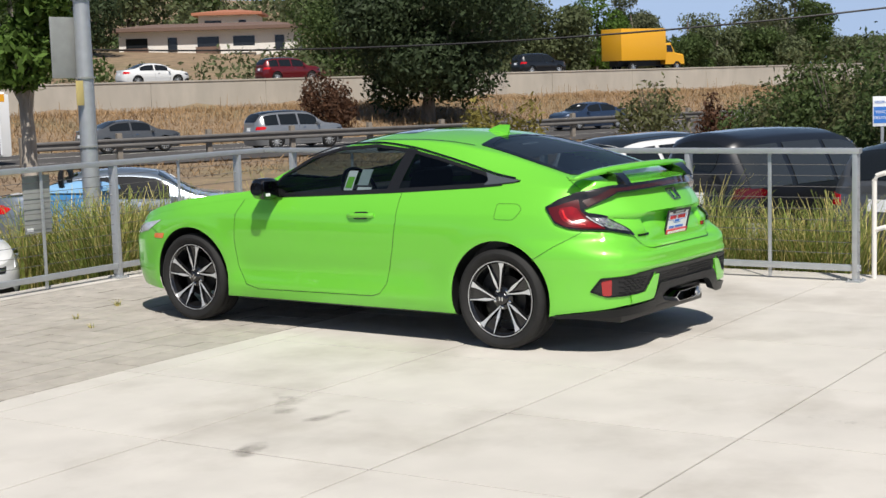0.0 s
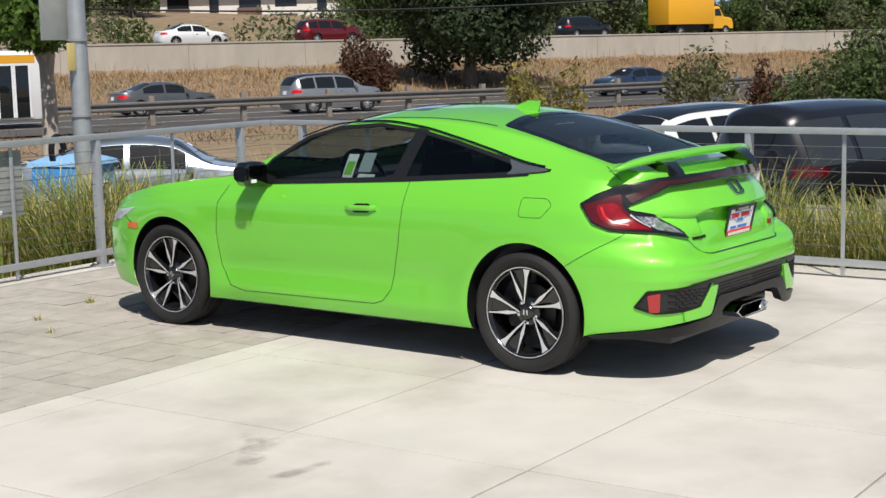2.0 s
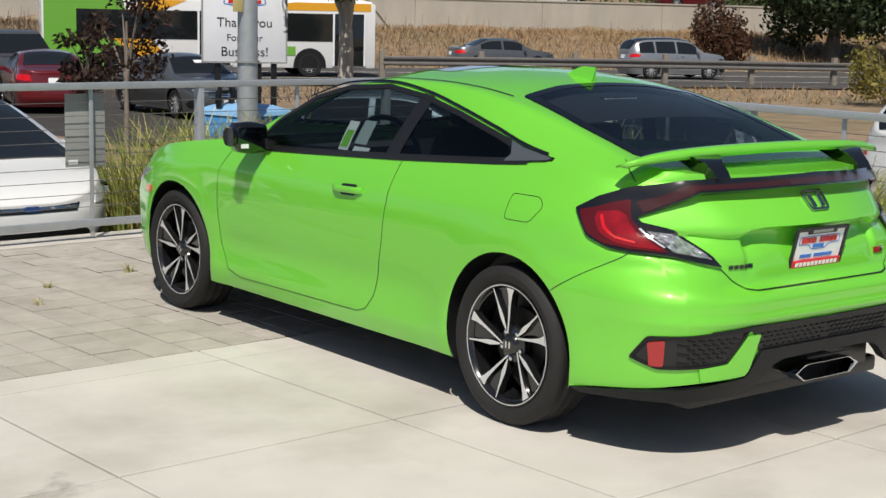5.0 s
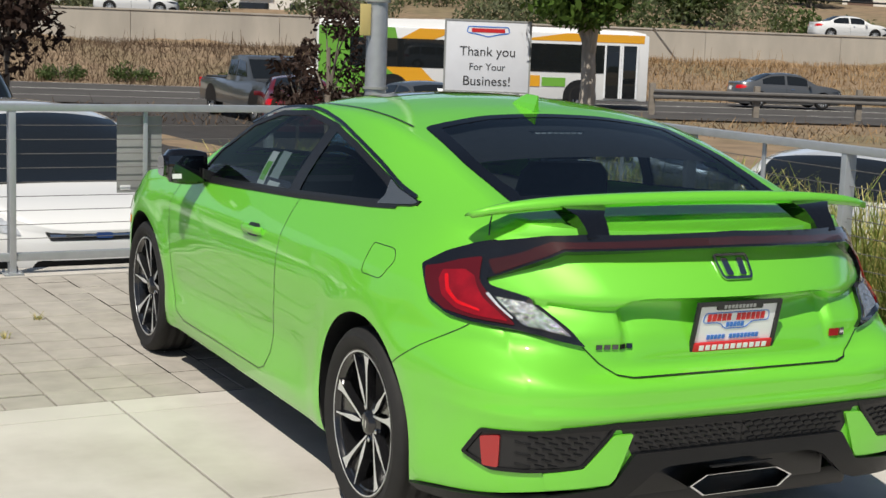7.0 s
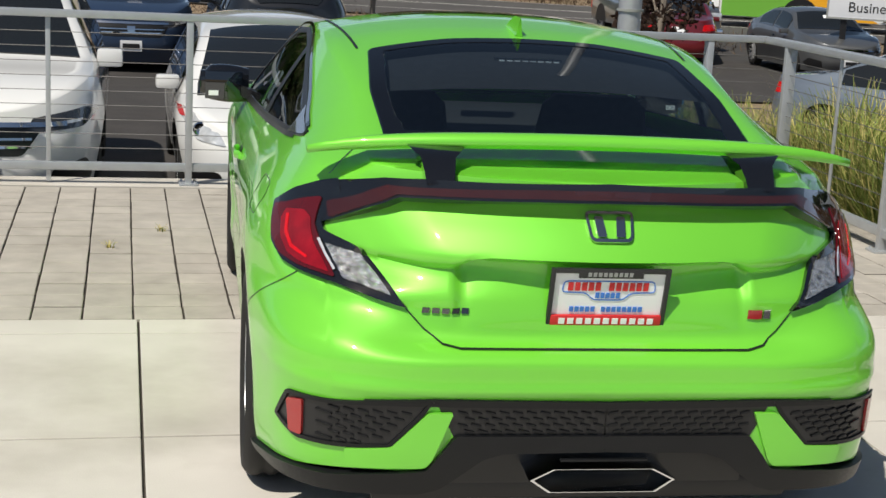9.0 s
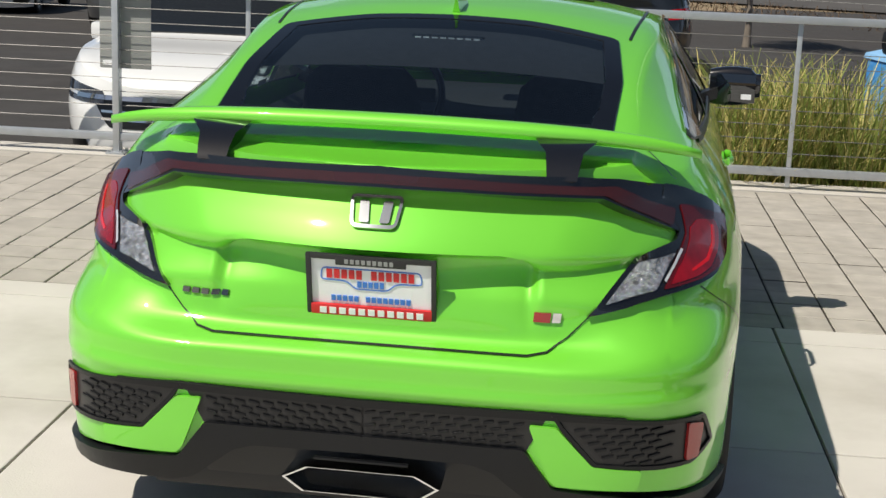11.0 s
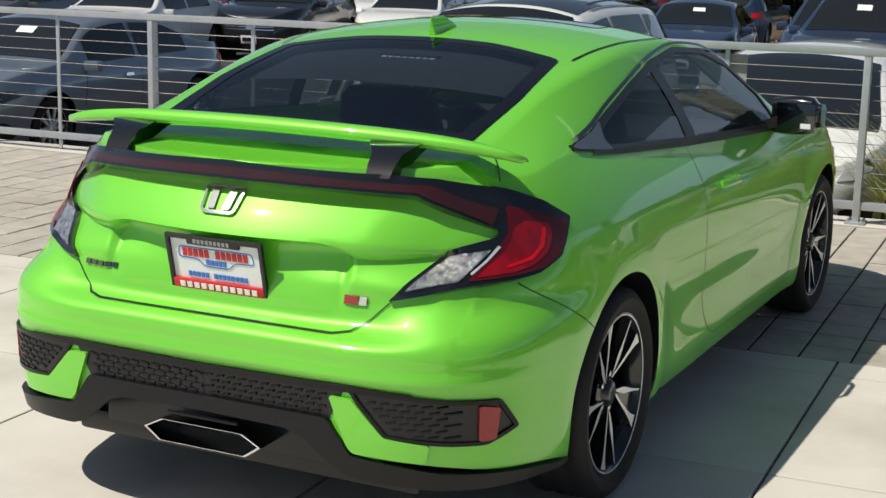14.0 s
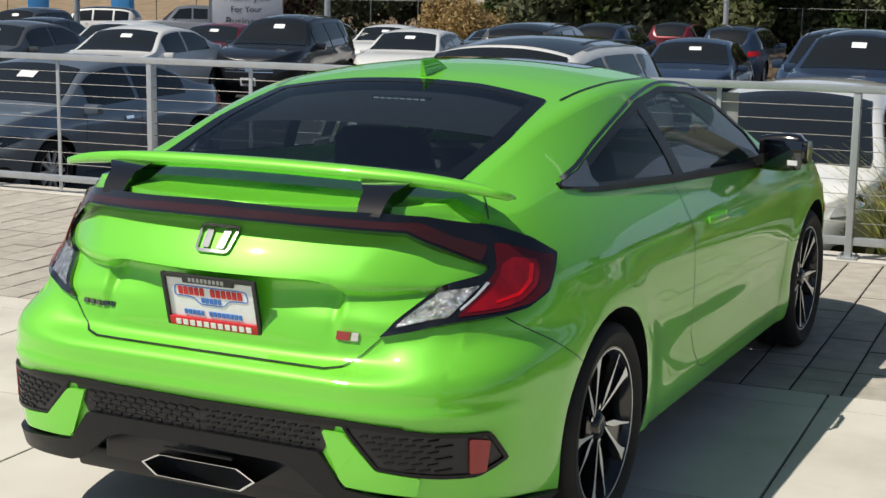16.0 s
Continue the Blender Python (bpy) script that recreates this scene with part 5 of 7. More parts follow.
def build_car(kind, paint, label, name="car", face="bar"):
    k = KINDS[kind]
    L, W, H = k.length, k.width / 2, k.height
    car = thing(name, None, label, "car")
    at = lambda f: -L / 2 + L * f  # noqa: E731
    S = Shell(
        width=curve_table((0.10 * H, 0.93 * W), (0.25 * H, 0.97 * W), (0.42 * H, 1.0 * W), (0.52 * H, 0.99 * W), (0.60 * H, 0.955 * W), (0.68 * H, 0.90 * W), (0.80 * H, 0.80 * W)),
        rear=curve_table((0.10 * H, -L / 2 + 0.10), (0.28 * H, -L / 2), (0.40 * H, -L / 2 + 0.01), (0.55 * H, -L / 2 + 0.05), (0.75 * H, -L / 2 + 0.10)),
        front=curve_table((0.10 * H, L / 2 - 0.12), (0.28 * H, L / 2), (0.38 * H, L / 2 - 0.01), (0.48 * H, L / 2 - 0.07), (0.58 * H, L / 2 - 0.22), (0.66 * H, L / 2 - 0.5)),
        shoulder=curve_table(*((at(a), b * H) for a, b in k.shoulder)), centre=curve_table(*((at(a), b * H) for a, b in k.centre)),
        yc=-L / 2 + 1.2, ycf=L / 2 - 1.2, pr=4.2, pf=3.2, lean=0.42, cant=0.86, flare=((-k.base / 2 - 0.05, k.wheel, 0.01), (k.base / 2 - 0.05, k.wheel, 0.01)))
    SHELLS[kind] = S
    wy = (-k.base / 2 - 0.03, k.base / 2 - 0.03)
    part("body", S.mesh(lambda y, x: 0.115 * H, nx=18, nw=16, ny=44, nz=22, side_rows=8, roof_rows=8, wheels=[(y, k.wheel + 0.01) for y in wy], radius=k.wheel + 0.045), paint, car, sharp="soft")
    part("undertray", bm_box(-W * 0.7, -L * 0.44, 0.16, W * 0.7, L * 0.44, 0.24), M_TRIM, car)
    for sg in (1, -1):
        for y in wy:
            part("wheel_liner", wheel_arch(S, y, k.wheel + 0.01, k.wheel + 0.043, W * 0.62, sg), M_TRIM, car)
            build_wheel(car, wheel_matrix(sg * (W - 0.125), y, k.wheel), r=k.wheel, rim=k.wheel * 0.68, w=0.21, side=sg, style="plain")
        flip = (lambda b: b) if sg > 0 else flipped
        for a, b in k.panes:
            ys = np.linspace(at(a), at(b), 8)
            up, low = [], []
            for y in ys:
                xs, zs, xr, zr, zc = S.rail(y)
                up.append((y, max(zs + 0.88 * (zr - zs), zs + 0.06)))
                low.append((y, zs + 0.025))
            part("side_window", flip(patch(low + up[::-1], S.window, 0.009, 0.08)), M_CARGLASS, car)
        zl = 0.57 * H if kind != "sedan" else 0.60 * H
        tl = rounded([(0.60, zl - 0.10), (0.98, zl - 0.08), (1.06, zl), (0.93, zl + 0.06), (0.66, zl + 0.04)], 0.02, 2, 0.06)
        part("tail_lamp", flip(patch(tl, S.turn, 0.006, 0.06, 0.01)), M_LAMPRED, car)
        hz = 0.455 * H
        if face == "bar":
            hl = rounded([(W * 0.50, hz - 0.055), (W * 0.86, hz - 0.035), (W * 0.97, hz + 0.055), (W * 0.88, hz + 0.090), (W * 0.52, hz + 0.035)], 0.02, 2, 0.05)
            part("headlamp", flip(patch(hl, S.nose, 0.006, 0.05, 0.01)), M_SMOKEDLAMP, car)
            part("lamp_streak", flip(patch(rounded([(W * 0.60, hz - 0.020), (W * 0.84, hz + 0.0), (W * 0.86, hz + 0.020), (W * 0.62, hz + 0.004)], 0.006, 2, 0.05), S.nose, 0.009, 0.05)), M_HEADLAMP, car)
        if face != "bar":
            hz += 0.05
            hl = rounded([(W * 0.62, hz - 0.100), (W * 0.84, hz - 0.075), (W * 0.985, hz + 0.10), (W * 0.93, hz + 0.125), (W * 0.70, hz + 0.035)], 0.02, 2, 0.05)
            lamp = part("headlamp", flip(patch(hl, S.nose, 0.006, 0.05, 0.01)), M_HEADLAMP, car)
            bm = bmesh.new()
            lx = S.nose(W * 0.82, hz)
            revolve(bm, [(0.0, 0.0005), (0.012, 0.030), (0.014, 0.042), (0.0, 0.050)], axis="z", seg=20)
            for v in bm.verts:
                v.co = (v.co.x, v.co.z, v.co.y)
            bmesh.ops.translate(bm, verts=bm.verts, vec=(lx.x, lx.y + 0.006, hz))
            part("lamp_bowl", flip(bm), M_CHROME, lamp)
            part("lamp_marker", flip(patch(rounded([(W * 0.955, hz + 0.055), (W * 0.985, hz + 0.10), (W * 0.94, hz + 0.12), (W * 0.92, hz + 0.06)], 0.005, 2, 0.03), S.nose, 0.009, 0.04)), M_LAMPRED, lamp)
        part("fog_recess", flip(patch(rounded([(W * 0.62, 0.19 * H), (W * 0.86, 0.17 * H), (W * 0.93, 0.24 * H), (W * 0.88, 0.31 * H), (W * 0.66, 0.28 * H)], 0.02, 2, 0.05), S.nose, 0.004, 0.05)), M_TRIM, car)
        bm = bmesh.new()
        box(bm, W - 0.06, at(0.655) - 0.05, 0.60 * H, W + 0.13, at(0.655) + 0.06, 0.68 * H, bevel=0.03)
        part("mirror", flip(bm), paint, car)
        part("door_seam", flip(seam([(at(0.66), 0.60 * H), (at(0.675), 0.4 * H), (at(0.665), 0.18 * H), (at(0.46), 0.18 * H), (at(0.45), 0.62 * H)], 0.008, S.side, 0.002, 0.06)), M_TRIM, car)
        part("door_handle", flip(seam([(at(0.49), 0.545 * H), (at(0.52), 0.545 * H)], 0.03, S.side, 0.02, 0.05)), M_CHROME, car)
    for nm, (a, b), w in (("windshield", k.screen, 0.90), ("rear_window", k.back, 0.84)):
        ys = np.linspace(at(a), at(b), 7)
        right = [(S.rail(y)[2] * w, y) for y in ys]
        part(nm, patch(right + [(-x, y) for x, y in right[::-1]], S.top, 0.012, 0.07, 0.02), M_CARGLASS, car)
    y1 = at(k.screen[0] + 0.25 * (k.screen[1] - k.screen[0]))
    if kind != "hatch":
        part("price_tag", patch([(-0.17, y1), (0.05, y1), (0.05, y1 + 0.09), (-0.17, y1 + 0.09)], S.top, 0.0155, 0.06), M_WHITE, car)
    if face == "bar":
        gr = part("grille", patch(rounded([(-W * 0.60, 0.445 * H), (W * 0.60, 0.445 * H), (W * 0.46, 0.335 * H), (-W * 0.46, 0.335 * H)], 0.03, 2, 0.06), S.nose, 0.004, 0.06), M_TRIM, car)
        for q in (0.37, 0.40):
            part("grille_bar", seam([(-W * 0.52, q * H), (W * 0.52, q * H)], 0.016, S.nose, 0.010, 0.06), M_CHROME, gr)
        part("grille_wing", seam([(-W * 0.75, 0.452 * H), (W * 0.75, 0.452 * H)], 0.030, S.nose, 0.012, 0.06), M_CHROME, gr)
        part("badge", patch(rounded([(-0.06, 0.425 * H), (0.06, 0.425 * H), (0.05, 0.37 * H), (-0.05, 0.37 * H)], 0.01, 2, 0.03), S.nose, 0.016, 0.04, 0.008), M_CHROME, gr)
        part("front_plate", patch([(-0.155, 0.215 * H), (0.155, 0.215 * H), (0.155, 0.215 * H + 0.15), (-0.155, 0.215 * H + 0.15)], S.nose, 0.02, 0.1, 0.01), M_WHITE, car)
        part("plate_bar", patch([(-0.12, 0.215 * H + 0.045), (0.12, 0.215 * H + 0.045), (0.12, 0.215 * H + 0.105), (-0.12, 0.215 * H + 0.105)], S.nose, 0.0225, 0.1), M_INK, car)
    else:
        gr = part("grille", patch(rounded([(-W * 0.46, 0.440 * H), (W * 0.46, 0.440 * H), (W * 0.42, 0.398 * H), (-W * 0.42, 0.398 * H)], 0.012, 2, 0.06), S.nose, 0.004, 0.06), M_TRIM, car)
        part("grille_bar", seam([(-W * 0.42, 0.420 * H), (W * 0.42, 0.420 * H)], 0.016, S.nose, 0.012, 0.06), M_CHROME, gr)
        part("badge", patch(rounded([(-0.062, 0.432 * H), (0.062, 0.432 * H), (0.062, 0.404 * H), (-0.062, 0.404 * H)], 0.022, 3, 0.03), S.nose, 0.014, 0.04, 0.008), M_NAVYBADGE, gr)
        lo = part("lower_grille", patch(rounded([(-W * 0.52, 0.300 * H), (W * 0.52, 0.300 * H), (W * 0.64, 0.17 * H), (-W * 0.64, 0.17 * H)], 0.03, 2, 0.06), S.nose, 0.004, 0.06), M_TRIM, car)
        for q in (0.200, 0.235, 0.270):
            part("grille_bar", seam([(-W * 0.5, q * H), (W * 0.5, q * H)], 0.012, S.nose, 0.012, 0.06), M_PLASTIC, lo)
    part("rear_plate", patch([(-0.155, 0.48 * H), (0.155, 0.48 * H), (0.155, 0.48 * H + 0.15), (-0.155, 0.48 * H + 0.15)], S.back, 0.01, 0.1, 0.01), M_WHITE, car)
    return car


P_WHITE = car_paint("paint_white", (0.80, 0.80, 0.79), 0.0)
P_BLUEGREY = car_paint("paint_bluegrey", (0.22, 0.26, 0.31), 0.5)
P_SILVER = car_paint("paint_silver", (0.36, 0.37, 0.385), 0.6)
P_BLACK = car_paint("paint_black", (0.012, 0.013, 0.016), 0.2)
P_NAVY = car_paint("paint_navy", (0.028, 0.050, 0.100), 0.3)
P_MAROON = car_paint("paint_maroon", (0.16, 0.012, 0.018), 0.3)
P_RED = car_paint("paint_red", (0.15, 0.008, 0.012), 0.2)
P_GREY = car_paint("paint_grey", (0.13, 0.135, 0.14), 0.5)
P_STEELBLUE = car_paint("paint_steelblue", (0.15, 0.24, 0.36), 0.4)

PROTO = {
    ("sedan", "bar"): build_car("sedan", P_WHITE, "white four-door saloon parked nose to the railing", face="bar"),
    ("hatch", "slim"): build_car("hatch", P_WHITE, "white five-door hatchback parked nose to the railing", face="slim"),
    ("suv", "bar"): build_car("suv", P_BLACK, "black sport utility car in the lot", face="bar"),
    ("boxy", "bar"): build_car("boxy", P_BLACK, "boxy black sport utility car beside the pad", face="bar"),
}
for sg in (1, -1):
    boxy = PROTO[("boxy", "bar")]
    skirt = [(-2.2, 0.30), (-1.90, 0.30), (-1.86, 0.62), (-2.24, 0.66)], [(-0.98, 0.27), (0.98, 0.27), (1.0, 0.60), (-1.0, 0.62)], [(1.86, 0.30), (2.1, 0.30), (2.16, 0.64), (1.84, 0.62)]
    for q in skirt:
        bm = patch(q, SHELLS["boxy"].side, 0.012, 0.10, 0.02)
        part("sill_cladding", bm if sg > 0 else flipped(bm), M_PANEL, boxy)
used = set()


def place_car(kind, paint, x, y, heading, label, face="bar", z=None, group=""):
    """heading: degrees to the left from +y."""
    proto = PROTO[(kind, face)]
    zz = ground_z(x, y) + 0.035 if z is None else z
    m = pose(x, y, zz, 0, 0, heading)
    if (kind, face) in used:
        car = copy_thing(proto, m)
        for o in car.children:
            if o.name.split(".")[0] in ("body", "mirror"):
                o.material_slots[0].link = "OBJECT"
                o.material_slots[0].material = paint
    else:
        used.add((kind, face))
        car = proto
        car.matrix_world = m
        for o in car.children:
            if o.name.split(".")[0] in ("body", "mirror"):
                o.data.materials[0] = paint
    return tagged(car, label, "car", group)


LOT = "cars parked in the lot"
place_car("hatch", P_WHITE, 0.02, 8.25, 180, "white five-door hatchback parked nose to the railing", face="slim", z=-0.50)
near_suv = place_car("suv", P_WHITE, -2.32, 7.76, 180, "white sport utility car with dark glass roof by the railing", z=-0.46)
hull, reach = SHELLS["suv"], KINDS["suv"].length
ys = [-reach / 2 + reach * (0.09 + 0.49 * q / 8) for q in range(9)]
edge = [(hull.rail(y)[2] * 0.92, y) for y in ys]
part("glass_roof", patch(edge + [(-x, y) for x, y in edge[::-1]], hull.top, 0.004, 0.15), M_CARGLASS, near_suv)
for sg in (1, -1):
    part("roof_rail", seam([(sg * x * 0.98, y) for x, y in edge[1:-1]], 0.035, hull.top, 0.045, 0.1), M_TRIM, near_suv)
place_car("suv", P_BLACK, 0.95, 18.3, 0, "black sport utility car parked tail to a white hatchback")
place_car("suv", P_NAVY, -1.15, 20.1, 180, "navy sport utility car facing the pad")
place_car("sedan", P_BLUEGREY, -8.35, 9.3, 181, "blue-grey saloon parked nose to the railing", z=-0.62)


def by_view(eye, yaw, px, dist):
    """A place at a distance from a spot, by the bearing of a column of a 1568 wide view with that yaw (to the left from +y)."""
    a = math.radians(yaw) - math.atan((px - 784) / 2613)
    return eye[0] - math.sin(a) * dist, eye[1] + math.cos(a) * dist


E16 = (2.2, -4.31)
for kind, paint, px, dist, head, what in (
        ("sedan", P_WHITE, 232, 28.5, 188, "white saloon with a dark sunroof"), ("sedan", P_WHITE, 205, 35.5, 190, "white saloon behind another white one"),
        ("sedan", P_GREY, 5, 31.0, 188, "dark grey saloon in the lot"), ("sedan", P_BLACK, 70, 42.0, 12, "black saloon far back in the lot"),
        ("sedan", P_MAROON, 378, 37.0, 188, "dark red saloon behind a black one"), ("suv", P_BLACK, 490, 31.0, 190, "black sport utility car in the lot"),
        ("sedan", P_WHITE, 668, 43.0, 192, "white saloon far back in the lot"), ("sedan", P_WHITE, 715, 33.0, 188, "white saloon with a sunroof beside a grey one"),
        ("sedan", P_STEELBLUE, 872, 42.0, 5, "steel blue saloon in the lot"), ("sedan", P_STEELBLUE, 945, 54.0, 60, "blue saloon seen from its side"),
        ("suv", P_GREY, 935, 29.5, 5, "grey estate car with a long roof"), ("suv", P_NAVY, 1062, 43.0, 3, "navy sport utility car with tall tail lamps"),
        ("suv", P_MAROON, 1180, 52.0, 3, "maroon sport utility car in the lot"), ("suv", P_NAVY, 1288, 43.0, 0, "dark blue sport utility car with red lamps"),
        ("sedan", P_NAVY, 1205, 28.5, 186, "navy saloon facing the pad"), ("suv", P_NAVY, 1455, 26.5, 184, "dark blue crossover facing the pad"),
        ("suv", P_STEELBLUE, 1475, 44.0, 5, "blue crossover far back in the lot"), ("sedan", P_WHITE, 1540, 37.0, 3, "white saloon behind a dark crossover"),
        ("suv", P_GREY, 30, 50.0, 190, "grey crossover far back in the lot"), ("sedan", P_SILVER, 555, 50.0, 8, "silver saloon far back in the lot"),
        ("suv", P_BLACK, 1590, 33.0, 184, "black crossover at the end of a row"), ("sedan", P_BLACK, -90, 36.0, 188, "black saloon beside a grey one")):
    x, y = by_view(E16, 22.93, px, dist)
    place_car(kind, paint, x, y, head, what, group=LOT)
# beside the pad
boxy_car = place_car("boxy", P_BLACK, 12.0, 2.6, -105, "boxy black sport utility car with grey lower cladding", z=-0.93)
place_car("suv", P_WHITE, 12.9, 4.9, -105, "white sport utility car beside a boxy black one", z=-0.86)
place_car("suv", P_GREY, 11.5, 0.0, -105, "dark grey sport utility car beside the pad", z=-0.86)
for o in boxy_car.children:
    kind = o.name.split(".")[0]
    if kind in ("side_window", "tail_lamp"):
        o.data.materials[0] = M_PALEGLASS if kind == "side_window" else M_LAMPDEEP
place_car("sedan", P_BLUEGREY, 9.45, 13.3, -140, "blue-grey saloon parked beyond the grasses", z=-1.02)
place_car("sedan", P_WHITE, 6.6, 5.4, -55, "white saloon parked beyond the side railing", z=-0.70)
place_car("sedan", P_GREY, *by_view((-4.40, -4.15), -38.64, 415, 36), 175, "dark grey saloon parked behind the blue tank", z=-1.0)
# passing on the road and the freeway
def on_road(s, n, kind, paint, head, label, z=None):
    x, y = road_xy(s, n)
    return place_car(kind, paint, x, y, head, label, z=ground_z(x, y) + 0.08 if z is None else z)


HEAD_R, HEAD_L = -112, 68
on_road(26.5, 50.0, "suv", P_SILVER, HEAD_R, "silver crossover on the road")
on_road(20.6, 54.5, "sedan", P_GREY, HEAD_R, "grey saloon on the road")
on_road(46.0, 52.5, "sedan", P_NAVY, HEAD_L, "dark blue saloon on the road")
place_car("sedan", P_RED, 11.9, 30.0, -20, "dark red saloon leaving the lot", z=-1.02)


# ---------------------------------------------------------------- road, verge, wall, freeway
def strip(name, s0, s1, n0, n1, lift, mat, label, category, ds=6.0, dn=3.0, z=None):
    ns = int((s1 - s0) / ds)
    nn = max(1, int((n1 - n0) / dn))
    bm = bmesh.new()
    rows = []
    for j in range(nn + 1):
        row = []
        for i in range(ns + 1):
            x, y = road_xy(s0 + (s1 - s0) * i / ns, n0 + (n1 - n0) * j / nn)
            row.append(bm.verts.new((x, y, (ground_z(x, y) if z is None else z) + lift)))
        rows.append(row)
    for a, b in zip(rows, rows[1:]):
        for i in range(ns):
            bm.faces.new((a[i], a[i + 1], b[i + 1], b[i]))
    return tagged(part(name, bm, mat, sharp="soft"), label, category, kind="structure")


strip("road", -150, 170, 43.0, 58.5, 0.06, M_ROAD, "grey asphalt road behind a guard rail", "road")
for nn in (47.6, 52.6, 52.9, 57.8):
    strip("road_line", -150, 170, nn, nn + 0.12, 0.075, M_STRIPE, "painted line on the road", "road line", dn=0.2)


def guard_rail():
    g = thing("guard_rail", None, "weathered steel guard rail on wooden posts", "guard rail", kind="structure")
    post = bm_box(-0.10, -0.10, -0.25, 0.10, 0.10, 1.16, bevel=0.01)
    me = bpy.data.meshes.new("post")
    post.to_mesh(me)
    post.free()
    me.materials.append(M_WOODPOST)
    for i in range(3, 40):
        s = i * 3.81 + 1.2
        x, y = road_xy(s, 45.9)
        o = new("post", me)
        o.parent = g
        o.matrix_local = pose(x, y, ground_z(x, y), 0, 0, -22)
    bm = bmesh.new()
    prof = [(0.0, 0.62), (0.05, 0.66), (0.05, 0.71), (-0.03, 0.77), (-0.03, 0.81), (0.05, 0.87), (0.05, 0.92), (0.0, 0.96)]
    rows = []
    for i in range(6, 80):
        s = i * 1.905 + 1.2
        row = []
        for a, b in prof:
            x, y = road_xy(s, 45.72 - a)
            row.append(bm.verts.new((x, y, ground_z(x, y) + b)))
        rows.append(row)
    for q, w in zip(rows, rows[1:]):
        for k in range(len(prof) - 1):
            bm.faces.new((q[k], w[k], w[k + 1], q[k + 1]))
    part("beam", bm, M_GUARD, g)


guard_rail()


def long_box(bm, s0, s1, n0, n1, z0, z1):
    vs = []
    for z in (z0, z1):
        for s, n in ((s0, n0), (s1, n0), (s1, n1), (s0, n1)):
            x, y = road_xy(s, n)
            vs.append(bm.verts.new((x, y, z)))
    for f in ((0, 1, 2, 3), (4, 5, 6, 7), (0, 1, 5, 4), (1, 2, 6, 5), (2, 3, 7, 6), (3, 0, 4, 7)):
        bm.faces.new([vs[i] for i in f])


w = thing("retaining_wall", None, "long pale concrete wall below the freeway", "wall", kind="structure")
for i in range(-18, 24):
    bm = bmesh.new()
    long_box(bm, i * 8.0 + 0.012, i * 8.0 + 7.988, 77.0, 77.4, -1.0, 2.16)
    part("wall_panel", bm, M_WALL, w, smooth=False)
    if i % 1 == 0:
        bm = bmesh.new()
        long_box(bm, i * 8.0, i * 8.0 + 8.0, 76.95, 77.45, 2.16, 2.25)
        part("wall_cap", bm, M_WALL, w, smooth=False)
strip("freeway", -150, 170, 78.0, 92.0, 0.0, M_ROAD, "grey asphalt freeway above the wall", "road", z=1.98)


# ---------------------------------------------------------------- plants
def leaf_cloud(blobs, count, size, seed, flat=0.0, shell=0.55):
    """Many small leaves round a set of blobs (x, y, z, rx, ry, rz); returns verts and faces."""
    r = np.random.RandomState(seed)
    vol = np.array([b[3] * b[4] * b[5] for b in blobs]) ** 0.66
    which = r.choice(len(blobs), count, p=vol / vol.sum())
    B = np.array(blobs)[which]
    d = r.normal(size=(count, 3))
    d /= np.linalg.norm(d, axis=1)[:, None]
    rad = (shell + (1 - shell) * r.rand(count) ** 0.6) * (1 + 0.12 * r.normal(size=count))
    c = B[:, :3] + d * B[:, 3:] * rad[:, None]
    n = d + r.normal(size=(count, 3)) * 0.8
    n[:, 2] += flat
    n /= np.linalg.norm(n, axis=1)[:, None]
    a = np.cross(n, r.normal(size=(count, 3)))
    a /= np.linalg.norm(a, axis=1)[:, None]
    b = np.cross(n, a)
    s = size * (0.6 + 0.8 * r.rand(count))[:, None]
    v = np.stack([c - a * s, c + b * s * 0.45, c + a * s, c - b * s * 0.45], 1).reshape(-1, 3)
    return v, [(4 * i, 4 * i + 1, 4 * i + 2, 4 * i + 3) for i in range(count)]


def raw(name, verts, faces, mat, parent=None, kind="", label="", category=""):
    me = bpy.data.meshes.new(name)
    me.from_pydata([tuple(v) for v in verts], [], faces)
    me.materials.append(mat)
    ob = new(name, me)
    if parent:
        ob.parent = parent
    return tagged(ob, label, category, kind=kind)


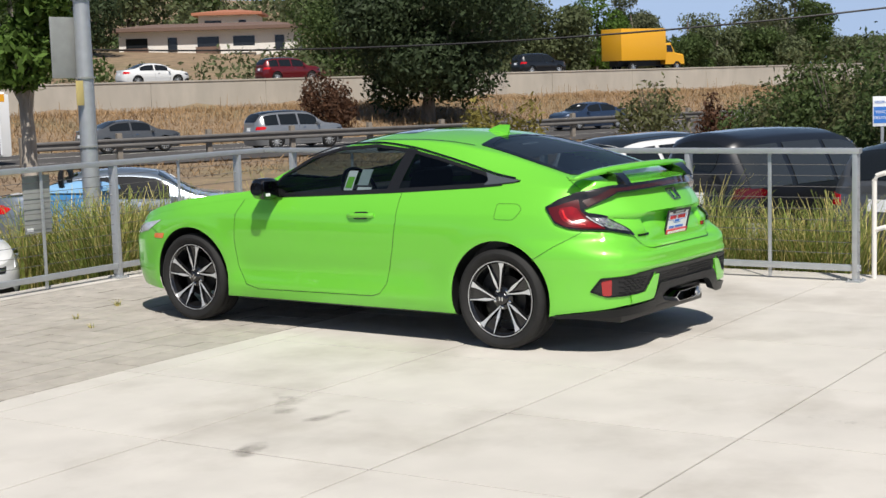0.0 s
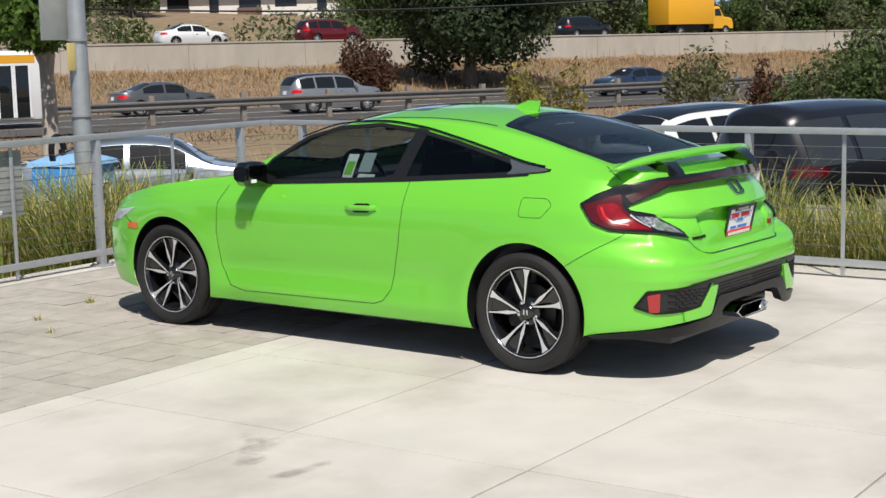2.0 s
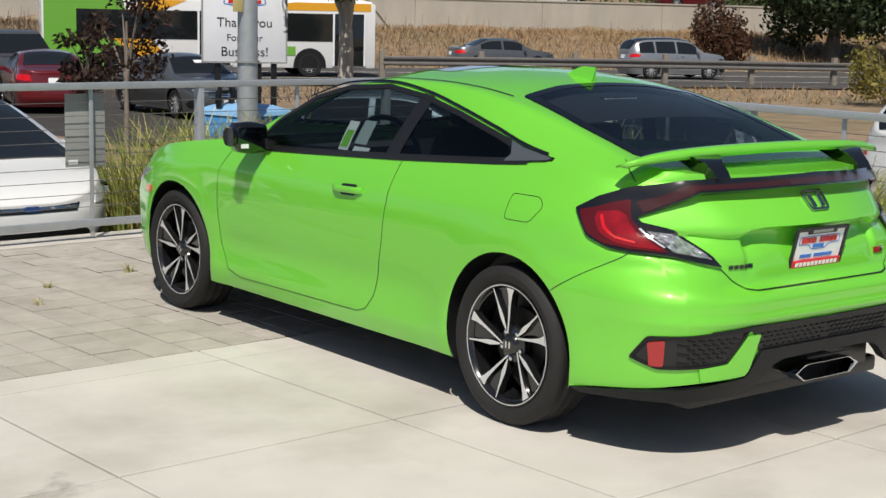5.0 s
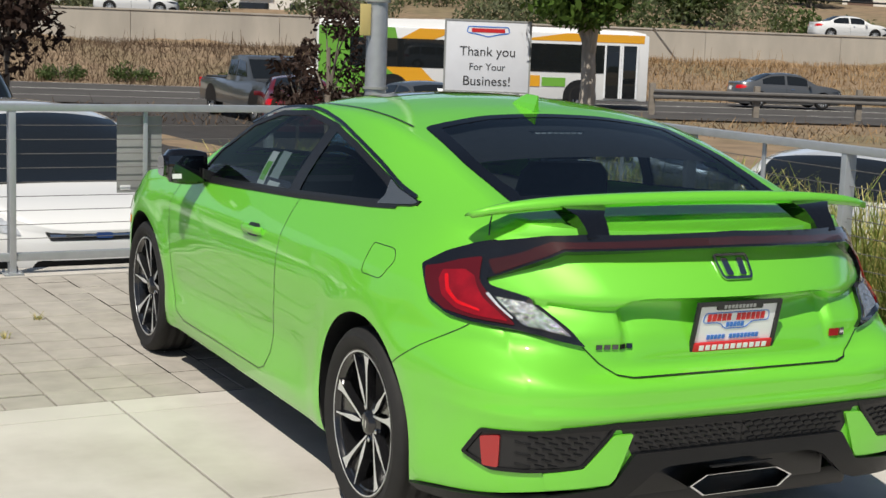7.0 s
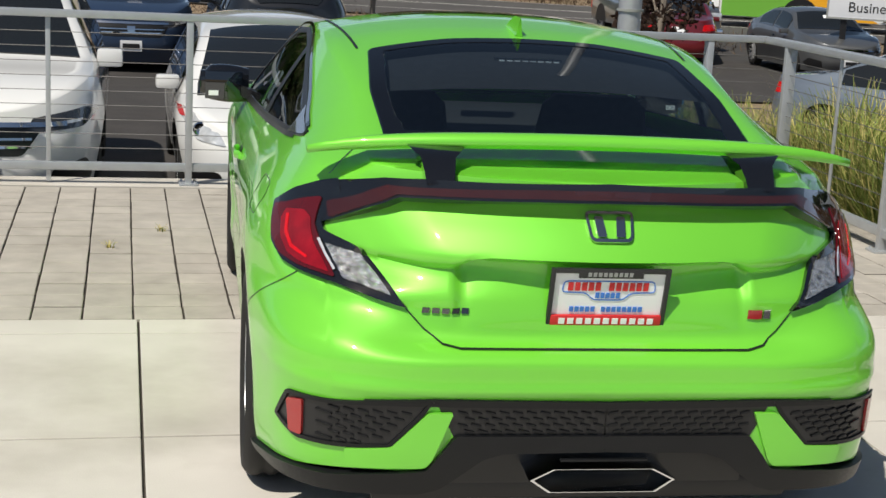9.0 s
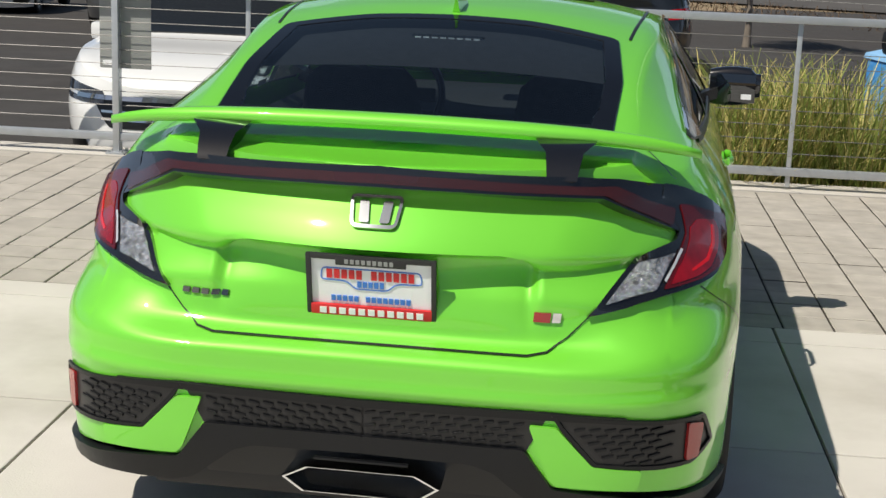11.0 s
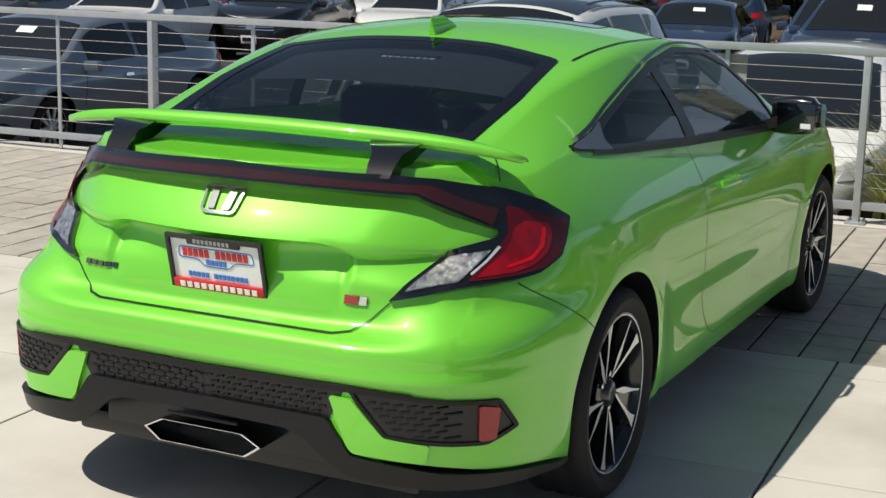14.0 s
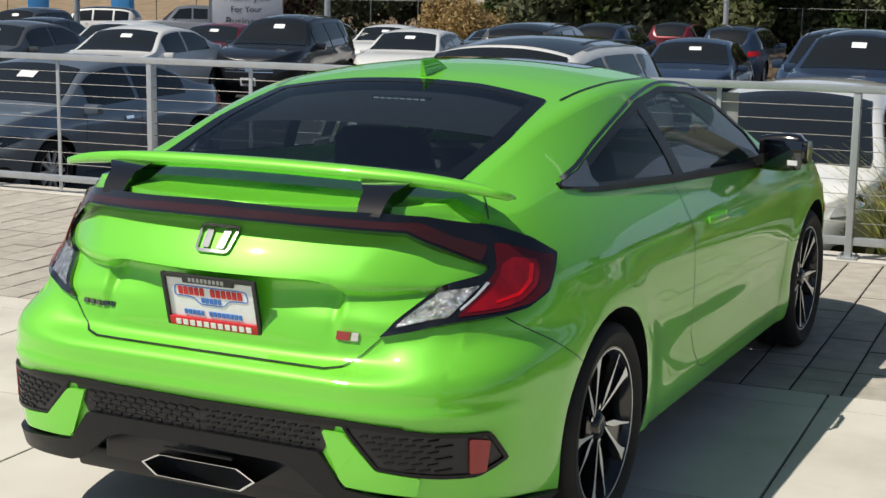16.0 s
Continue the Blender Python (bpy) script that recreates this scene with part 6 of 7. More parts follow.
def tree(name, x, y, height, crown_r, trunk_r, leaf, seed, label, count=6000, size=0.12, trunk_h=None, z=None, lean=0.0, bare=0.35, trunk_mat=None):
    rnd = random.Random(seed)
    zg = ground_z(x, y) if z is None else z
    t = thing(name, pose(x, y, zg), label, "tree")
    th = trunk_h or height * 0.45
    bm = bmesh.new()
    pts = [(lean * q * q + rnd.uniform(-1, 1) * trunk_r * 0.3, rnd.uniform(-1, 1) * trunk_r * 0.3, height * 0.72 * q) for q in np.linspace(0, 1, 7)]
    tube(bm, pts, trunk_r, seg=10, radii=[trunk_r * (1.25 if i == 0 else 1.0 - 0.11 * i) for i in range(7)])
    blobs = []
    for k in range(9):
        a = rnd.uniform(0, math.tau)
        h0 = th * rnd.uniform(0.8, 1.25)
        e = (lean + math.cos(a) * crown_r * rnd.uniform(0.35, 0.8), math.sin(a) * crown_r * rnd.uniform(0.35, 0.8), rnd.uniform(max(th, height * bare) + crown_r * 0.2, height - crown_r * 0.35))
        s = (lean * (h0 / height) ** 2, 0, h0)
        mid = tuple((s[i] + e[i]) / 2 + (0, 0, 0.12 * height * 0.3)[i] for i in range(3))
        limb = bm if name == "tree" else bmesh.new()
        tube(limb, [s, mid, e], trunk_r * 0.3, seg=6, radii=[trunk_r * 0.42, trunk_r * 0.26, trunk_r * 0.08])
        if limb is not bm:
            part("limb", limb, trunk_mat or M_BARK, t)
        q = crown_r * rnd.uniform(0.34, 0.6)
        blobs.append((*e, q, q, q * rnd.uniform(0.65, 0.95)))
    for k in range(7):
        a = rnd.uniform(0, math.tau)
        rr = crown_r * math.sqrt(rnd.random()) * 0.75
        zc = rnd.uniform(height * bare + crown_r * 0.2, height - crown_r * 0.25)
        q = crown_r * rnd.uniform(0.30, 0.52)
        blobs.append((lean + math.cos(a) * rr, math.sin(a) * rr, zc, q, q, q * 0.8))
    part("trunk", bm, trunk_mat or M_BARK, t)
    v, f = leaf_cloud(blobs, count, size, seed)
    raw("crown", v, f, M_LEAF[leaf], t)
    return t


def shrub(name, x, y, rx, ry, height, leaf, seed, label, count=3000, size=0.07, z=None, category="shrub"):
    rnd = random.Random(seed)
    zg = ground_z(x, y) if z is None else z
    t = thing(name, pose(x, y, zg), label, category)
    blobs = []
    for k in range(14):
        a, q = rnd.uniform(0, math.tau), math.sqrt(rnd.random()) * 0.8
        hh = height * rnd.uniform(0.55, 1.0) * (1 - 0.35 * q * q)
        b = rnd.uniform(0.28, 0.45)
        blobs.append((math.cos(a) * q * rx, math.sin(a) * q * ry, hh * 0.55, rx * b, ry * b, hh * 0.48))
    for k in range(8):
        bm = bmesh.new()
        a = rnd.uniform(0, math.tau)
        tube(bm, [(0, 0, -0.05), (math.cos(a) * rx * 0.25, math.sin(a) * ry * 0.25, height * 0.35), (math.cos(a) * rx * 0.5, math.sin(a) * ry * 0.5, height * 0.75)], 0.02, seg=5, radii=[0.035, 0.02, 0.008])
        part("stem", bm, M_BARK, t)
    v, f = leaf_cloud(blobs, count, size, seed, shell=0.35)
    raw("leaves", v, f, M_LEAF[leaf], t)
    return t


def grass_tuft_mesh(seed, blades, height, spread, dry):
    r = np.random.RandomState(seed)
    verts, faces, mats = [], [], []
    for i in range(blades):
        a = r.rand() * math.tau
        rr = spread * 0.35 * math.sqrt(r.rand())
        x, y = math.cos(a) * rr, math.sin(a) * rr
        h = height * (0.55 + 0.5 * r.rand())
        da = a + r.normal() * 0.7
        out = spread * (0.25 + 0.85 * r.rand() ** 1.5)
        w = 0.0045 + 0.003 * r.rand()
        sx, sy = -math.sin(da) * w, math.cos(da) * w
        base = len(verts)
        for q in (0.0, 0.4, 0.75, 1.0):
            px, py = x + math.cos(da) * out * q ** 2, y + math.sin(da) * out * q ** 2
            pz = h * (q - 0.22 * q ** 3)
            k = 1 - 0.75 * q
            verts += [(px - sx * k, py - sy * k, pz), (px + sx * k, py + sy * k, pz)]
        for j in range(3):
            b = base + 2 * j
            faces.append((b, b + 1, b + 3, b + 2))
            mats.append(1 if r.rand() < dry else 0)
    me = bpy.data.meshes.new("tuft")
    me.from_pydata(verts, [], faces)
    me.materials.append(M_BLADE)
    me.materials.append(M_BLADEDRY)
    me.polygons.foreach_set("material_index", mats)
    return me


TUFTS = [grass_tuft_mesh(40 + i, 190, 1.0 + 0.1 * (i % 3), 0.50, (0.22, 0.40, 0.30, 0.50)[i % 4]) for i in range(4)]
rnd = random.Random(5)


def tuft(x, y, s, label="clump of tall ornamental grass, part dry"):
    o = new("grass_clump", rnd.choice(TUFTS))
    o.matrix_world = pose(x, y, ground_z(x, y) + 0.02, 0, 0, rnd.uniform(0, 360)) @ Matrix.Scale(s, 4)
    return tagged(o, label, "grass", "ornamental grass clumps along the railing", "")


for i in range(16):
    for j in range(3):
        x = 1.25 + i * 0.30 + rnd.uniform(-0.1, 0.1)
        if x < 4.2:
            tuft(x, 5.75 + j * 0.55 + rnd.uniform(-0.15, 0.15), rnd.uniform(1.1, 1.45) if x < 2.3 else rnd.uniform(0.85, 1.10))
for i in range(26):
    for j in range(2):
        tuft(3.72 + j * 0.55 + rnd.uniform(-0.12, 0.12), -0.7 + i * 0.27 + rnd.uniform(-0.1, 0.1), rnd.uniform(1.05, 1.35))
for k in range(9):
    tuft(4.5 + rnd.uniform(0, 1.2), 6.0 + rnd.uniform(0, 1.6), rnd.uniform(0.8, 1.05))
for k in range(14):
    tuft(1.3 + k * 0.27 + rnd.uniform(-0.1, 0.1), 7.35 + rnd.uniform(-0.2, 0.2) - (0.5 if 2.4 < 1.3 + k * 0.27 < 3.6 else 0), rnd.uniform(0.8, 1.05))

# verge of straw, golden to the right and darker brown below about s = 14
r = np.random.RandomState(3)
sheets = {False: ([], []), True: ([], [])}
for i in range(110000):
    s = r.uniform(-90, 130)
    n = r.choice([r.uniform(59, 76.5), r.uniform(34, 43)], p=[0.82, 0.18])
    x, y = road_xy(s, n)
    verts, faces = sheets[bool(s < 14 + 7 * r.normal())]
    z = ground_z(x, y)
    h = r.uniform(0.10, 0.38) * (1.0 if n > 55 else 0.5) * (2.6 if r.rand() < 0.03 else 1)
    w = r.uniform(0.012, 0.032)
    a = r.rand() * math.pi
    dx, dy = math.cos(a) * w, math.sin(a) * w
    lx, ly = r.normal() * 0.15, r.normal() * 0.15
    b = len(verts)
    verts += [(x - dx, y - dy, z - 0.03), (x + dx, y + dy, z - 0.03), (x + dx * 0.3 + lx, y + dy * 0.3 + ly, z + h), (x - dx * 0.3 + lx, y - dy * 0.3 + ly, z + h)]
    faces.append((b, b + 1, b + 2, b + 3))
raw("verge_straw", *sheets[False], M_STRAW, None, "stuff", "tall dry golden straw on the road verge", "grass")
raw("verge_weeds", *sheets[True], M_DARKSTRAW, None, "stuff", "brown withered weeds on the road verge", "grass")
for i, s in enumerate((-9.5, -6.5, -2.0, 1.5, 5.0, 8.0)):
    x, y = road_xy(s, 60.3 + 0.4 * (i % 2))
    shrub("bush", x, y, 1.1, 0.8, 0.9 + 0.15 * (i % 3), "mid", 300 + i, "low green bush along the far kerb", count=900, size=0.08)


E0 = (-8.85, -4.64)
# the large dark tree behind the guard rail, and its neighbours
x, y = by_view(E0, -57.39, 765, 88)
tree("tree", x, y, 12.0, 5.2, 0.38, "dark", 11, "large dark evergreen tree beyond the guard rail", count=30000, size=0.17, bare=0.02, trunk_h=1.5)
x, y = by_view(E0, -57.39, 590, 82)
shrub("bush", x, y, 2.1, 1.8, 4.0, "rust", 12, "rust-brown dying bush beside a dark tree", count=3500, size=0.13)
x, y = by_view(E0, -57.39, 890, 52)
shrub("bush", x, y, 1.7, 1.4, 2.6, "yellow", 13, "thin yellow-green bush before the guard rail", count=1400, size=0.10)
x, y = by_view(E0, -57.39, 1165, 62)
shrub("bush", x, y, 2.2, 1.6, 3.0, "olive", 14, "sparse twiggy bush on the verge", count=1500, size=0.12)
x, y = by_view(E0, -57.39, 1265, 58)
shrub("bush", x, y, 1.0, 0.9, 2.3, "rust", 15, "small rusty red bush on the verge", count=1200, size=0.10)
for i, (px, d, h) in enumerate(((1395, 33, 2.3), (1450, 31, 2.8), (1510, 29, 3.1), (1570, 28, 3.3), (1640, 26, 3.4), (1720, 25, 3.4))):
    x, y = by_view(E0, -57.39, px, d)
    shrub("oleander", x, y, 1.7, 1.5, h, "olive" if i % 2 else "mid", 20 + i, "dense grey-green oleander hedge bush behind parked cars", count=13000, size=0.055)
# the street tree with a bare pale trunk, and the plum saplings by the lot
tree("street_tree", 15.65, 22.66, 7.2, 1.55, 0.22, "fresh", 31, "street tree with a pale bare trunk", count=6500, size=0.12, bare=0.34, trunk_h=2.4, trunk_mat=M_PALEBARK)
x, y = by_view((-3.45, -4.26), -31.8, 508, 22)
tree("sapling", x, y, 2.85, 0.60, 0.05, "plum", 32, "dark plum-leaved sapling in the lot", count=1100, size=0.055, bare=0.34)
x, y = by_view((-3.45, -4.26), -31.8, 452, 24)
tree("sapling", x, y, 2.3, 0.42, 0.04, "plum", 35, "small plum-leaved sapling beside a taller one", count=800, size=0.065, bare=0.40)
tree("sapling", 3.4, 24.0, 3.6, 1.3, 0.07, "plum", 33, "dark plum-leaved sapling at the lot's edge", count=2400, size=0.09, bare=0.3)
x, y = by_view(E16, 22.93, 478, 47)
tree("sapling", x, y, 3.2, 1.4, 0.09, "plum", 34, "dark small tree at the far edge of the lot", count=2600, size=0.10, bare=0.15)
r = np.random.RandomState(31)
for i, px in enumerate((560, 690, 905, 965, 1030, 1095, 1160, 1225, 1290, 1355, 1420, 1485, 1550, 1620, 1690)):
    x, y = by_view(E16, 22.93, px, (78 if px < 700 else 66) + r.uniform(-2, 3))
    h = r.uniform(6.5, 9.0)
    tree("tree", x, y, h, h * r.uniform(0.36, 0.44), 0.2, ("hazy", "olive", "mid")[i % 3], 50 + i, "dense dark evergreen tree behind the lot's fence", count=9000, size=0.19, bare=0.0, trunk_h=0.8)
for i, px in enumerate((770, 815, 850)):
    x, y = by_view(E16, 22.93, px, 62 + 2 * i)
    shrub("bush", x, y, 1.6, 1.4, 2.7 - 0.3 * i, "straw", 80 + i, "rounded mound of dry straw-coloured brush", count=6000, size=0.09)
# unseen hedge added beyond the open side, for the coupe's flank to mirror
for i in range(7):
    shrub("oleander", 16.5 + 0.4 * (i % 2), -3.5 - 3.4 * i, 1.9, 1.7, 3.6 + 0.4 * (i % 3), "olive" if i % 2 else "mid", 90 + i, "dense grey-green oleander hedge bush behind parked cars", count=5000, size=0.09)

# hillside: scattered bushes as one sheet, then single trees
r = np.random.RandomState(8)
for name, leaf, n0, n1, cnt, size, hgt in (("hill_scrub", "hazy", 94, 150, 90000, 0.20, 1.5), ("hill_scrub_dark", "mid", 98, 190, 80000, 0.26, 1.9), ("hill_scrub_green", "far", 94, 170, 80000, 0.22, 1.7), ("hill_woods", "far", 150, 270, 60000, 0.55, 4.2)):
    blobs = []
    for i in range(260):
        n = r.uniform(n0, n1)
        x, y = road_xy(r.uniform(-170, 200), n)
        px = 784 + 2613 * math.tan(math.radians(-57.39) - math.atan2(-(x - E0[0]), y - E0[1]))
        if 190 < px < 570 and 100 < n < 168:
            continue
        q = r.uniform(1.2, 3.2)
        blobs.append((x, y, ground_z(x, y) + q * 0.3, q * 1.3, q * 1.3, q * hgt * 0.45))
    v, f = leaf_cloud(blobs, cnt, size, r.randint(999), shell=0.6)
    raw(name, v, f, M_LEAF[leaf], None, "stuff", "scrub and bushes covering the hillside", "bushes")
for i in range(34):
    s, n = -150 + i * 10.2 + r.uniform(-3, 3), r.uniform(108, 175)
    x, y = road_xy(s, n)
    h = r.uniform(6, 12)
    bearing = 784 + 2613 * math.tan(math.radians(-57.39) - math.atan2(-(x - E0[0]), y - E0[1]))
    if 200 < bearing < 560 and n < 160:
        continue
    tree("tree", x, y, h, h * r.uniform(0.35, 0.55), 0.25, ("dark", "far", "hazy", "mid", "far")[i % 5], 100 + i, "broad-leaved tree on the hillside", count=3600, size=0.28, bare=0.05, trunk_h=1.5)
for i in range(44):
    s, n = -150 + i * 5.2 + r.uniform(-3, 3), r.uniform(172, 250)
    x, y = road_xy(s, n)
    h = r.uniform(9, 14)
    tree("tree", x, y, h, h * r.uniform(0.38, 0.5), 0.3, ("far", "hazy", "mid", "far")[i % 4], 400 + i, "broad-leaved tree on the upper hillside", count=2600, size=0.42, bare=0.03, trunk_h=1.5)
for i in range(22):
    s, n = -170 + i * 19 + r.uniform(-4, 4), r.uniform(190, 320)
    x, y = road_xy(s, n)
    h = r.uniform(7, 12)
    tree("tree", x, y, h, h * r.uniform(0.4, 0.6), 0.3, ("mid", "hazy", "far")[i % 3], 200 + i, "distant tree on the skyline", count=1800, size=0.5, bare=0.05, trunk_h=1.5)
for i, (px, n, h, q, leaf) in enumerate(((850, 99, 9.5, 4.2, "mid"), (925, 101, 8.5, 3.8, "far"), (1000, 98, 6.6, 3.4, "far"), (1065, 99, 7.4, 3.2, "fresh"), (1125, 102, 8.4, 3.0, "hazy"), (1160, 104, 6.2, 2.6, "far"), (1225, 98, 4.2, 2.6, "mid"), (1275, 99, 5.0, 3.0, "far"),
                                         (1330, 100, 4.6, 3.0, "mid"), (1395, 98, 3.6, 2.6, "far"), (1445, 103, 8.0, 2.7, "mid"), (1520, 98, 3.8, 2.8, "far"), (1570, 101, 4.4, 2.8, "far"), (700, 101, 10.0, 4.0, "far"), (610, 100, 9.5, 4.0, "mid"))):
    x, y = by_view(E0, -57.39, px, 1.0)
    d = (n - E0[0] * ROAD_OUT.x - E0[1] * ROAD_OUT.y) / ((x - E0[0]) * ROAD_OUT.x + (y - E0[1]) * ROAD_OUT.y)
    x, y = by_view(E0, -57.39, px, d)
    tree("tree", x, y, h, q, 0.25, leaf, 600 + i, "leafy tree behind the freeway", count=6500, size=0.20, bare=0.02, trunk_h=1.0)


# ---------------------------------------------------------------- lot furniture
def light_pole(x, y, h, r0, label):
    t = thing("light_pole", pose(x, y, ground_z(x, y)), label, "lamp post")
    bm = bmesh.new()
    tube(bm, [(0, 0, 0.3), (0, 0, h)], r0, seg=16, radii=[r0, r0 * 0.7])
    part("shaft", bm, M_STEEL, t)
    bm = bmesh.new()
    tube(bm, [(0, 0, -0.1), (0, 0, 0.32)], r0 * 2.2, seg=16)
    part("footing", bm, M_CONC, t)
    for z in (1.6, 2.35, 3.2):
        bm = bmesh.new()
        revolve(bm, [(z, r0 * 1.0), (z, r0 * 1.12), (z + 0.02, r0 * 1.12), (z + 0.02, r0 * 1.0)], axis="z", seg=16)
        part("strap", bm, M_PANEL, t)
    return t


POLE = light_pole(2.82, 7.42, 7.5, 0.10, "tall grey steel lamp post with strapped-on signs")
part("sign_back", bm_box(-0.36, 0.105, 2.36, 0.06, 0.125, 3.02, bevel=0.004), M_PANEL, POLE, "grey back of a small sign")
part("notice", bm_box(-0.19, -0.06, 2.06, -0.09, -0.045, 2.33, bevel=0.003), M_YELLOW, POLE, "faded yellow notice")
for px, d in ((560, 45.0), (1255, 52.0), (122, 50.0)):
    x, y = by_view(E16, 22.93, px, d)
    light_pole(x, y, 8.0, 0.10, "slim pale lamp post far back in the lot")


def tank():
    t = thing("water_tank", pose(3.08, 7.88, ground_z(3.08, 7.88) + 0.03, 0, 0, 14), "blue plastic tank with a pale lid and hose", "tank")
    bm = bmesh.new()
    box(bm, -0.33, -0.30, 0, 0.33, 0.30, 1.06, bevel=0.05)
    part("body", bm, M_TANKBLUE, t)
    bm = bmesh.new()
    loft(bm, [[(a * w, b * w, z) for a, b in ((-1, -1), (1, -1), (1, 1), (-1, 1))] for z, w in ((1.06, 0.335), (1.10, 0.325), (1.15, 0.20), (1.17, 0.06))])
    part("lid", bm, M_TANKTOP, t)
    bm = bmesh.new()
    tube(bm, [(0.20, -0.28, 0.45), (0.20, -0.31, 0.75), (0.17, -0.31, 0.85), (0.08, -0.31, 0.88), (0.02, -0.31, 0.80), (0.02, -0.29, 0.50)], 0.022, seg=8)
    part("hose", bm, M_WHITE, t)
    bm = bmesh.new()
    pts = [(-0.20 + math.cos(a) * 0.10, 0.02 + a * 0.004, 1.22 + math.sin(a) * 0.15) for a in np.linspace(0, math.tau * 2, 40)]
    tube(bm, pts, 0.022, seg=7)
    part("coiled_hose", bm, M_TRIM, t)
    return t


tank()


def lot_sign(m):
    t = thing("lot_sign", m, "white sign board thanking customers, on dark posts", "sign")
    part("board", bm_box(-0.86, -0.02, 1.35, 0.86, 0.02, 2.78, bevel=0.006), material("sign_white", (0.74, 0.76, 0.80), rough=0.5, vary=0.05, scale=2), t)
    part("board_frame", frame_at(0.89, 1.33, 2.81, 0.035), M_PANEL, t)
    for x in (-0.55, 0.30, 0.62):
        part("post", bm_box(x - 0.06, 0.03, -0.1, x + 0.06, 0.15, 1.9, bevel=0.01), M_TRIM, t)
    for line, z, size in (("Thank you", 2.16, 0.27), ("For Your", 1.85, 0.20), ("Business!", 1.56, 0.27)):
        text_mesh("sign_text", line, size, M_INK, t, pose(0, -0.026, z, 90))
    ring = rounded([(-0.42, 2.68), (0.42, 2.68), (0.45, 2.54), (0.2, 2.50), (0, 2.45), (-0.2, 2.50), (-0.45, 2.54)], 0.05, 3, 0.06)
    part("logo_outline", band(ring, 0.025, lambda a, b: Vector((a, -0.021, b)), 0.004), M_BLUE, t)
    part("logo_bar", bm_box(-0.34, -0.026, 2.555, 0.34, -0.0205, 2.635), M_RED, t)
    return t


def frame_at(w, z0, z1, t):
    bm = bmesh.new()
    for x0, a, x1, b in ((-w, z0, -w + t, z1), (w - t, z0, w, z1), (-w + t, z1 - t, w - t, z1), (-w + t, z0, w - t, z0 + t)):
        box(bm, x0, -0.03, a, x1, 0.03, b)
    return bm


lot_sign(pose(14.2, 24.6, -1.18, 0, 0, -28) @ Matrix.Scale(1.10, 4))
x, y = by_view(E16, 22.93, 418, 41)
lot_sign(pose(x, y, -1.15, 0, 0, 30) @ Matrix.Scale(1.12, 4))


def delivery_sign():
    x, y = by_view(E0, -57.39, 1566, 23.7)
    t = thing("delivery_sign", pose(x, y, 1.28 - 2.18, 0, 0, -56), "white and blue delivery sign on a thin post", "sign")
    part("plate", bm_box(-0.152, -0.003, 1.72, 0.152, 0.003, 2.18, bevel=0.002), M_WHITE, t)
    part("blue_field", bm_box(-0.14, -0.005, 1.77, 0.14, -0.0025, 2.02), M_BLUE, t)
    part("post", bm_box(-0.022, 0.004, 0, 0.022, 0.03, 2.1), M_STEEL, t)
    for s, z, mt, size in (("RESERVED", 2.09, M_BLUE, 0.055), ("VEHICLE", 1.94, M_WHITE, 0.062), ("DELIVERY", 1.85, M_WHITE, 0.062)):
        text_mesh("sign_text", s, size, mt, t, pose(0, -0.0065, z, 90))
    return t


delivery_sign()


# ---------------------------------------------------------------- bus, trucks
def simple_wheel(parent, x, y, r, side, w=0.28):
    return build_wheel(parent, wheel_matrix(x, y, r), r=r, rim=r * 0.62, w=w, side=side, style="plain")


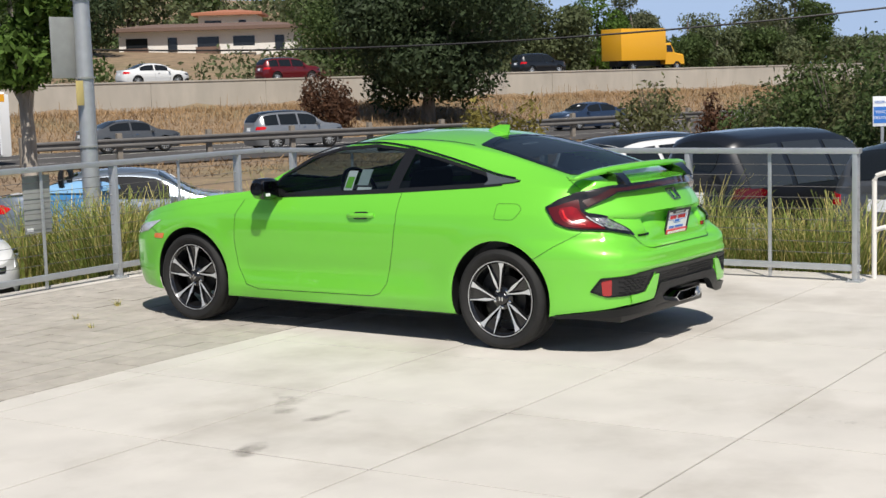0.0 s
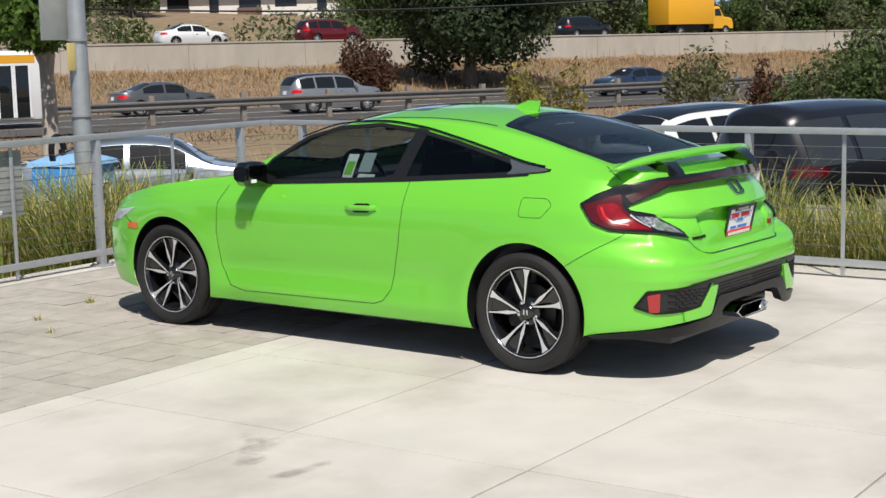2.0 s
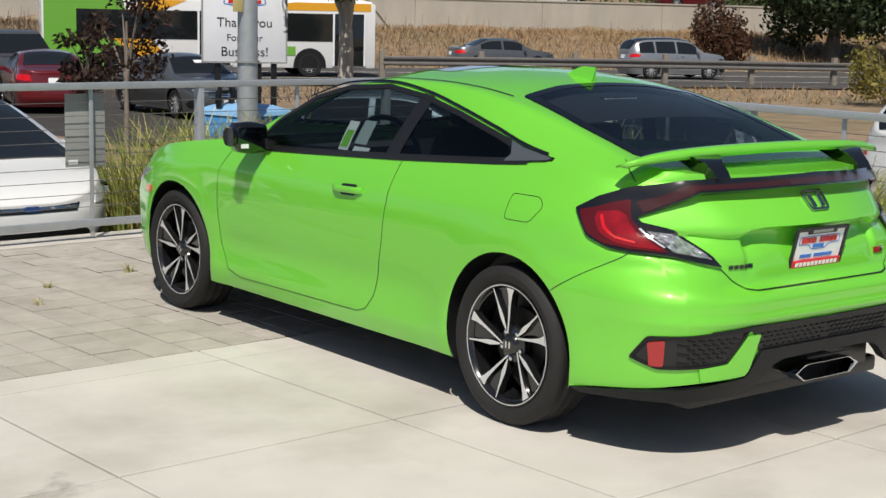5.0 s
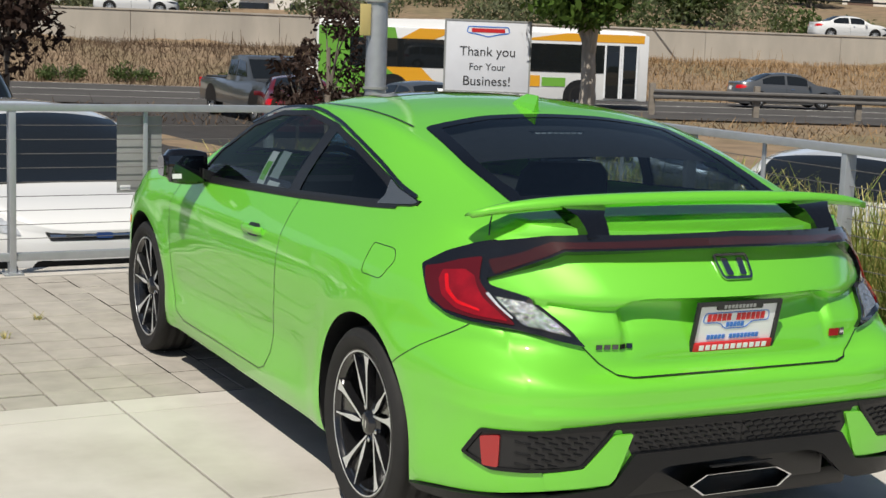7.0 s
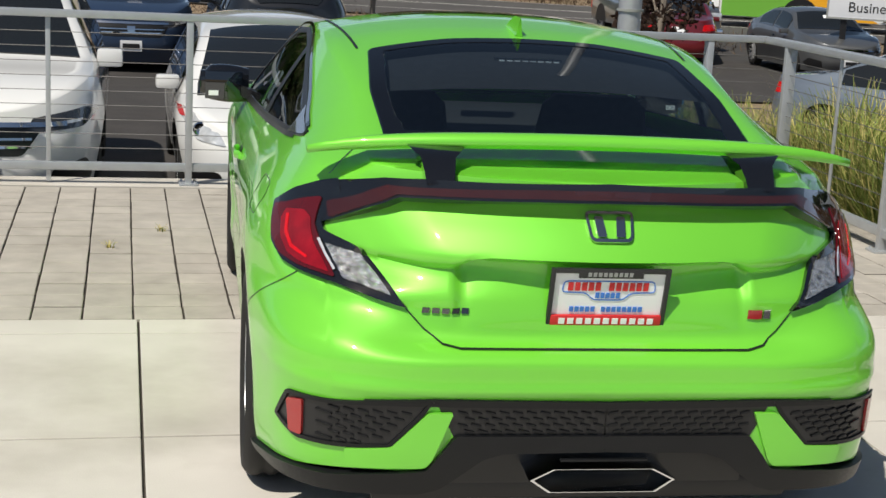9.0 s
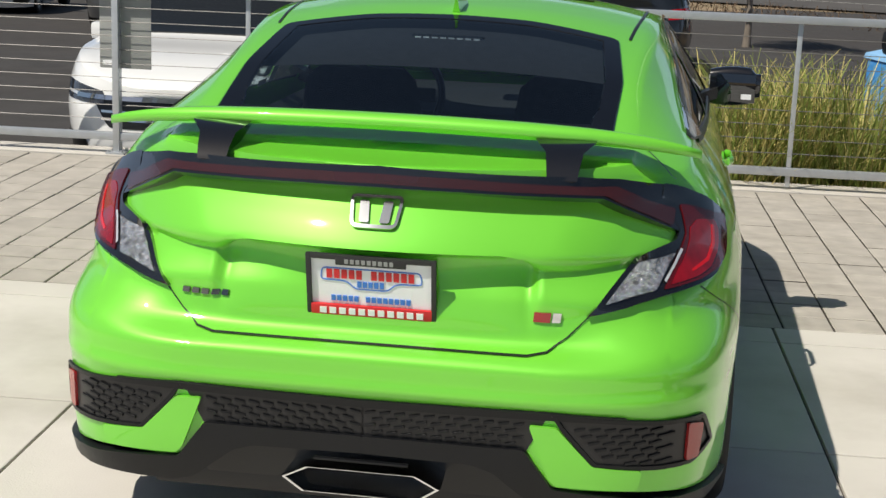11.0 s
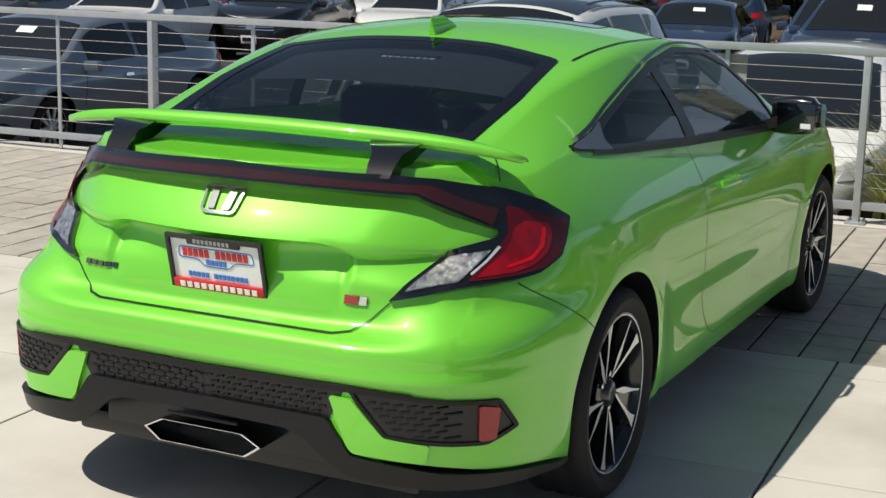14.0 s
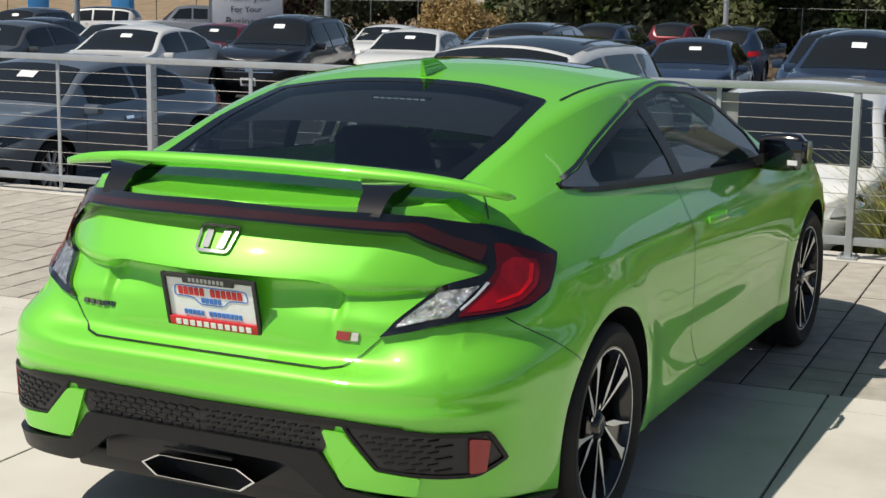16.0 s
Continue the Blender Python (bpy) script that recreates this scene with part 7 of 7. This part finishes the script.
def bus(m):
    t = thing("bus", m, "white city bus with green rear and yellow swoosh", "bus")
    h, L, W = 3.0, 12.2, 1.27
    bm = bmesh.new()
    box(bm, -W, -L / 2, 0.32, W, L / 2, h - 0.25, bevel=0.10)
    part("body", bm, P_WHITE, t)
    bm = bmesh.new()
    loft(bm, [[(a * 1.1, y, z) for a, z in ((-1, h - 0.27), (-0.92, h - 0.27 + q), (0.92, h - 0.27 + q), (1, h - 0.27))] for y, q in ((-6.0, 0.22), (-3.5, 0.30), (-1.5, 0.34), (0.0, 0.22), (5.5, 0.16), (6.0, 0.08))])
    part("roof_fairing", bm, P_WHITE, t)
    yel = material("bus_yellow", (0.80, 0.38, 0.02), rough=0.35, coat=0.5)
    grn = material("bus_green", (0.16, 0.42, 0.05), rough=0.35, coat=0.5)
    for sg in (1, -1):
        x = W + 0.006
        side = lambda a, b, x=x, sg=sg: Vector((sg * x, a, b))  # noqa: E731
        part("green_tail", patch([(-6.02, 0.36), (-3.4, 0.36), (-3.1, 1.2), (-3.1, 2.0), (-3.3, 2.72), (-6.02, 2.72)], side, 0.0, 0.5), grn, t)
        part("yellow_swoosh", patch([(-2.4, 2.72), (-3.5, 2.1), (-3.6, 1.3), (-2.9, 0.7), (-2.1, 0.36), (-0.7, 0.36), (-1.9, 0.9), (-2.5, 1.5), (-2.2, 2.2), (-1.0, 2.72)], lambda a, b, sg=sg: Vector((sg * (W + 0.010), a, b)), 0.0, 0.5), yel, t)
        part("yellow_roof", patch([(1.2, 2.45), (5.9, 2.45), (5.9, 2.74), (3.0, 2.74)], lambda a, b, sg=sg: Vector((sg * (W + 0.010), a, b)), 0.0, 0.5), yel, t)
        part("window_band", patch([(-4.9, 1.32), (5.4, 1.32), (5.4, 2.34), (-4.9, 2.34)], lambda a, b, sg=sg: Vector((sg * (W + 0.014), a, b)), 0.0, 0.8), M_CARGLASS, t)
        for y in (-3.35, 3.55):
            simple_wheel(t, sg * (W - 0.12), y, 0.48, sg)
            part("wheel_arch", patch([(y + math.cos(a) * 0.62, 0.45 + math.sin(a) * 0.62) for a in np.linspace(0, math.pi, 14)] + [(y - 0.62, 0.33), (y + 0.62, 0.33)], lambda a, b, sg=sg: Vector((sg * (W + 0.016), a, b)), 0.0, 0.4), M_TRIM, t)
    x = W + 0.02
    for y in (5.05, 0.0):
        d = part("door", bm_box(x, y - 0.62, 0.42, x + 0.03, y + 0.62, 2.35, bevel=0.01), M_CARGLASS, t)
        for q in (-0.60, -0.04, 0.04, 0.60):
            part("door_bar", bm_box(x + 0.03, y + q - 0.035, 0.42, x + 0.05, y + q + 0.035, 2.35), M_WHITE, d)
    for y0, y1, z0, z1, mt in ((1.55, 2.05, 0.78, 1.18, yel), (2.12, 3.0, 0.80, 1.12, grn)):
        part("print_bar", bm_box(x - 0.008, y0, z0, x + 0.002, y1, z1), mt, t)
    part("windscreen", bm_box(-1.1, L / 2 - 0.01, 1.1, 1.1, L / 2 + 0.02, 2.45, bevel=0.01), M_CARGLASS, t)
    return t


x, y = road_xy(7.0, 49.6)
bus(pose(x, y, ground_z(x, y) + 0.07, 0, 0, HEAD_R))


def pickup(m, paint, label):
    t = thing("pickup_truck", m, label, "truck")
    W = 0.98
    bm = bmesh.new()
    loft(bm, [[(a * w, y, z) for a, z in ((-1, 0.42), (-1, zt - 0.10), (-0.93, zt), (0.93, zt), (1, zt - 0.10), (1, 0.42))] for y, w, zt in ((-2.95, W * 0.97, 1.02), (-2.8, W, 1.08), (0.4, W, 1.10), (1.4, W, 1.14), (2.6, W * 0.98, 1.10), (2.85, W * 0.94, 1.02), (2.95, W * 0.88, 0.90))])
    part("body", bm, paint, t)
    part("bed_floor", bm_box(-0.80, -2.80, 1.02, 0.80, -0.75, 1.115), M_TRIM, t)
    bm = bmesh.new()
    loft(bm, [[(a * w, y, z) for a, z in ((-1, 1.08), (-0.84, zt), (0.84, zt), (1, 1.08))] for y, w, zt in ((-0.72, W * 0.95, 1.30), (-0.60, W * 0.95, 1.74), (0.2, W * 0.95, 1.80), (0.75, W * 0.95, 1.74), (1.45, W * 0.95, 1.16))])
    part("cab", bm, paint, t)
    for sg in (1, -1):
        f = lambda a, b, sg=sg: Vector((sg * (W * 0.95 * (1 - 0.16 * (b - 1.08) / 0.72) + 0.008), a, b))  # noqa: E731
        part("side_window", patch([(-0.5, 1.22), (0.10, 1.22), (0.10, 1.66), (-0.5, 1.64)], f, 0.0, 0.3), M_CARGLASS, t)
        part("side_window", patch([(0.18, 1.22), (1.05, 1.22), (0.70, 1.62), (0.18, 1.68)], f, 0.0, 0.3), M_CARGLASS, t)
        for y in (-1.85, 1.85):
            simple_wheel(t, sg * (W - 0.13), y, 0.40, sg, 0.26)
            part("wheel_arch", patch([(y + math.cos(a) * 0.50, 0.42 + math.sin(a) * 0.50) for a in np.linspace(0, math.pi, 14)], lambda a, b, sg=sg: Vector((sg * (W + 0.006), a, b)), 0.0, 0.4), M_TRIM, t)
        part("headlamp", bm_box(sg * 0.72 - 0.16, 2.90, 0.80, sg * 0.72 + 0.16, 2.97, 1.0, bevel=0.02), M_HEADLAMP, t)
        part("tail_lamp", bm_box(sg * 0.90 - 0.06, -2.98, 0.75, sg * 0.90 + 0.06, -2.93, 1.05, bevel=0.01), M_LAMPRED, t)
    part("grille", bm_box(-0.52, 2.92, 0.66, 0.52, 2.975, 0.98, bevel=0.02), M_TRIM, t)
    part("front_bumper", bm_box(-0.92, 2.85, 0.40, 0.92, 3.03, 0.60, bevel=0.04), M_CHROME, t)
    part("rear_bumper", bm_box(-0.92, -3.05, 0.46, 0.92, -2.90, 0.62, bevel=0.03), M_CHROME, t)
    part("windscreen", patch([(-0.78, 0.82), (0.78, 0.82), (0.86, 1.42), (-0.86, 1.42)], lambda a, b: Vector((a, b, 1.74 - (b - 0.75) * 0.83 + 0.012)), 0.0, 0.4), M_CARGLASS, t)
    return t


x, y = road_xy(3.6, 55.6)
pickup(pose(x, y, ground_z(x, y) + 0.07, 0, 0, HEAD_L), P_WHITE, "white crew-cab pickup truck on the road")
pickup(pose(13.1, 35.0, ground_z(13.1, 35.0) + 0.04, 0, 0, 178), P_GREY, "dark grey pickup truck in the lot")


def box_truck(m):
    t = thing("box_truck", m, "yellow rental box truck on the freeway", "truck")
    part("cargo_box", bm_box(-1.2, -3.6, 0.95, 1.2, 1.3, 3.5, bevel=0.04), M_TRUCKY, t)
    bm = bmesh.new()
    loft(bm, [[(a * 1.05, y, z) for a, z in ((-1, 0.6), (-1, zt - 0.1), (-0.9, zt), (0.9, zt), (1, zt - 0.1), (1, 0.6))] for y, zt in ((1.35, 2.3), (2.0, 2.35), (2.5, 1.55), (3.4, 1.40), (3.5, 1.0))])
    part("cab", bm, M_TRUCKY, t)
    for sg in (1, -1):
        part("side_window", patch([(1.5, 1.6), (2.25, 1.6), (2.0, 2.15), (1.5, 2.15)], lambda a, b, sg=sg: Vector((sg * 1.06, a, b)), 0.0, 0.3), M_CARGLASS, t)
        for y in (-2.2, 2.7):
            simple_wheel(t, sg * 0.95, y, 0.42, sg)
    part("chassis", bm_box(-0.5, -3.4, 0.5, 0.5, 2.6, 0.95), M_TRIM, t)
    return t


x, y = road_xy(78.0, 82.0)
box_truck(pose(x, y, 1.99, 0, 0, HEAD_R))
for s, kind, paint, lab in ((-8, "sedan", P_WHITE, "white saloon on the freeway"), (34, "sedan", P_WHITE, "white saloon behind the freeway wall"), (66, "suv", P_BLACK, "dark car on the freeway"), (44, "suv", P_RED, "red crossover on the freeway")):
    x, y = road_xy(s, 81)
    place_car(kind, paint, x, y, HEAD_R, lab, z=1.99)


# ---------------------------------------------------------------- houses on the hill
def apartment(x, y, z, turn, w, label, tiles=None):
    t = thing("apartment_house", pose(x, y, z, 0, 0, turn), label, "house")
    part("wall", bm_box(-w / 2, -4, -2, w / 2, 4, 4.6), M_STUCCO, t)
    bm = bmesh.new()
    loft(bm, [[(-w / 2 - 0.8, -5.0, 4.6), (w / 2 + 0.8, -5.0, 4.6), (w / 2 + 0.8, 5.0, 4.6), (-w / 2 - 0.8, 5.0, 4.6)], [(-w / 2 - 0.8, -5.0, 4.95), (w / 2 + 0.8, -5.0, 4.95), (w / 2 + 0.8, 5.0, 4.95), (-w / 2 - 0.8, 5.0, 4.95)], [(-w / 2 + 3, -0.3, 5.5), (w / 2 - 3, -0.3, 5.5), (w / 2 - 3, 0.3, 5.5), (-w / 2 + 3, 0.3, 5.5)]])
    part("roof", bm, tiles or M_ROOF, t)
    n = int(w / 3.2)
    for i in range(n):
        xx = -w / 2 + (i + 0.5) * w / n
        for zz in (2.4, -0.2):
            big = i % 3 != 1
            part("window", bm_box(xx - (1.15 if big else 0.5), -4.06, zz, xx + (1.15 if big else 0.5), -3.98, zz + 1.5), M_DARKWIN, t)
            if big:
                part("balcony_rail", bm_box(xx - 1.3, -4.5, zz - 0.25, xx + 1.3, -4.42, zz + 0.45), M_STUCCO if i % 2 else M_ROOF, t)
    return t


x, y = by_view(E0, -57.39, 392, 165)
apartment(x, y, 3.3, -56, 19, "white two-storey apartment house with a brown roof")
x, y = by_view(E0, -57.39, 425, 210)
apartment(x, y, 7.0, -56, 8, "house with a terracotta roof among trees", M_TILEROOF)
x, y = by_view((-2.99, -4.22), -29.39, 250, 120)
apartment(x, y, 2.0, -18, 26, "low pale building behind the freeway")


def chain_fence():
    g = thing("chain_fence", None, "thin chain link fence along the lot's far edge", "fence", kind="structure")
    spots = [(-66 + i * 2.6, 63.5 - 0.22 * i) for i in range(25)]
    for x, y in spots:
        bm = bmesh.new()
        tube(bm, [(x, y, ground_z(x, y) - 0.1), (x, y, ground_z(x, y) + 2.1)], 0.028, seg=6)
        part("post", bm, M_CHAIN, g)
    for q in (0.1, 2.05):
        bm = bmesh.new()
        tube(bm, [(x, y, ground_z(x, y) + q) for x, y in spots], 0.014, seg=5)
        part("rail", bm, M_CHAIN, g)


M_CHAIN = material("dull_steel", (0.20, 0.20, 0.19), rough=0.6, metal=0.3, vary=0.2)
chain_fence()
def portable_toilet(x, y, turn):
    t = thing("portable_toilet", pose(x, y, ground_z(x, y) + 0.03, 0, 0, turn), "blue plastic portable toilet at the lot's edge", "toilet cabin")
    part("body", bm_box(-0.55, -0.55, 0, 0.55, 0.55, 2.10, bevel=0.03), M_TANKBLUE, t)
    part("door", bm_box(-0.40, -0.58, 0.12, 0.40, -0.55, 1.98, bevel=0.01), M_TANKBLUE, t)
    bm = bmesh.new()
    loft(bm, [[(a * w, b * w, z) for a, b in ((-1, -1), (1, -1), (1, 1), (-1, 1))] for z, w in ((2.10, 0.58), (2.16, 0.57), (2.30, 0.40))])
    part("roof", bm, M_TANKTOP, t)
    return t


for px, d, turn in ((203, 80.0, 30), (55, 84.0, 40)):
    portable_toilet(*by_view(E16, 22.93, px, d), turn)
x, y = by_view(E16, 22.93, 335, 66)
pickup(pose(x, y, ground_z(x, y) + 0.04, 0, 0, 115), P_SILVER, "silver crew-cab pickup truck beyond the lot")
x, y = by_view(E16, 22.93, 150, 72)
place_car("suv", P_WHITE, x, y, 110, "white crossover far beyond the lot")


def cable_line(a, b, sag, label):
    bm = bmesh.new()
    tube(bm, [(a[0] + (b[0] - a[0]) * q, a[1] + (b[1] - a[1]) * q, a[2] + (b[2] - a[2]) * q - sag * 4 * q * (1 - q)) for q in np.linspace(0, 1, 24)], 0.05, seg=5)
    tagged(part("power_line", bm, M_TRIM), label, "power line")


x0, y0 = by_view(E0, -57.39, -200, 90)
x1, y1 = by_view(E0, -57.39, 1900, 80)
cable_line((x0, y0, 4.9), (x1, y1, 5.6), 1.6, "dark overhead power line across the road")


# the hazy sky low over the horizon
bm = bmesh.new()
rows = [[bm.verts.new((math.cos(a) * 1700, math.sin(a) * 1700, z)) for a in np.linspace(0, math.tau, 65)[:-1]] for z in (-60, 120, 330)]
for a, b in zip(rows, rows[1:]):
    for k in range(64):
        bm.faces.new((a[k], b[k], b[(k + 1) % 64], a[(k + 1) % 64]))
tagged(part("backdrop", bm, material("horizon_haze", (0.20, 0.27, 0.39), rough=1.0, spec=0.0, glow=1.0)), "pale blue hazy sky over the horizon", "sky", kind="structure").visible_shadow = False


# weeds in the paver joints and dried smudges on the slabs
WEEDS = [grass_tuft_mesh(70 + i, 18, 0.10, 0.09, 0.75) for i in range(2)]
for i, (x, y, q) in enumerate(((-0.42, 3.85, 0.8), (-1.32, 3.22, 0.55), (-1.05, 3.66, 0.6))):
    o = new("weed", WEEDS[i % 2])
    o.matrix_world = pose(x, y, -0.008, 0, 0, 70 * i) @ Matrix.Scale(q, 4)
    tagged(o, "small dry weed growing between pavers", "weed", "weeds between the pavers")


def stain_material():
    m = material("dried_smudge", (0.12, 0.10, 0.08), rough=0.9)
    n, l = m.node_tree.nodes, m.node_tree.links
    tc, ln, mr, nz, mu = n.new("ShaderNodeTexCoord"), n.new("ShaderNodeVectorMath"), n.new("ShaderNodeMapRange"), n.new("ShaderNodeTexNoise"), n.new("ShaderNodeMath")
    ln.operation = "LENGTH"
    l.new(tc.outputs["Object"], ln.inputs[0])
    nz.inputs["Scale"].default_value = 3.2
    nz.inputs["Detail"].default_value = 9
    nz.inputs["Roughness"].default_value = 0.7
    l.new(n.new("ShaderNodeNewGeometry").outputs["Position"], nz.inputs["Vector"])
    mu.operation = "MULTIPLY_ADD"
    mu.inputs[1].default_value, mu.inputs[2].default_value = 2.6, -1.35
    l.new(nz.outputs["Fac"], mu.inputs[0])
    sb = n.new("ShaderNodeMath")
    sb.operation = "SUBTRACT"
    l.new(mu.outputs[0], sb.inputs[0])
    mr.inputs["From Min"].default_value, mr.inputs["From Max"].default_value = 0.15, 1.0
    mr.inputs["To Min"].default_value, mr.inputs["To Max"].default_value = -0.15, 0.65
    l.new(ln.outputs["Value"], mr.inputs["Value"])
    l.new(mr.outputs[0], sb.inputs[1])
    cl = n.new("ShaderNodeMapRange")
    cl.inputs["To Max"].default_value = 0.75
    l.new(sb.outputs[0], cl.inputs["Value"])
    l.new(cl.outputs[0], n["Principled BSDF"].inputs["Alpha"])
    return m


M_STAIN = stain_material()
for x, y, rx, ry, turn in ((-3.62, -0.17, 0.30, 0.16, 20), (-2.86, -0.10, 0.50, 0.14, -6), (-2.75, 0.30, 0.75, 0.30, 25), (-4.6, -1.0, 0.6, 0.25, 40), (-1.9, -2.4, 0.7, 0.2, 75), (0.9, -2.2, 0.6, 0.3, 10)):
    bm = bmesh.new()
    ring = [bm.verts.new((math.cos(a), math.sin(a), 0)) for a in np.linspace(0, math.tau, 33)[:-1]]
    bm.faces.new(ring)
    ob = part("stain", bm, M_STAIN, smooth=False)
    ob.matrix_world = pose(x, y, 0.0035, 0, 0, turn) @ Matrix.Diagonal((rx, ry, 1, 1))
    tagged(ob, "dark dried smudge on pale concrete", "stain", kind="structure")


# ---------------------------------------------------------------- slabs and pavers, piece by piece
GAP = 0.010
slab_cache = {}
for i in range(len(SLAB_ROWS)):
    y1 = SLAB_ROWS[i]
    y0 = y1 - 1.25
    if i == 0:
        strips = [(EDGE_Y, y1), (y1, y0)]
    else:
        strips = [(y1, y0)]
    for top, low in strips:
        for j in range(len(SLAB_COLS) - 1):
            xa, xb = SLAB_COLS[j + 1], SLAB_COLS[j]
            key = (round(xb - xa, 3), round(top - low, 3))
            if key not in slab_cache:
                slab_cache[key] = slab_mesh(key[0] - GAP, key[1] - GAP)
            lay(slab_cache[key], "slab", (xa + xb) / 2, (top + low) / 2, random.uniform(-0.001, 0.001))


def paver_mesh(w, d):
    bm = bmesh.new()
    box(bm, -w / 2, -d / 2, -0.02, w / 2, d / 2, 0, bevel=0.006)
    me = bpy.data.meshes.new("paver")
    bm.to_mesh(me)
    bm.free()
    me.materials.append(M_PAVER)
    return me


short, long_ = paver_mesh(0.2025, 0.1975), paver_mesh(0.2025, 0.4075)
rest = bmesh.new()
count = 0
PAVER_END = FENCE_Y - 0.10
for c in range(-70, 22):
    x = -1.315 + c * 0.2105
    if x > PAD_X - 0.1:
        break
    y = EDGE_Y + 0.006
    rnd = random.Random(c * 7 + 3)
    while y < PAVER_END - 0.1:
        d = 0.420 if rnd.random() < 0.14 and y + 0.42 < PAVER_END else 0.210
        if y + d > PAVER_END + 0.02:
            break
        yc = y + d / 2
        z = rnd.uniform(-0.003, 0.001)
        if -3.4 < x < -0.75 and count < 300:
            lay(long_ if d > 0.3 else short, "paver", x + rnd.uniform(-0.0015, 0.0015), yc + rnd.uniform(-0.003, 0.003), z, rnd.uniform(-0.010, 0.010))
            count += 1
        else:
            w, h = 0.1012, d / 2 - 0.0062
            yc += rnd.uniform(-0.003, 0.003)
            vs = [rest.verts.new((x + a * (w - e), yc + b * (h - e), z + (0 if e else -0.004))) for e in (0.0, 0.004) for a, b in ((-1, -1), (1, -1), (1, 1), (-1, 1))]
            rest.faces.new(vs[4:])
            for k in range(4):
                rest.faces.new((vs[k], vs[(k + 1) % 4], vs[4 + (k + 1) % 4], vs[4 + k]))
        y += d
ob = part("paver_field", rest, material("paver_rest", (0.43, 0.395, 0.345), rough=0.85, vary=0.16, scale=9, bump=0.3, bump_scale=120, island=0.06, dark=(0.30, 0.265, 0.22), dark_amount=0.5, dark_scale=1.1, world_space=True), PAD, smooth=False)
ob["kind"] = "stuff"
# plain concrete kerb under the railing
kb = bmesh.new()
box(kb, -26, PAVER_END + 0.006, -0.02, PAD_X, PAD_Y, 0.0, bevel=0.004)
tagged(part("kerb_strip", kb, M_CONC, smooth=False), "pale concrete edge strip under the railing", "kerb", kind="structure")
